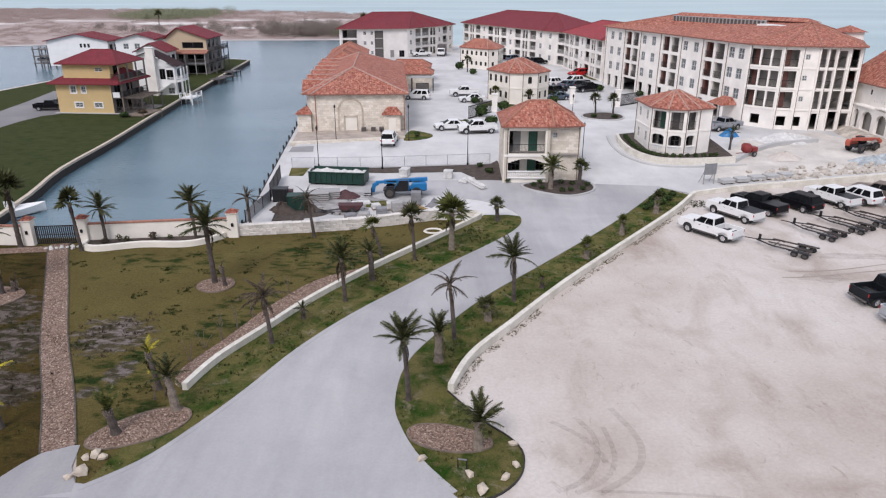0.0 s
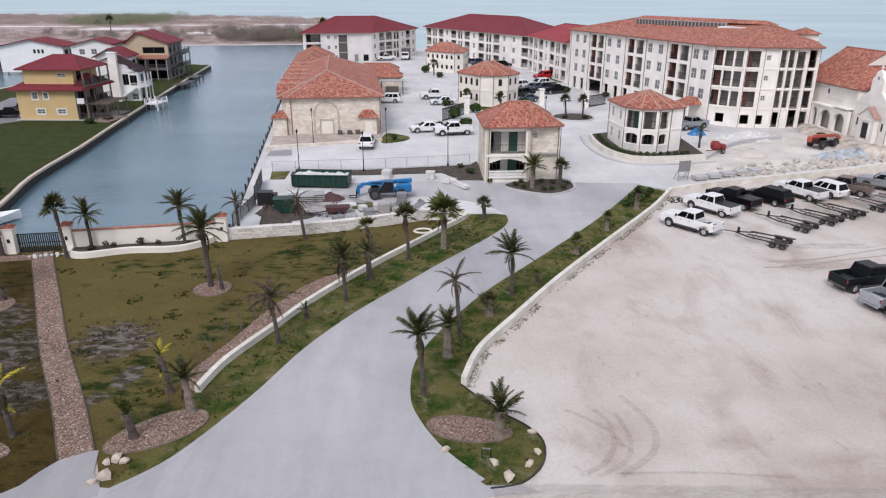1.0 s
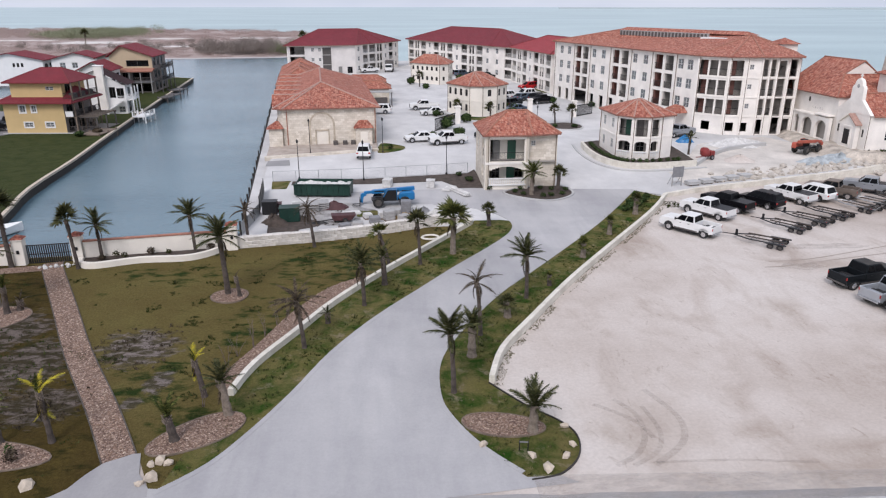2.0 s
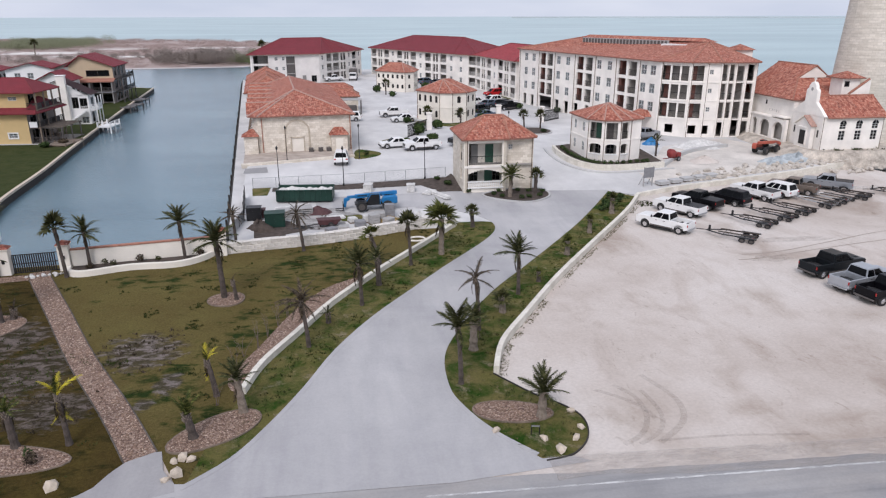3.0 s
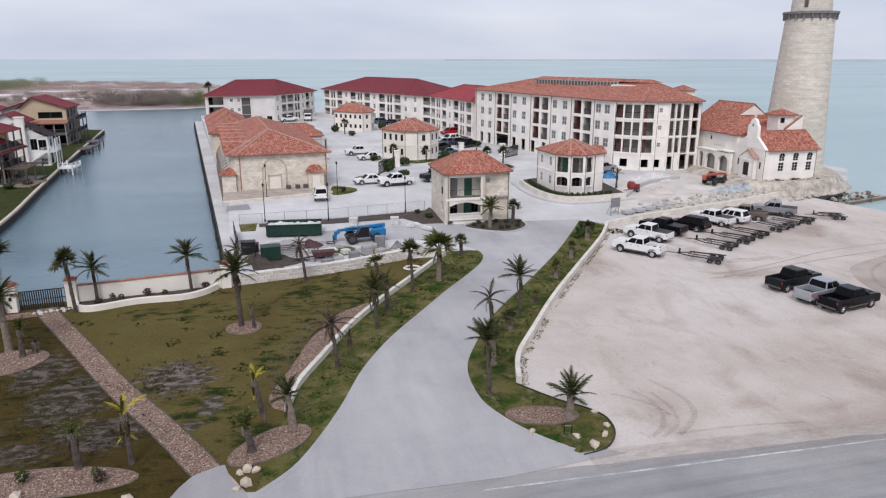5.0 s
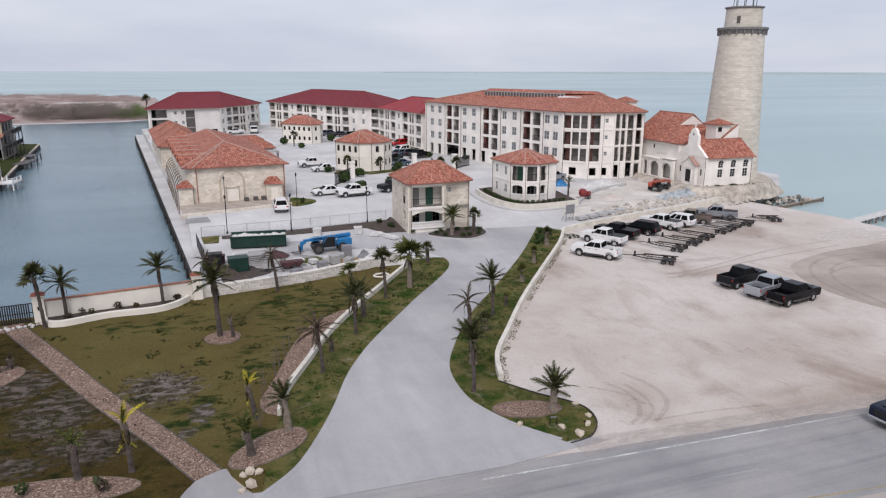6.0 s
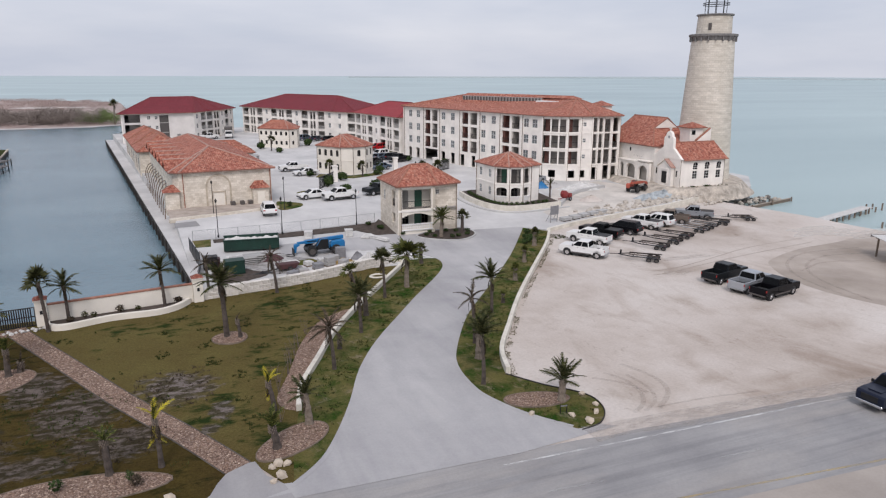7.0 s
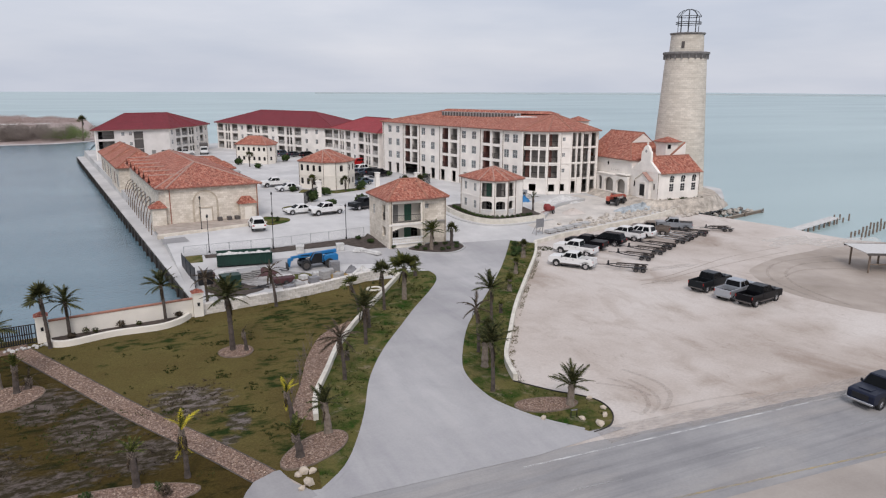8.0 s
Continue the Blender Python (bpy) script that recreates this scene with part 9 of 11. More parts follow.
def telehandler(x, y, heading, key, label, z, size=1.0):
    t = thing("telehandler", label, "telehandler", pose(x, y, z, 0, 0, heading) @ Matrix.Diagonal((size, size, size, 1)), "building machines")
    paint = M[key]
    bm = bmesh.new()
    side_profile(bm, [(-2.5, 0.75), (2.1, 0.62), (2.3, 0.85), (1.4, 1.0), (-0.6, 0.95), (-1.0, 1.1), (-2.5, 1.1)], -0.7, 0.7)
    part("chassis", bevelled(bm, 0.04), M["black"], t, "black chassis")
    bm = bmesh.new()
    side_profile(bm, [(-2.65, 0.85), (-0.95, 0.85), (-0.75, 1.2), (-1.0, 1.62), (-2.4, 1.75), (-2.65, 1.6)], 0.18, 0.92)
    part("engine_cover", bevelled(bm, 0.06), paint, t)
    bm = bmesh.new()
    side_profile(bm, [(-0.72, 0.8), (0.75, 0.7), (0.95, 1.25), (0.4, 2.0), (-0.62, 2.02)], 0.2, 0.86)
    part("cab", bevelled(bm, 0.04), M["black"], t, "dark open cab")
    for x0, z0, x1, z1 in ((-0.66, 0.85, -0.6, 2.02), (0.92, 1.2, 0.4, 2.02), (-0.62, 2.03, 0.42, 2.03)):
        bm = bmesh.new()
        tube(bm, (x0, 0.88, z0), (x1, 0.88, z1), 0.05, sides=6)
        part("cab_frame", bm, paint, t)
    tilt = Matrix.Translation((0, 0, 1.72)) @ Matrix.Rotation(radians(4), 4, "Y")
    bm = bmesh.new()
    box(bm, -2.7, 2.2, -0.42, 0.02, -0.22, 0.22, tilt)
    part("boom", bevelled(bm, 0.03), paint, t)
    bm = bmesh.new()
    box(bm, 2.202, 3.1, -0.36, -0.04, -0.15, 0.15, tilt)
    part("boom_section", bevelled(bm, 0.02), paint, t)
    bm = bmesh.new()
    side_profile(bm, [(2.75, 1.25), (3.2, 1.5), (3.5, 1.35), (3.55, 0.4), (3.25, 0.35), (3.15, 1.05)], -0.4, 0.0)
    part("boom_head", bevelled(bm, 0.03), paint, t)
    for x0, x1 in ((-2.3, -1.2), (-0.9, 0.5), (0.8, 1.9)):
        block(t, "hose_tray", "black", (x0, x1, 0.03, 0.07, 1.62, 1.74), 0.01)
    bm = bmesh.new()
    tube(bm, (0.2, -0.5, 0.95), (1.9, -0.46, 1.5), 0.07, sides=8)
    part("lift_cylinder", bm, M["steel"], t, "steel hydraulic cylinder")
    for s in (-0.6, 0.2):
        block(t, "fork", "black", (3.6, 4.5, s - 0.06, s + 0.06, 0.06, 0.12), 0)
    block(t, "fork_carriage", "black", (3.56, 3.64, -0.85, 0.45, 0.1, 0.9), 0.02)
    for cx in (1.5, -1.5):
        for s in (-1, 1):
            wheel(t, pose(cx, s * 0.98, 0.62), 0.62, 0.42, "frame_dark")
    for s in (-1, 1):
        block(t, "mudguard", "black", (0.95, 2.05, *sorted((s * 0.76, s * 1.14)), 1.27, 1.32), 0.02)


telehandler(-4.9, 67.4, 181, "machine_blue", "blue telehandler parked in the works yard", gz(67.4) + 0.04, 0.9)
telehandler(50.4, 84.2, 25, "machine_orange", "faded orange telehandler beside the hotel works", 1.3, 0.85)


# ---- works yard and building clutter ----
def dumpster():
    d = thing("skip_container", "long dark green steel skip full of white debris", "skip", pose(-12.1, 71.6, gz(71.6) + 0.04, 0, 0, -6))
    L, W, H = 3.0, 1.2, 1.3
    for s in (-1, 1):
        block(d, "side_wall", "dumpster", (-L, L, *sorted((s * W, s * (W - 0.06))), 0.15, H), 0)
        for k in range(11):
            x = -L + 0.15 + k * (2 * L - 0.3) / 10
            block(d, "rib", "dumpster", (x - 0.06, x + 0.06, *sorted((s * (W + 0.001), s * (W + 0.09))), 0.15, H - 0.05), 0)
        block(d, "top_rail", "dumpster", (-L - 0.05, L + 0.05, *sorted((s * (W - 0.08), s * (W + 0.12))), H, H + 0.1), 0.02)
        block(d, "end_wall", "dumpster", (*sorted((s * L, s * (L - 0.06))), -W + 0.061, W - 0.061, 0.15, H), 0)
        block(d, "skid", "black", (-L, L, *sorted((s * 0.5, s * 0.7)), 0.0, 0.15), 0)
    block(d, "floor_plate", "dumpster", (-L + 0.062, L - 0.062, -W + 0.062, W - 0.062, 0.15, 0.22), 0)
    bm = bmesh.new()
    n = 18
    grid = [[bm.verts.new((-L + 0.08 + (2 * L - 0.16) * i / n, -W + 0.08 + (2 * W - 0.16) * j / 8, H - 0.18 + 0.3 * noise.noise(Vector((i * 0.6, j * 0.7, 2))))) for j in range(9)] for i in range(n + 1)]
    for i in range(n):
        for j in range(8):
            bm.faces.new((grid[i][j], grid[i + 1][j], grid[i + 1][j + 1], grid[i][j + 1]))
    part("rubble_fill", bm, M["debris"], d, "white building debris")


dumpster()


def cabinet(x, y, w, d, h, key, label, rz=0, name="utility_cabinet", category="cabinet"):
    c = thing(name, label, category, pose(x, y, gz(y) + 0.03, 0, 0, rz))
    block(c, "body", key, (-w / 2, w / 2, -d / 2, d / 2, 0, h), 0.03)
    block(c, "lid", key, (-w / 2 - 0.05, w / 2 + 0.05, -d / 2 - 0.05, d / 2 + 0.05, h + 0.002, h + 0.07), 0.02)
    for s in (-1, 1):
        block(c, "door_panel", key, (*sorted((s * 0.04, s * (w / 2 - 0.06))), -d / 2 - 0.02, -d / 2 - 0.001, 0.1, h - 0.1), 0)
    return c


cabinet(-14.8, 63.4, 1.9, 1.3, 1.35, "dumpster", "dark green transformer cabinet on a pad", 4)
cabinet(-17.0, 65.6, 1.4, 1.0, 1.3, "black", "black equipment case in the yard")
cabinet(-16.6, 66.4, 1.2, 0.9, 0.8, "tarp_wine", "low maroon crate in the yard")
for x, y, w in ((-13.6, 66.3, 2.6), (-12.4, 66.9, 2.2)):
    p = thing("scaffold_stack", "stack of grey scaffold frames on the yard floor", "scaffold", pose(x, y, gz(y) + 0.03, 0, 0, 8), "scaffold stacks")
    for k in range(4):
        block(p, "scaffold_frame", "frame_grey", (-w / 2, w / 2, -0.7, 0.7, 0.02 + 0.2 * k, 0.14 + 0.2 * k), 0.02)
    for s in (-1, 1):
        block(p, "bearer", "wood", (s * w / 3 - 0.06, s * w / 3 + 0.06, -0.75, 0.75, -0.02, 0.02), 0)


def heap(x, y, rx, ry, h, key, label, name, category, seed, z=None, n=22, rough=0.35):
    """A loose heap: a ragged mound."""
    bm = bmesh.new()
    rows = []
    for i in range(n):
        a = 2 * math.pi * i / n
        col = []
        for j in range(7):
            t = j / 6
            k = 1 + rough * noise.noise(Vector((math.cos(a) * 2, math.sin(a) * 2, seed + t)))
            col.append(bm.verts.new((rx * t * k * math.cos(a), ry * t * k * math.sin(a), h * (1 - t ** 1.3) * (1 + rough * noise.noise(Vector((a * 2, t * 4, seed)))) - 0.03 * t)))
        rows.append(col)
    for i in range(n):
        a, b = rows[i], rows[(i + 1) % n]
        for j in range(6):
            bm.faces.new((a[j], a[j + 1], b[j + 1], b[j]))
    bmesh.ops.remove_doubles(bm, verts=list(bm.verts), dist=0.001)
    bmesh.ops.recalc_face_normals(bm, faces=list(bm.faces))
    return tagged(part(name, bm, M[key], None, "", pose(x, y, (gz(y) + 0.03) if z is None else z)), label, category)


sheet("works_ground", [(28.6, 71.6), (40, 74.0), (48.4, 76.0), (54.6, 78.4), (54.0, 84), (50, 94.5), (44, 93), (38, 90), (33.6, 83.0), (33.4, 78.9), (28.6, 76.8)], M["works_sand"], 0.05, slope=True, label="pale sandy ground of the building works", category="ground")
heap(-10.8, 67.0, 1.6, 0.9, 0.7, "tarp_wine", "maroon tarpaulin thrown over materials", "tarpaulin", "tarpaulin", 3)
heap(-3.6, 63.0, 1.3, 0.8, 0.55, "straw", "tan straw spilled behind the yard wall", "straw_mound", "straw", 14, rough=0.7)
heap(-1.7, 64.4, 0.8, 0.6, 0.7, "sign_grey", "dark grey tarpaulin over materials", "tarpaulin", "tarpaulin", 15, rough=0.6)
heap(-0.5, 64.0, 1.1, 0.6, 0.6, "debris", "heap of white cement bags in the yard", "bag_mound", "bags", 16, rough=0.7)
heap(-12.0, 62.2, 1.2, 0.3, 0.2, "black", "black hoses lying on the yard floor", "hose_coil", "hoses", 17, rough=0.9)
heap(-16.2, 62.4, 1.5, 1.1, 0.9, "mulch", "heap of dark soil behind the yard wall", "soil_mound", "soil", 18, rough=0.6)
heap(39.6, 81.0, 2.2, 1.5, 0.75, "sand", "small heap of pale sand", "sand_mound", "sand heap", 4)
heap(43.2, 89.0, 4.6, 2.0, 1.1, "debris", "pale heap of rubble before the hotel", "rubble", "rubble", 5)
heap(37.0, 91.8, 1.3, 0.9, 1.0, "machine_blue", "blue tarpaulin over a pile", "tarpaulin", "tarpaulin", 6)
heap(52.4, 80.2, 3.6, 1.7, 0.9, "tarp_blue", "crumpled blue-grey plastic sheeting on rubble", "plastic_sheeting", "sheeting", 7, rough=0.8)
heap(49.2, 79.6, 2.6, 1.3, 0.7, "tarp_blue", "crumpled blue-grey plastic sheeting on rubble", "plastic_sheeting", "sheeting", 8, rough=0.8)
heap(54.6, 79.6, 2.6, 1.2, 0.8, "rubble", "heap of broken stone", "rubble", "rubble", 9, rough=0.8)
heap(66.5, 86.0, 2.2, 2.2, 1.3, "debris", "pale stone heap at the foot of the lighthouse", "rock_bank", "rocks", 12, z=2.1, rough=0.5)
for i, (x, y) in enumerate(((29.4, 71.9), (31.2, 72.4), (33.0, 73.0), (34.8, 73.5), (36.7, 74.0))):
    p = thing("stone_pallet", "pallet of pale cut-stone slabs", "pallet", pose(x, y, gz(y) + 0.03, 0, 0, 14), "stone pallets")
    for k in range(3):
        block(p, "slab", "kerb", (-0.75, 0.75, -0.5 + 0.03 * (k % 2), 0.5, 0.12 + 0.13 * k, 0.24 + 0.13 * k), 0.01)
    for s in (-0.5, 0.5):
        block(p, "runner", "wood", (s - 0.05, s + 0.05, -0.5, 0.5, 0.0, 0.118), 0)
rnd = random.Random(9)
for i in range(210):
    x = 33 + 27 * rnd.random()
    y = 73.0 + 0.24 * (x - 38) + 0.6 + 3.2 * rnd.random() ** 1.5
    boulder(x, y, rnd.uniform(0.14, 0.52), 500 + i, gz(y) + 0.02, "rubble", "broken pale building stone on the works ground", "building stones")
for i in range(44):
    x = rnd.uniform(55, 77)
    y = 76.6 + 0.22 * (x - 58) + rnd.uniform(-0.9, 1.1)
    boulder(x, y, rnd.uniform(0.15, 0.5), 1660 + i, 0.1 if x < 66 else -0.9, "rubble", "grey rock on the shore below the chapel", "shore rocks")


for i in range(60):
    x = rnd.uniform(66, 78)
    y = rnd.uniform(78.4 + 0.12 * (x - 66), 82.5 + 0.1 * (x - 66))
    boulder(x, y, rnd.uniform(0.2, 0.6), 760 + i, -1.35, "wet_rock" if i % 3 else "rubble", "dark wet rock in the shallows below the lighthouse", "wet rocks")


def mixer():
    m = thing("cement_mixer", "dark red cement mixer on a wheeled frame", "mixer", pose(35.7, 82.0, gz(82) + 0.03, 0, 0, 200))
    bm = bmesh.new()
    spin(bm, [(0.35, 0), (0.62, 0.35), (0.62, 0.75), (0.3, 1.25)], 16)
    bm.transform(Matrix.Translation((0, 0, 0.6)) @ Matrix.Rotation(radians(50), 4, "Y"))
    part("drum", bm, M["mixer_red"], m)
    block(m, "engine_box", "mixer_red", (-0.9, -0.2, -0.45, 0.45, 0.4, 1.1), 0.05)
    bm = bmesh.new()
    tube(bm, (-0.9, 0, 0.4), (1.9, 0, 0.45), 0.05, sides=6)
    part("tow_bar", bm, M["mixer_red"], m)
    for s in (-1, 1):
        wheel(m, pose(-0.3, s * 0.6, 0.32), 0.32, 0.18, "sign_grey")


mixer()


def lamp_post(x, y, h=4.2):
    l = thing("lamp_post", "slim dark lamp post with a lantern head", "lamp", pose(x, y, gz(y) + 0.02), "lamp posts")
    bm = bmesh.new()
    spin(bm, [(0.11, 0), (0.11, 0.25), (0.05, 0.35), (0.035, h)], 8)
    part("pole", bm, M["black"], l)
    bm = bmesh.new()
    spin(bm, [(0.045, h), (0.11, h + 0.08), (0.13, h + 0.3), (0.06, h + 0.4), (0.02, h + 0.5)], 8)
    part("lantern", bm, M["black"], l)


for x, y in ((-15.3, 77.1), (-7.9, 76.2), (1.8, 77.8), (-15.0, 88.1), (-5.6, 88.3), (15.2, 79.1), (16.8, 97)):
    lamp_post(x, y)


def mesh_fence(pts, h, label, wires="steel", every=2.4, dense=0.16):
    """A wire fence: posts, rails and thin wires."""
    f = thing("wire_fence", label, "fence", kind="")
    for a, b in zip(pts, pts[1:]):
        w = (Vector(b) - Vector(a)).length
        n = max(1, int(w / every))
        for i in range(n + 1):
            s = w * i / n
            p = Vector(a).lerp(Vector(b), i / n)
            bm = bmesh.new()
            tube(bm, (p.x, p.y, gz(p.y)), (p.x, p.y, gz(p.y) + h), 0.03, sides=6)
            part("post", bm, M["steel"], f)
        bm = bmesh.new()
        for z in (0.06, h - 0.02):
            tube(bm, (a[0], a[1], gz(a[1]) + z), (b[0], b[1], gz(b[1]) + z), 0.02, sides=5)
        part("rail", bm, M["steel"], f)
        bm = bmesh.new()
        k = int(w / dense)
        for i in range(k):
            for d in (-1, 1):
                t0, t1 = i / k, min(1, max(0, (i + d * h / dense * 0.5) / k))
                p, q = Vector(a).lerp(Vector(b), t0), Vector(a).lerp(Vector(b), t1)
                tube(bm, (p.x, p.y, gz(p.y) + 0.06), (q.x, q.y, gz(q.y) + h), 0.004, sides=3, caps=False)
        part("wire_mesh", bm, M[wires], f)


mesh_fence([(-18.2, 76.4), (-7.9, 76.9), (4.4, 78.4)], 1.25, "low galvanised wire fence along the car park")


def screen_fence(a, b, h, key, label, n):
    f = thing("screen_fence", label, "fence", along(a, b, 0, gz((a[1] + b[1]) / 2)))
    w = (Vector(b) - Vector(a)).length
    for i in range(n + 1):
        s = w * i / n
        block(f, "post", "black", (s - 0.04, s + 0.04, -0.04, 0.04, -0.2, h + 0.05), 0)
    for i in range(n):
        block(f, "screen_panel", key, (w * i / n + 0.05, w * (i + 1) / n - 0.05, -0.012, 0.012, 0.08, h), 0)


screen_fence((-18.7, 72.8), (-18.0, 65.6), 1.7, "black", "black fabric screen fence beside the dock", 3)
screen_fence((-18.0, 65.4), (-18.6, 58.8), 1.3, "steel", "grey mesh fence beside the dock", 3)
sheet("fence_bed", [(-16.0, 74.9), (-7.6, 74.7), (1.0, 75.2), (2.4, 73.2), (3.4, 70.6), (6.2, 70.0), (6.2, 73.0), (5.3, 79.6), (4.4, 78.2), (-7.9, 76.7), (-16.0, 76.3)], M["mulch"], 0.05, slope=True, label="dark mulch strip along the wire fence", category="soil")
sheet("yard_grass", [(-18.0, 73.6), (-16.4, 73.6), (-16.2, 76.6), (-18.3, 76.4)], M["verge"], 0.05, slope=True, label="small grass square in the works yard", category="grass")
sheet("yard_weeds", ragged(-7.3, 64.7, 1.2, 1.6, 43, 32), M["verge"], 0.052, slope=True, label="small weedy patch in the yard floor", category="grass")
sheet("yard_dirt", ragged(-11.6, 65.0, 7.0, 3.6, 44, 48), M["yard_dirt"], 0.046, slope=True, label="trodden dirt over the yard concrete", category="dirt")
sheet("yard_soil", ragged(-15.4, 61.4, 3.6, 4.2, 41, 40), M["mulch"], 0.05, slope=True, label="dark soil strip behind the yard wall", category="soil")
sheet("parking_grass", smooth_line([(-6.2, 88.4), (-3.4, 89.4), (-2.6, 91.4), (-4.2, 93.4), (-5.8, 94)], 4, True), M["verge"], 0.12, slope=True, skirt=0.1, label="grass island at the corner of the hall", category="grass")
sheet("parking_grass", smooth_line([(-1.8, 100.2), (0.4, 98.8), (2.4, 99.6), (2.0, 102), (-0.4, 102)], 4, True), M["verge"], 0.12, slope=True, skirt=0.1, label="grass island in the car park", category="grass")
sheet("house_lawn", [(4.5, 116), (10.6, 112.6), (17, 115.4), (17.5, 118), (11, 115.8), (6, 119.5)], M["verge"], 0.1, slope=True, skirt=0.1, label="strip of grass round the cream house", category="grass")
ISLE = oval(23.0, 105.6, 3.0, 3.4, 0, seed=8)
sheet("round_island", ISLE, M["mulch"], 0.14, slope=True, label="round planted island in the drive", category="soil")
line_wall("round_island_kerb", ISLE + ISLE[:1], 0.25, 0.0, 0.2, "kerb", "pale kerb round the planted island", "kerb", slope=True)
sheet("hall_terrace", [(-20.4, 86.4), (-14, 87.8), (-6.3, 89.8), (-6.4, 94.3), (-19.0, 93.2), (-21.0, 94.0)], M["paving_tan"], 0.24, slope=True, label="tan paved terrace before the hall", category="terrace")
line_wall("terrace_wall", [(-20.6, 86.2), (-14, 87.6), (-6.2, 89.6)], 0.4, -0.2, 0.36, "limestone", "low stone terrace wall before the hall", slope=True)
sheet("dark_mat", [(-20.0, 82.6), (-17.0, 82.8), (-17.4, 85.4), (-20.0, 85.0)], M["asphalt"], 0.05, slope=True, label="dark patch of pavement by the dock", category="pavement")


def site_sign():
    s = thing("site_sign", "grey site board on a wooden stand", "sign", pose(27.4, 71.6, gz(71.6) + 0.03, 0, 0, 12))
    for x in (-0.6, 0.6):
        block(s, "post", "frame_grey", (x - 0.05, x + 0.05, -0.05, 0.05, 0, 2.3), 0)
    block(s, "board", "sign_grey", (-0.72, 0.72, -0.09, -0.052, 1.05, 2.25), 0.01)
    for x in (-0.6, 0.6):
        bm = bmesh.new()
        tube(bm, (x, 0.05, 1.4), (x, 0.9, 0.0), 0.04, sides=5)
        part("brace", bm, M["frame_grey"], s)
    block(s, "cross_bar", "frame_grey", (-0.6, 0.6, -0.04, 0.04, 0.45, 0.53), 0)


site_sign()
for i, (x, y) in enumerate(((-8.2, 61.2), (-6.6, 61.8), (-5.2, 62.6), (-9.4, 60.8), (-3.8, 62.2))):
    p = thing("stone_pallet", "pallet of stone blocks in the works yard", "pallet", pose(x, y, gz(y) + 0.03, 0, 0, 11 * i), "yard pallets")
    for k in range(1 + i % 3):
        block(p, "stone_block", "sign_grey" if i % 2 else "frame_grey", (-0.5, 0.5, -0.4, 0.4, 0.12 + 0.3 * k, 0.40 + 0.3 * k), 0.03)
    block(p, "runner", "wood", (-0.5, 0.5, -0.4, 0.4, 0.0, 0.118), 0)
for x, y, w in ((-0.4, 73.2, 0.9), (-5.2, 73.8, 1.2)):
    cabinet(x, y, w, 0.9, 0.8, "debris", "white wrapped crate at the edge of the yard", 20 * x, "wrapped_crate", "crate")

p = thing("pipe_stack", "stack of white plastic pipes beside the mulch bed", "pipes", pose(2.6, 70.9, gz(70.9) + 0.06, 0, 0, -64))
for k, (a, b) in enumerate(((-0.3, 0.0), (-0.1, 0.0), (0.1, 0.0), (0.3, 0.0), (-0.2, 0.17), (0.0, 0.17), (0.2, 0.17))):
    bm = bmesh.new()
    tube(bm, (-1.7 + 0.1 * (k % 3), a, b + 0.1), (1.7 + 0.08 * (k % 2), a, b + 0.1), 0.095, sides=10)
    part("pipe", bm, M["debris"], p)


def low_mixer_trough(x, y, rz):
    t = thing("mortar_trough", "dark red steel mortar trough with a tow bar", "trough", pose(x, y, gz(y) + 0.03, 0, 0, rz))
    bm = bmesh.new()
    side_profile(bm, [(-1.0, 0.25), (0.7, 0.2), (1.2, 0.75), (-1.2, 0.8)], -0.5, 0.5)
    part("trough_body", bevelled(bm, 0.05), M["tarp_wine"], t)
    bm = bmesh.new()
    tube(bm, (-0.9, 0, 0.3), (-2.6, 0.1, 0.12), 0.07, sides=6)
    part("tow_bar", bm, M["black"], t)
    for s in (-1, 1):
        wheel(t, pose(0.1, s * 0.58, 0.26), 0.26, 0.16, "frame_dark")
    block(t, "jack_foot", "black", (-2.75, -2.25, -0.2, 0.3, 0.0, 0.12), 0.02)


low_mixer_trough(-9.6, 62.6, 8)
for i, (x, y, w, k, key) in enumerate(((-4.6, 63.4, 1.1, 4, "frame_grey"), (-3.5, 64.8, 1.0, 6, "sign_grey"), (-5.9, 63.3, 0.7, 3, "debris"), (-7.3, 63.4, 0.8, 2, "debris"))):
    p = thing("block_stack", "stack of wrapped grey building blocks on a pallet", "pallet", pose(x, y, gz(y) + 0.03, 0, 0, 9 * i - 8), "yard stacks")
    block(p, "runner", "wood", (-w / 2, w / 2, -0.45, 0.45, 0.0, 0.118), 0)
    for j in range(k):
        block(p, "block_course", key, (-w / 2 + 0.02 * (j % 2), w / 2, -0.42, 0.42, 0.12 + 0.2 * j, 0.31 + 0.2 * j), 0.015)
for x, y, w, rz in ((1.6, 72.3, 2.0, 60), (-14.0, 68.6, 2.6, 4), (-9.0, 64.9, 1.8, 15)):
    p = thing("board_stack", "pale boards lying on the yard concrete", "boards", pose(x, y, gz(y) + 0.03, 0, 0, rz), "yard boards")
    for j in range(3):
        block(p, "board", "debris", (-w / 2 + 0.06 * j, w / 2 + 0.1 * (j % 2), -0.5 + 0.05 * j, 0.5, 0.03 + 0.06 * j, 0.085 + 0.06 * j), 0)
    for q in (-0.3, 0.3):
        block(p, "bearer", "wood", (q * w - 0.05, q * w + 0.05, -0.5, 0.5, -0.01, 0.029), 0)
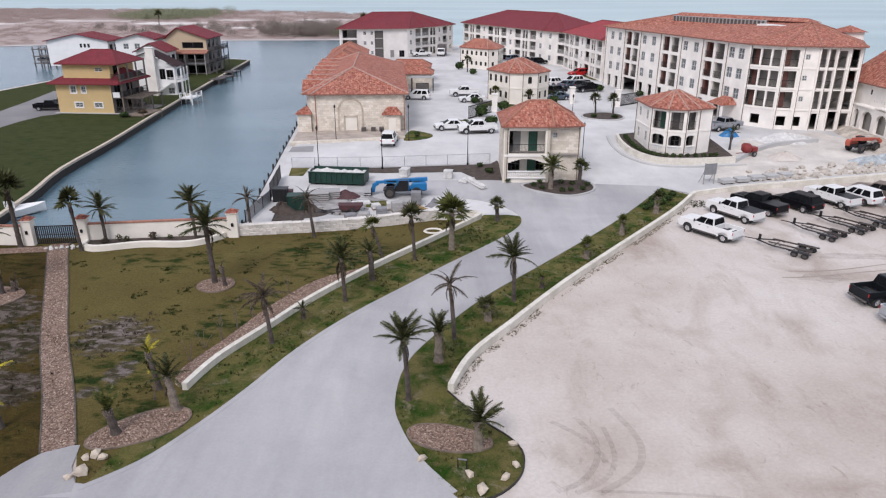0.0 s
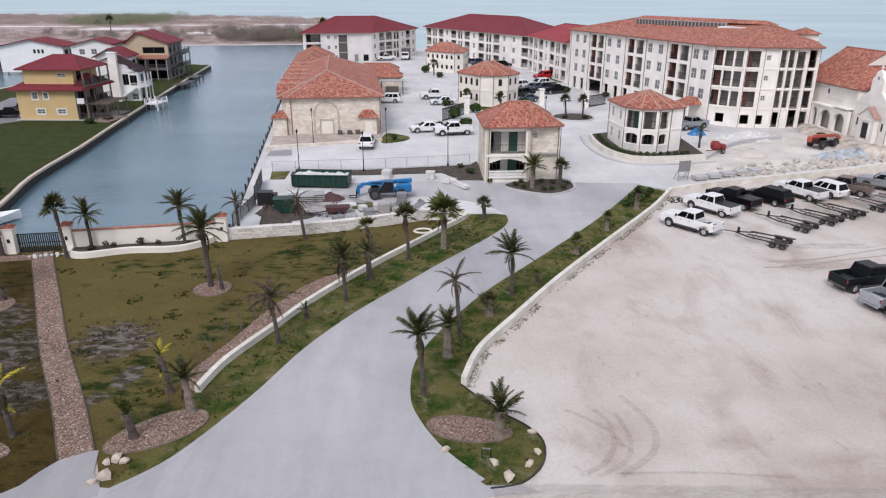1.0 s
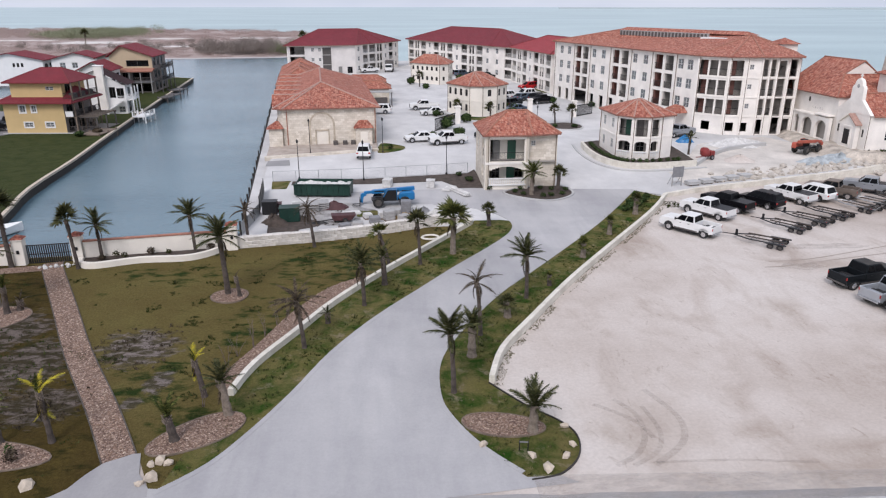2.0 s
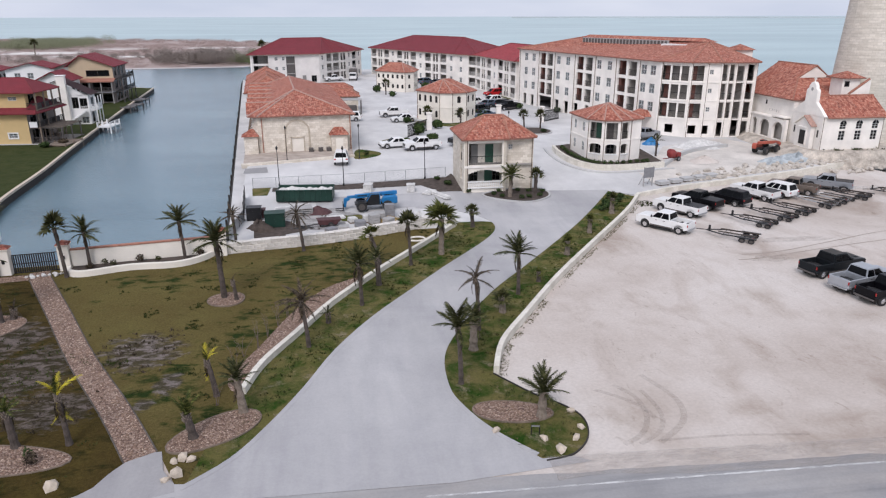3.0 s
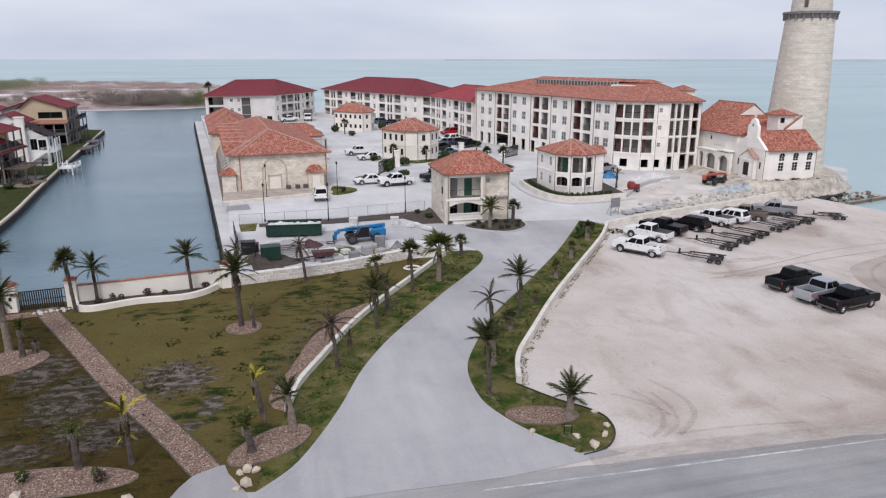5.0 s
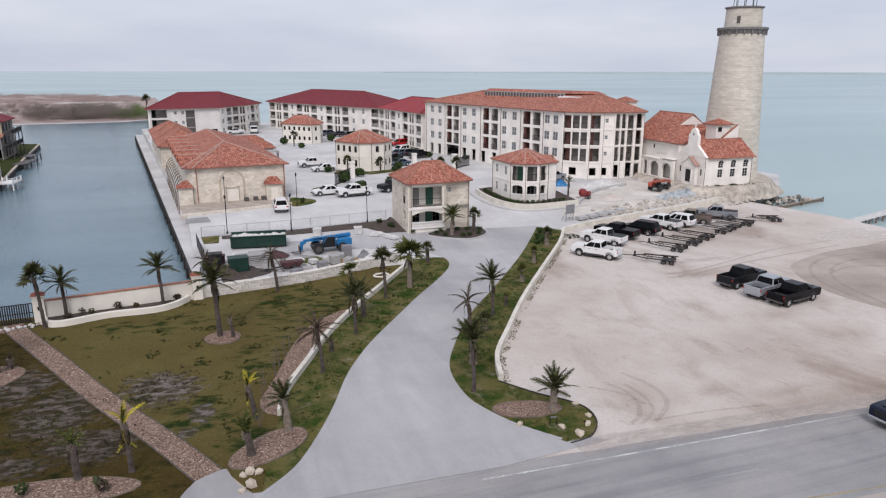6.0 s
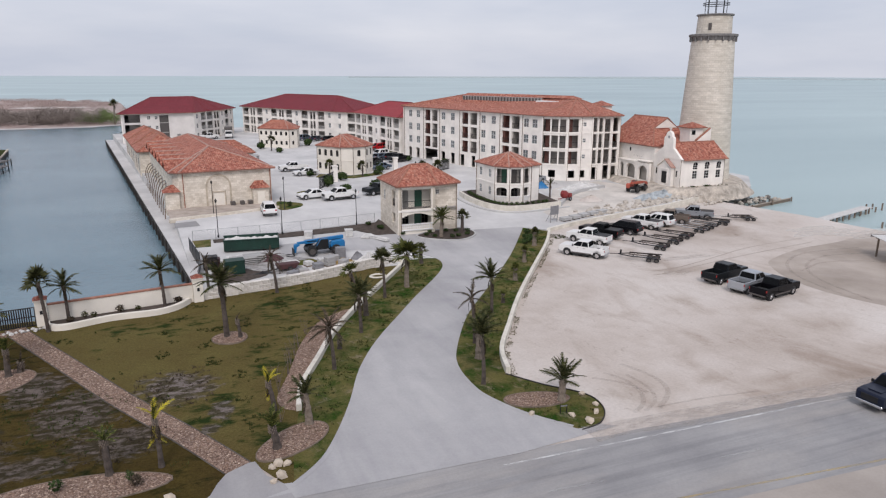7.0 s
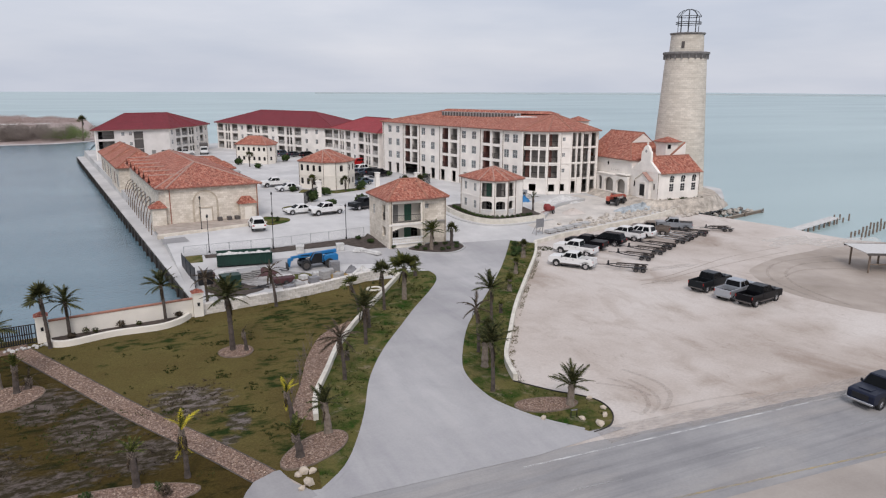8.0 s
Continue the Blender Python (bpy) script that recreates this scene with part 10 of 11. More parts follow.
for i in range(60):
    x, y = rnd.uniform(-17.8, -2.0), rnd.uniform(61.5, 66.0)
    if y < 59.2 + 0.3 * (x + 12) + 2:
        continue
    boulder(x, y, rnd.uniform(0.06, 0.16), 900 + i, gz(y) + 0.03, "soil" if i % 3 else "rubble", "lump of broken masonry on the yard floor", "yard lumps")

# tyre tracks pressed into the sand
for i, (pts, w) in enumerate((([(24.6, 47.4), (27.0, 47.6), (33.0, 48.9), (41.0, 50.4), (52.0, 52.0)], 0.16), ([(25.6, 48.6), (29.4, 48.9), (36.0, 50.8), (43.0, 52.8), (53.0, 54.0)], 0.14), ([(38, 34.5), (44, 40.5), (50, 43.8), (57, 45.5)], 0.2))):
    sheet("tyre_track", wide(smooth_line(pts, 5), w), M["damp"], 0.012 + 0.001 * i, label="darker tyre track in pale sand", category="track")

# scuffed arcs and darker stains in the sand of the lot
for i, (pts, w) in enumerate((([(4.6, 23.9), (5.8, 24.6), (6.7, 26.0), (6.9, 27.9), (6.2, 29.4)], 0.30), ([(5.4, 23.8), (6.9, 24.8), (7.6, 26.4), (7.5, 28.6)], 0.26), ([(6.4, 23.8), (8.4, 25.4), (9.0, 27.5), (8.2, 30.2)], 0.34),
                              ([(5.0, 29.0), (6.1, 28.0), (6.8, 27.0), (7.1, 25.8)], 0.3), ([(6.5, 23.95), (10.2, 23.8), (14.0, 23.3)], 0.18), ([(38.0, 33.5), (39.2, 40.0), (42.5, 44.5), (48.0, 46.6), (54.0, 45.5)], 0.35),
                              ([(37.0, 35.0), (38.0, 41.4), (41.4, 46.0), (47.0, 48.4), (55.0, 48.0)], 0.35), ([(40.0, 43.0), (45.0, 44.6), (50.0, 43.4), (52.0, 41.0)], 0.3))):
    sheet("tyre_scuff", wide(smooth_line(pts, 5), w), M["scuff"], 0.016 + 0.001 * i, label="scuffed tyre marks in pale sand", category="track")
# ---- the shore ----
def groin():
    g = thing("groin", "low weathered timber groin running into the bay", "groin", along((61.0, 74.9), (79.2, 79.6), 0, -1.42))
    w = 18.8
    for k in range(10):
        block(g, "wall_plank", "wood", (w * k / 10 + 0.01, w * (k + 1) / 10 - 0.01, -0.1, 0.1, -0.5, 0.42), 0)
    block(g, "cap_beam", "tan_timber", (-0.1, w + 0.1, -0.16, 0.16, 0.43, 0.56), 0.03)
    for x in (w - 0.2, w * 0.66, w * 0.33):
        bm = bmesh.new()
        tube(bm, (x, -0.34, -0.8), (x, -0.38, 0.8), 0.12, sides=8)
        part("pile", bm, M["wood"], g)


groin()


def broken_pier(a, b, label, deck):
    p = thing("broken_pier", label, "pier", along(a, b, 0, -1.4), "ruined piers")
    w = (Vector(b) - Vector(a)).length
    n = int(w / 1.9)
    rnd = random.Random(int(a[0]))
    for k in range(n + 1):
        for s in (-0.7, 0.7):
            bm = bmesh.new()
            tube(bm, (w * k / n, s, -0.8), (w * k / n + rnd.uniform(-0.1, 0.1), s, 0.79 if deck else rnd.uniform(0.7, 1.2)), 0.13, sides=7)
            part("pile", bm, M["wood"], p)
        if k < n * deck:
            block(p, "deck_plank", "debris", (w * k / n, w * (k + 1) / n - 0.05, -0.8, 0.8, 0.8, 0.9), 0)


broken_pier((66.6, 63.1), (80.5, 67.2), "ruined pier with a pale deck on piles", 1.1)
broken_pier((81.4, 67.4), (86.0, 68.6), "stumps of a ruined pier", 0.0)
broken_pier((73.6, 57.8), (88, 62.8), "row of dark piles in the shallows", 0.0)


def shelter():
    s = thing("beach_shelter", "open beach shelter with a flat white roof", "shelter", pose(52.9, 44.3, 0, 0, 0, -28))
    for x in (0, 3.2, 6.4):
        for y in (0, -4):
            block(s, "post", "wood", (x - 0.08, x + 0.08, y - 0.08, y + 0.08, 0, 2.1), 0)
    block(s, "beam", "wood", (-0.3, 6.7, -0.12, 0.12, 2.1, 2.32), 0)
    block(s, "rear_beam", "wood", (-0.3, 6.7, -4.12, -3.88, 2.1, 2.32), 0)
    block(s, "roof_panel", "frame_pale", (-0.6, 7.0, -4.6, 0.6, 2.322, 2.40), 0.02)
    for y in (-4.64, 0.602):
        block(s, "fascia", "frame_dark", (-0.6, 7.0, y, y + 0.04, 2.15, 2.42), 0)
    block(s, "rail", "wood", (0, 6.4, -4.05, -3.95, 0.95, 1.05), 0)


shelter()
DAMP = smooth_line([(40.9, 47.7), (47.9, 50.1), (55.0, 50.9), (64.6, 52.5), (72, 47), (76, 40), (74, 30), (60, 25.5), (48, 27.0), (39.4, 30.0), (36.4, 36.0), (36.6, 41.4), (38.5, 45.5)], 5, True)
sheet("damp_sand", DAMP, M["damp"], 0.006, label="damp brown sand with a curved edge near the beach", category="sand")
for i, (cx, cy, rx, ry) in enumerate(((33, 51.8, 4.2, 0.9), (27.6, 47.4, 2.2, 0.8))):
    sheet("damp_sand", ragged(cx, cy, rx, ry, 20 + i, 48), M["scuff"], 0.008 + 0.001 * i, label="damp grey-brown patch of sand", category="sand")
for i, (cx, cy, rx, ry) in enumerate(((64, 52.6, 7, 2.4), (58, 56, 6, 3.0), (50, 68.6, 6, 0.9))):
    sheet("white_sand", ragged(cx, cy, rx, ry, 30 + i, 48), M["shell_drift"], 0.009 + 0.001 * i, label="white shell sand near the beach", category="sand")


def garden_gate(pillars, panels):
    """Square white pillars with black iron leaves between the car park and the gardens."""
    for x, y in pillars:
        p = thing("gate_post", "tall square white stucco gate pillar", "pillar", pose(x, y, gz(y)), "garden gate pillars")
        block(p, "shaft", "stucco", (-0.4, 0.4, -0.4, 0.4, -0.1, 2.6), 0.03)
        block(p, "cap", "stucco", (-0.5, 0.5, -0.5, 0.5, 2.602, 2.8), 0.04)
    for a, b in panels:
        w = (Vector(b) - Vector(a)).length
        g_ = thing("iron_gate", "black iron gate leaf beside a white pillar", "gate", along(a, b, 0, gz(a[1]) + 0.05), "garden gates")
        block(g_, "gate_frame", "black", (0, w, -0.03, 0.03, 0.0, 0.15), 0)
        block(g_, "top_bar", "black", (0, w, -0.03, 0.03, 1.75, 1.9), 0)
        for i in range(int(w / 0.3)):
            block(g_, "gate_bar", "black", (0.3 * i + 0.05, 0.3 * i + 0.19, -0.02, 0.02, 0.151, 1.749), 0)


garden_gate([(6.7, 110.2), (27.2, 115.0), (20.2, 118.0)], [((2.4, 103.2), (6.2, 109.1)), ((27.7, 115.3), (31.6, 118.6))])
sheet("bright_grass", [(29.6, 147.5), (30.6, 147.5), (29.2, 157.5), (27.8, 157.0)], M["verge"], 0.08, slope=True, label="strip of bright grass before the apartment wing", category="grass")


# ---- houses across the canal ----
def yellow_house():
    h = thing("canal_house", "yellow three-storey canal house with dark red roofs and balconies", "house", pose(-66.2, 116.0, 0, 0, 0, -4))
    P = [(0, 0), (9.6, 0), (9.6, 9.5), (0, 9.5)]
    win = [(2.6, 3.5, 3.35, 4.45, "win"), (4.5, 5.2, 3.4, 4.4, "win"), (3.0, 4.3, 1.0, 1.75, "win"), (6.4, 7.7, 1.0, 1.75, "win")]
    facade(h, P[0], P[1], -0.3, 4.95, win, "yellow")
    # the canal side is grey-brown, unlike the yellow sides
    facade(h, P[1], P[2], -0.3, 4.95, [(1, 3, 0.2, 2.2, "dark"), (4.5, 6.5, 0.2, 2.2, "dark"), (1, 3, 2.9, 4.5, "dark"), (5, 7, 2.9, 4.5, "dark")], "siding_grey")
    facade(h, P[2], P[3], -0.3, 4.95, [], "yellow")
    facade(h, P[3], P[0], -0.3, 4.95, [], "yellow")
    core(h, P, -0.2, 4.7, 1.5)
    for x0, z0 in ((3.0, 1.0), (6.4, 1.0), (2.6, 3.35), (4.5, 3.4)):
        x1, z1 = x0 + (1.3 if z0 < 2 else 0.9 if x0 < 3 else 0.7), z0 + (0.75 if z0 < 2 else 1.1 if x0 < 3 else 1.0)
        for a, b, c, d in ((x0 - 0.16, x1 + 0.16, z0 - 0.16, z0 - 0.001), (x0 - 0.16, x1 + 0.16, z1 + 0.001, z1 + 0.16), (x0 - 0.16, x0 - 0.001, z0, z1), (x1 + 0.001, x1 + 0.16, z0, z1)):
            block(h, "window_trim", "white", (a, b, -0.07, -0.004, c, d), 0)
    hip_roof(h, [(-0.9, -0.9), (11.4, -0.9), (11.4, 10.4), (-0.9, 10.4)], [(3, 4.75), (9.2, 4.75)], 4.95, 7.2, "tiles_red", "ridge_red", "ridge_red", "skirt_roof", 0.08)
    Q = [(1.2, 0.9), (9.4, 0.9), (9.4, 8.6), (1.2, 8.6)]
    facade(h, Q[0], Q[1], 5.3, 8.05, [(5.6, 6.9, 6.75, 7.35, "win")], "yellow")
    facade(h, Q[1], Q[2], 5.3, 8.05, [(1, 3, 5.9, 7.6, "dark")], "yellow")
    facade(h, Q[2], Q[3], 5.3, 8.05, [], "yellow")
    facade(h, Q[3], Q[0], 5.3, 8.05, [], "yellow")
    core(h, Q, 5.3, 7.9, 1.2)
    hip_roof(h, [(0.4, 0.1), (11.2, 0.1), (11.2, 9.4), (0.4, 9.4)], [(4.6, 4.75), (8.0, 4.75)], 8.05, 10.0, "tiles_red", "ridge_red", "ridge_red", "upper_roof", 0.08)
    for z in (2.6, 5.4):
        block(h, "balcony", "wood", (9.65, 11.3, 0.3, 9.2, z - 0.15, z), 0)
        railing(h, pose(9.7, 0.25, z), 1.6, 1.0, "black", 0.2, 0.04)
        railing(h, pose(11.25, 0.4, z, 0, 0, 90), 8.6, 1.0, "black", 0.2, 0.04)
    for y in (0.35, 3.2, 6.1, 9.0):
        block(h, "balcony_post", "wood", (11.05, 11.25, y, y + 0.2, -0.1, 8.0), 0)
    block(h, "storage_box", "white", (9.72, 10.9, 0.1, 0.24, 2.62, 3.5), 0)
    for z in (-0.1, 2.6, 5.4):
        for y in (1.5, 4.2, 7.0):
            block(h, "deck_bench", "frame_dark", (10.0, 10.9, y, y + 1.3, z + 0.01, z + 0.75), 0.05)
    for k in range(7):
        block(h, "lattice_slat", "wood", (11.08, 11.16, 0.6 + 1.25 * k, 0.75 + 1.25 * k, 0.0, 2.44), 0)
    for y in (1.0, 4.5, 8.0):
        block(h, "pergola_post", "frame_dark", (14.0, 14.18, y, y + 0.18, 0.121, 2.3), 0)
        block(h, "pergola_beam", "frame_dark", (11.27, 14.4, y, y + 0.18, 2.301, 2.46), 0)
    for k in range(9):
        block(h, "pergola_slat", "wood", (11.4 + 0.34 * k, 11.5 + 0.34 * k, 0.9, 8.4, 2.462, 2.54), 0)
    block(h, "ground_deck", "frame_dark", (9.62, 14.2, 0.6, 9.0, -0.02, 0.12), 0)
    railing(h, pose(9.7, 0.65, 0.12), 4.4, 0.9, "frame_dark", 0.25, 0.05)
    block(h, "patio", "kerb", (-0.5, 13.0, -0.6, -0.001, -0.1, 0.1), 0)


yellow_house()


def white_house():
    h = thing("canal_house", "white canal house with a steep brown roof and a tall chimney", "house", pose(-63.1, 135.7, 0, 0, 0, 4))
    L, W = 9.2, 4.6
    P = [(0, 0), (L, 0), (L, W), (0, W)]
    facade(h, P[0], P[1], -0.3, 5.4, [(6.3, 7.4, 3.0, 5.0, "dark"), (7.6, 8.9, 2.9, 4.8, "dark"), (7.6, 8.8, 0.2, 1.4, "win")], "white")
    facade(h, P[1], P[2], -0.3, 5.4, [(1, 3, 0.2, 2.2, "dark"), (1.4, 3.4, 3.0, 4.8, "dark")], "white")
    facade(h, P[2], P[3], -0.3, 5.4, [], "white")
    facade(h, P[3], P[0], -0.3, 5.4, [], "white")
    core(h, P, -0.2, 5.2, 1.3)
    bm = bmesh.new()
    uv = bm.loops.layers.uv.verify()
    ridge_x, zr, zl, zrt = 4.4, 8.2, 6.4, 5.4
    for (xa, za), (xb, zb) in (((-0.7, zl), (ridge_x, zr)), ((ridge_x, zr), (L + 0.7, zrt))):
        f = face(bm, [(xa, -0.6, za), (xb, -0.6, zb), (xb, W + 0.6, zb), (xa, W + 0.6, za)])
        f.normal_flip() if f.normal.z < 0 else None
        for lp in f.loops:
            lp[uv].uv = (lp.vert.co.y, lp.vert.co.x)
    bmesh.ops.solidify(bm, geom=list(bm.faces), thickness=0.18)
    part("roof", bm, M["tarp_wine"], h, "brown shingle roof")
    bm = bmesh.new()
    face(bm, [(0, 0.0, 5.39), (L, 0.0, 5.15), (ridge_x, 0.0, zr - 0.15), (0, 0.0, 6.6)])
    part("gable", bm, M["white"], h)
    block(h, "chimney", "stucco", (4.4, 5.9, -1.0, -0.02, -0.2, 8.9), 0.05)
    block(h, "chimney_cap", "white", (4.3, 6.0, -1.1, 0.1, 8.902, 9.1), 0.03)
    block(h, "balcony", "white", (L + 0.02, L + 1.2, 0.2, W, 2.5, 2.65), 0)
    railing(h, pose(L + 0.1, 0.15, 2.65), 1.1, 1.0, "white", 0.2, 0.05)
    railing(h, pose(L + 1.15, 0.3, 2.65, 0, 0, 90), W - 0.4, 1.0, "white", 0.2, 0.05)
    for y in (0.25, 2.3, W - 0.2):
        block(h, "balcony_post", "white", (L + 1.0, L + 1.18, y, y + 0.18, -0.1, 5.0), 0)
    for k in range(9):
        block(h, "stair_tread", "white", (L - 4.4 + 0.42 * k, L - 3.9 + 0.42 * k, -1.2, -0.1, 0.22 + 0.27 * k, 0.30 + 0.27 * k), 0)
    railing(h, pose(L - 1.2, -1.25, 2.5), 2.2, 1.0, "white", 0.2, 0.05)


white_house()


def gable_house(x, y, rz, L, W, wall, ze, zr, roof, label, wins, decks=0, ridge=0.5, porch=False):
    """A house with its gable towards the lawn and decks towards the water."""
    h = thing("canal_house", label, "house", pose(x, y, 0, 0, 0, rz))
    P = [(0, 0), (L, 0), (L, W), (0, W)]
    if porch:
        facade(h, P[0], P[1], -0.3, 5.2, [w for w in wins if w[2] < 5], "siding_grey", label="grey-brown lower wall")
        facade(h, P[0], P[1], 5.2, ze, [w for w in wins if w[2] >= 5], wall)
    else:
        facade(h, P[0], P[1], -0.3, ze, wins, wall)
    facade(h, P[1], P[2], -0.3, ze, [(1 + 3.2 * k, 3 + 3.2 * k, z, z + 1.9, "dark") for k in range(int(W // 3.4)) for z in (0.4, 3.2, 6.0) if z + 2 < ze], "siding_grey" if porch else wall)
    facade(h, P[2], P[3], -0.3, ze, [], wall)
    facade(h, P[3], P[0], -0.3, ze, [], wall)
    core(h, P, -0.2, ze - 0.2, 1.3)
    bm = bmesh.new()
    uv = bm.loops.layers.uv.verify()
    rx = L * ridge
    for s in (-1, 1):
        xa, xb = rx, (L + 0.7 if s > 0 else -0.7)
        q = [(xa, -0.7, zr), (xb, -0.7, ze - 0.15), (xb, W + 0.7, ze - 0.15), (xa, W + 0.7, zr)]
        f = face(bm, q if s > 0 else q[::-1])
        f.normal_update()
        if f.normal.z < 0:
            f.normal_flip()
        for lp in f.loops:
            lp[uv].uv = (lp.vert.co.y, abs(lp.vert.co.x - rx))
    bmesh.ops.solidify(bm, geom=list(bm.faces), thickness=0.16)
    part("roof", bm, M[roof], h)
    for yy in (0.0, W):
        bm = bmesh.new()
        face(bm, [(0, yy, ze - 0.01), (L, yy, ze - 0.01), (rx, yy, zr - 0.12)])
        part("gable", bm, M[wall], h)
    for k in range(decks):
        z = 2.6 + 2.8 * k
        block(h, "deck", "frame_dark", (L + 0.02, L + 1.8, 0, W, z - 0.15, z), 0)
        railing(h, pose(L + 1.7, 0.1, z, 0, 0, 90), W - 0.2, 1.0, "black", 0.2, 0.04)
        railing(h, pose(L + 0.1, -0.05, z), 1.65, 1.0, "black", 0.2, 0.04)
    if porch:
        block(h, "porch_deck", "sign_grey", (2.0, L, -2.2, -0.02, 2.5, 2.7), 0)
        bm = bmesh.new()
        prism(bm, [(-2.6, 4.9), (0.0, 5.4), (0.0, 5.6), (-2.6, 5.1)], 1.4, L + 0.4, Matrix(((0, 0, 1, 0), (1, 0, 0, 0), (0, 1, 0, 0), (0, 0, 0, 1))))
        part("porch_roof", bm, M["ridge"], h, "faded red porch roof")
        for px in (2.1, 4.5, 6.9, L - 0.2):
            block(h, "porch_post", "frame_grey", (px, px + 0.18, -2.3, -2.12, -0.1, 5.0), 0)
        railing(h, pose(2.1, -2.2, 2.7), L - 2.2, 1.0, "frame_dark", 0.2, 0.04)
        block(h, "store_wall", "stucco_grey", (2.2, 4.2, -2.0, -0.021, -0.1, 2.49), 0)
    for i in range(4 if decks else 0):
        block(h, "deck_post", "frame_dark", (L + 1.6, L + 1.78, W * i / 3 - (0.2 if i else 0), W * i / 3 + (0 if i else 0.2), -0.1, 2.6 * decks + 1.5), 0)
    return h


gable_house(-68.2, 170.0, 2, 9.4, 12.0, "tan", 8.4, 10.8, "tiles_red", "tan canal house with a red gabled roof and dark decks",
            [(3.6, 8.6, 6.0, 7.4, "dark"), (2.4, 3.6, 3.0, 4.6, "dark"), (4.6, 8.8, 2.8, 4.6, "dark"), (4.5, 8.9, 0.2, 2.0, "dark")], 2, 0.3, True)
gable_house(-71.4, 160.0, 2, 6.4, 7.0, "white", 6.2, 8.0, "tiles_red", "small white gabled house with a dark red roof", [(4.6, 5.4, 4.4, 5.2, "dark"), (2.0, 3.6, 0.4, 2.2, "dark")], 1)
gable_house(-108.5, 190.0, 3, 16.0, 10.0, "white", 6.3, 8.0, "tiles_red", "long white house with a red roof", [(8.6, 9.2, 4.4, 5.4, "dark"), (9.6, 10.2, 4.4, 5.4, "dark"), (10.6, 11.2, 4.4, 5.4, "dark")], 0)
gable_house(-90.5, 191.0, 3, 12.0, 9.0, "white", 6.4, 8.0, "tiles_red", "white house with a red roof and a porch", [(2, 3.4, 4.0, 5.4, "win"), (5, 6.4, 4.0, 5.4, "win"), (2, 4.5, 0.3, 2.2, "dark"), (7.5, 10, 0.3, 2.2, "dark")], 0)
gable_house(-77.0, 186.0, -2, 10.5, 10.0, "frame_grey", 7.0, 8.8, "tiles_red", "grey house with white windows and a red roof", [(1.2, 3.6, 4.6, 5.8, "win"), (5.8, 8.4, 4.4, 6.0, "win"), (1, 3, 0.4, 2.2, "dark")], 0)


def small_dock(x, y, rz, w, d, key, label):
    k = thing("boat_dock", label, "dock", pose(x, y, -1.4, 0, 0, rz), "boat docks")
    block(k, "deck", key, (0, w, 0, d, 1.5, 1.65), 0)
    for a in (0.1, w - 0.1):
        for b in (0.1, d / 2, d - 0.1):
            block(k, "pile", key, (a - 0.1, a + 0.1, b - 0.1, b + 0.1, -0.6, 2.5 if key == "white" else 1.9), 0)
    if key != "white":
        return
    railing(k, pose(0, 0.02, 1.65), w, 0.9, "white" if key == "white" else "black", 0.4, 0.06)
    railing(k, pose(w, 0.0, 1.65, 0, 0, 90), d, 0.9, "white" if key == "white" else "black", 0.4, 0.06)


small_dock(-51.4, 130.6, -6, 2.5, 4.4, "white", "white timber boat dock on piles")
small_dock(-53.6, 112.4, -6, 3.2, 6.0, "wood", "dark timber deck between a house and the canal")
small_dock(-54.9, 158.0, -6, 2.3, 8.0, "frame_dark", "dark timber boat dock on piles")
small_dock(-56.4, 172.0, -6, 2.8, 5.0, "frame_dark", "grey timber boat dock on piles")


def boat_lift(x, y):
    k = thing("boat_lift", "tall dark timber boat lift with three decks over the water", "boat lift", pose(x, y, -1.4))
    for a in (0, 1.7, 3.4):
        for b in (0, 4.0):
            block(k, "pile", "frame_dark", (a - 0.12, a + 0.12, b - 0.12, b + 0.12, -0.6, 6.0), 0)
    for z in (1.6, 3.4, 5.2):
        block(k, "deck", "frame_dark", (-0.3, 3.7, -0.3, 4.3, z, z + 0.16), 0)
        railing(k, pose(-0.3, -0.28, z + 0.16), 4.0, 0.9, "frame_grey", 0.3, 0.05)
    block(k, "lift_cradle", "sign_grey", (0.3, 3.1, 0.6, 3.2, 2.2, 3.0), 0.1)


boat_lift(-112.6, 190.0)


def motor_boat(x, y, rz, label):
    b = thing("motor_boat", label, "boat", pose(x, y, -1.02, 0, 0, rz))
    bm = bmesh.new()
    n = 8
    rows = []
    for i in range(n + 1):
        t = i / n
        w = 1.05 * (1 - max(0, t - 0.45) ** 2 * 3.1)
        xx = -2.6 + 5.6 * t
        rows.append([bm.verts.new((xx, s * w * k, z + 0.3 * t * t)) for s, k, z in ((-1, 1, 0.75), (-1, 0.75, 0.05), (0, 0, -0.2), (1, 0.75, 0.05), (1, 1, 0.75))])
    for a, c in zip(rows, rows[1:]):
        for i in range(4):
            bm.faces.new((a[i], a[i + 1], c[i + 1], c[i]))
        bm.faces.new((a[4], a[0], c[0], c[4]))
    bm.faces.new(rows[0])
    bmesh.ops.recalc_face_normals(bm, faces=list(bm.faces))
    part("hull", bm, M["white"], b)
    block(b, "console", "white", (-0.5, 0.3, -0.4, 0.4, 0.76, 1.6), 0.05)
    block(b, "windscreen", "glass_dark", (0.2, 0.28, -0.38, 0.38, 1.602, 1.95), 0)
    block(b, "outboard_motor", "black", (-3.0, -2.62, -0.2, 0.2, 0.2, 1.2), 0.05)
    block(b, "seat", "sign_grey", (-1.6, -1.0, -0.5, 0.5, 0.76, 1.15), 0.04)


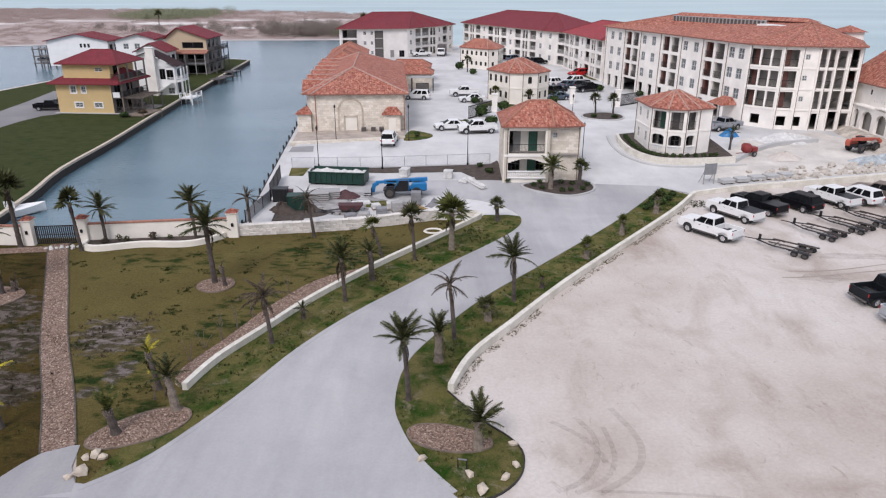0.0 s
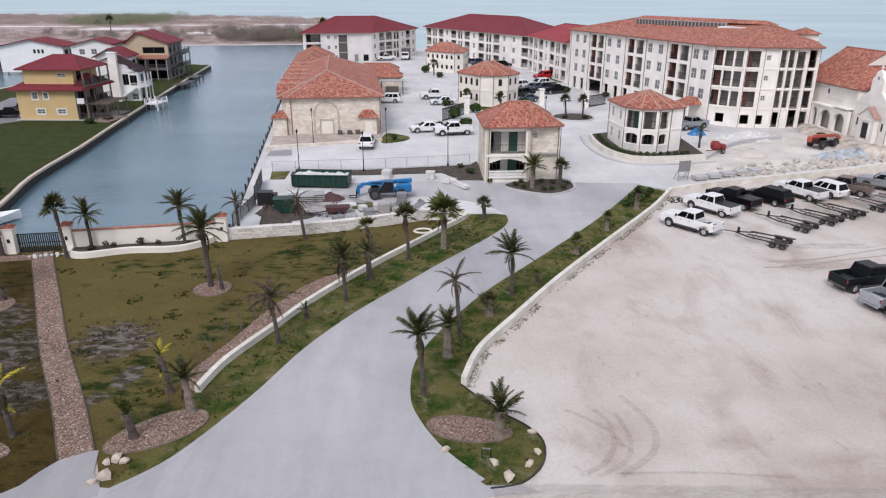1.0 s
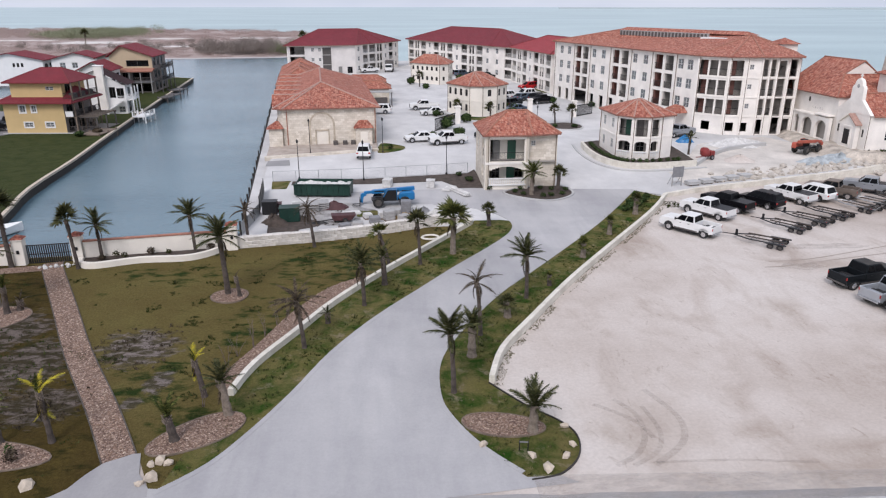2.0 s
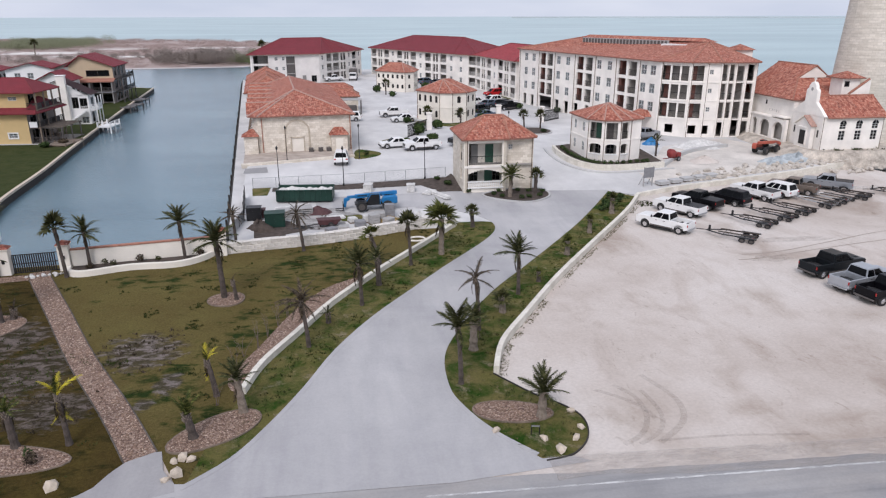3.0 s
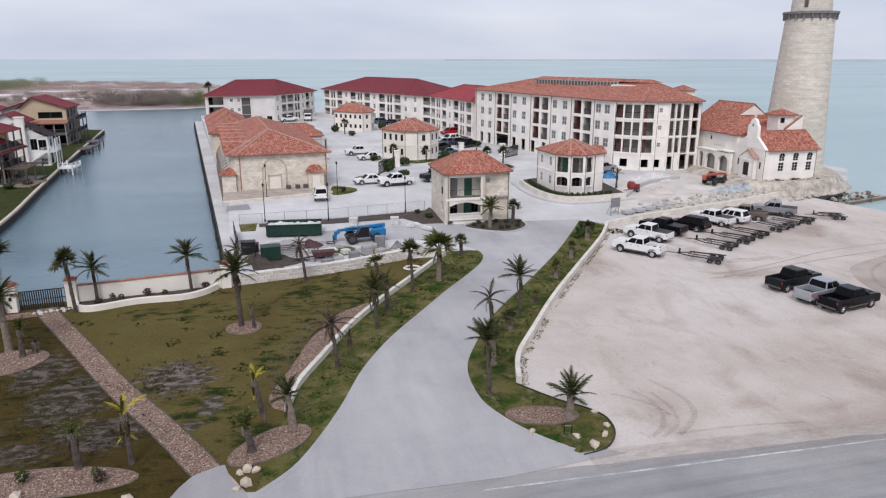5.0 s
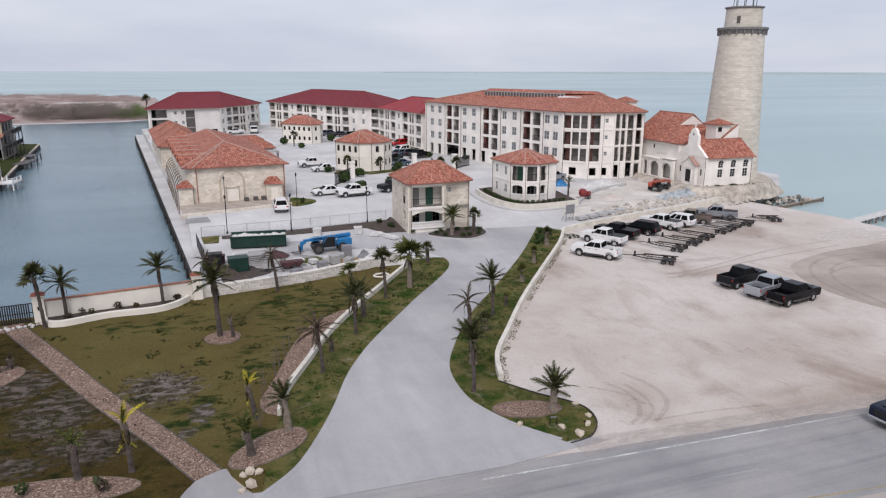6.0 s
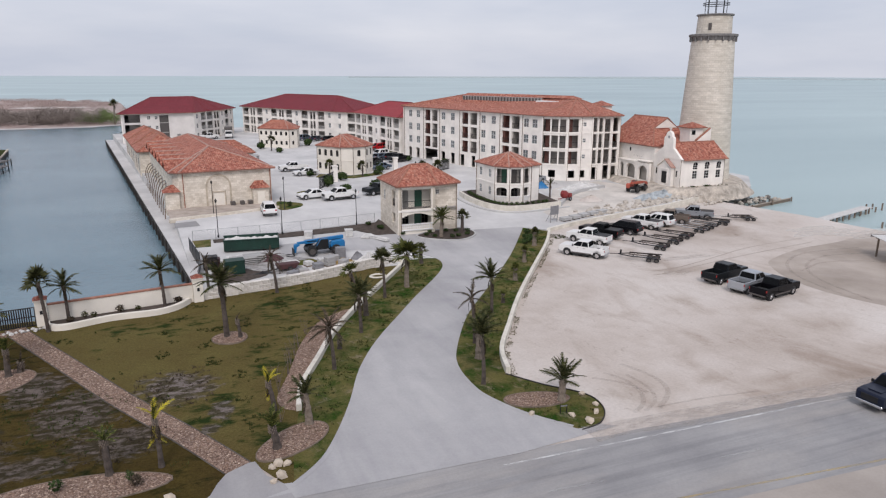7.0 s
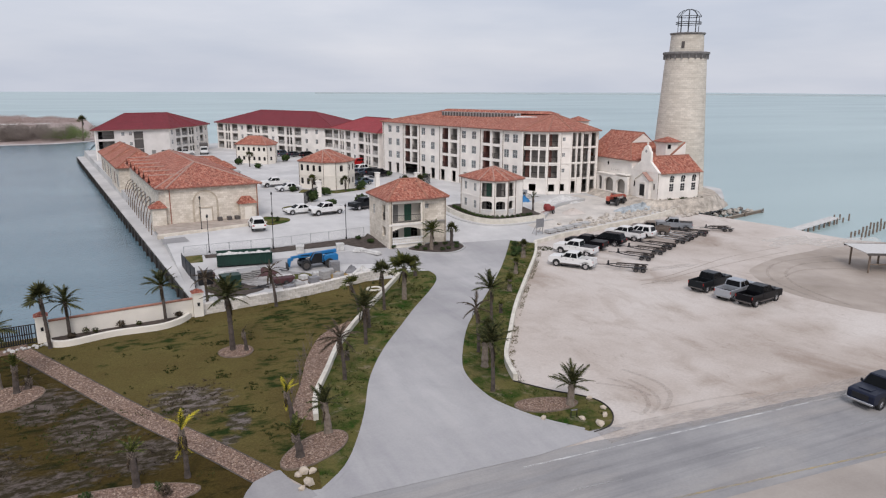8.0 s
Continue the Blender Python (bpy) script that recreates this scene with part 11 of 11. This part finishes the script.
motor_boat(-43.0, 63.6, 40, "small white motor boat moored in the canal")
for i, (x, y) in enumerate(((-51.6, 114.6), (-53.4, 111.8), (-57.5, 145), (-60, 152))):
    shrub(x, y, 0.9, 1.0, 700 + i, 0.0, "leaf" if i % 2 else "frond_dry", "rounded garden shrub by the canal", group="canal shrubs")


# ---- single stones of the yard wall and coping of the low walls ----
def stone_meshes(count, w, d, h, key, seed):
    out = []
    rnd = random.Random(seed)
    for _ in range(count):
        bm = bmesh.new()
        box(bm, -w / 2, w / 2, -d / 2, d / 2, 0, h)
        for v in bm.verts:
            v.co += Vector((rnd.uniform(-0.05, 0.05), rnd.uniform(-0.035, 0.035), rnd.uniform(-0.03, 0.03)))
        bmesh.ops.bevel(bm, geom=list(bm.edges), offset=0.03, segments=1, affect="EDGES")
        ob = part("stone", wall_uv(bm), M[key])
        out.append(ob.data)
        bpy.data.objects.remove(ob)
    return out


def walk_line(line, step):
    """Points every step metres along a plan line, with the direction there."""
    left = step / 2
    for a, b in zip(line, line[1:]):
        a, b = Vector(a), Vector(b)
        d, L = (b - a).normalized(), (b - a).length
        s = left
        while s < L:
            yield a + d * s, math.atan2(d.y, d.x)
            s += step
        left = s - L


rnd = random.Random(61)
stones = stone_meshes(7, 0.56, 0.16, 0.31, "stone_face", 3)
for row in range(3):
    for k, (p, ang) in enumerate(walk_line(YARD_LINE, 0.57)):
        nrm = Vector((math.sin(ang), -math.cos(ang)))
        q = p + nrm * 0.17 + Vector((math.cos(ang), math.sin(ang))) * (0.28 * (row % 2))
        link("stone", rnd.choice(stones), yard_wall, "", Matrix.Translation((q.x, q.y, 0.02 + 0.315 * row)) @ Matrix.Rotation(ang + rnd.uniform(-0.05, 0.05), 4, "Z"))
cap = stone_meshes(5, 0.78, 0.52, 0.10, "stone_face", 9)
for k, (p, ang) in enumerate(walk_line(YARD_LINE, 0.8)):
    link("coping_stone", rnd.choice(cap), yard_wall, "", Matrix.Translation((p.x, p.y, 0.95)) @ Matrix.Rotation(ang + rnd.uniform(-0.03, 0.03), 4, "Z"))
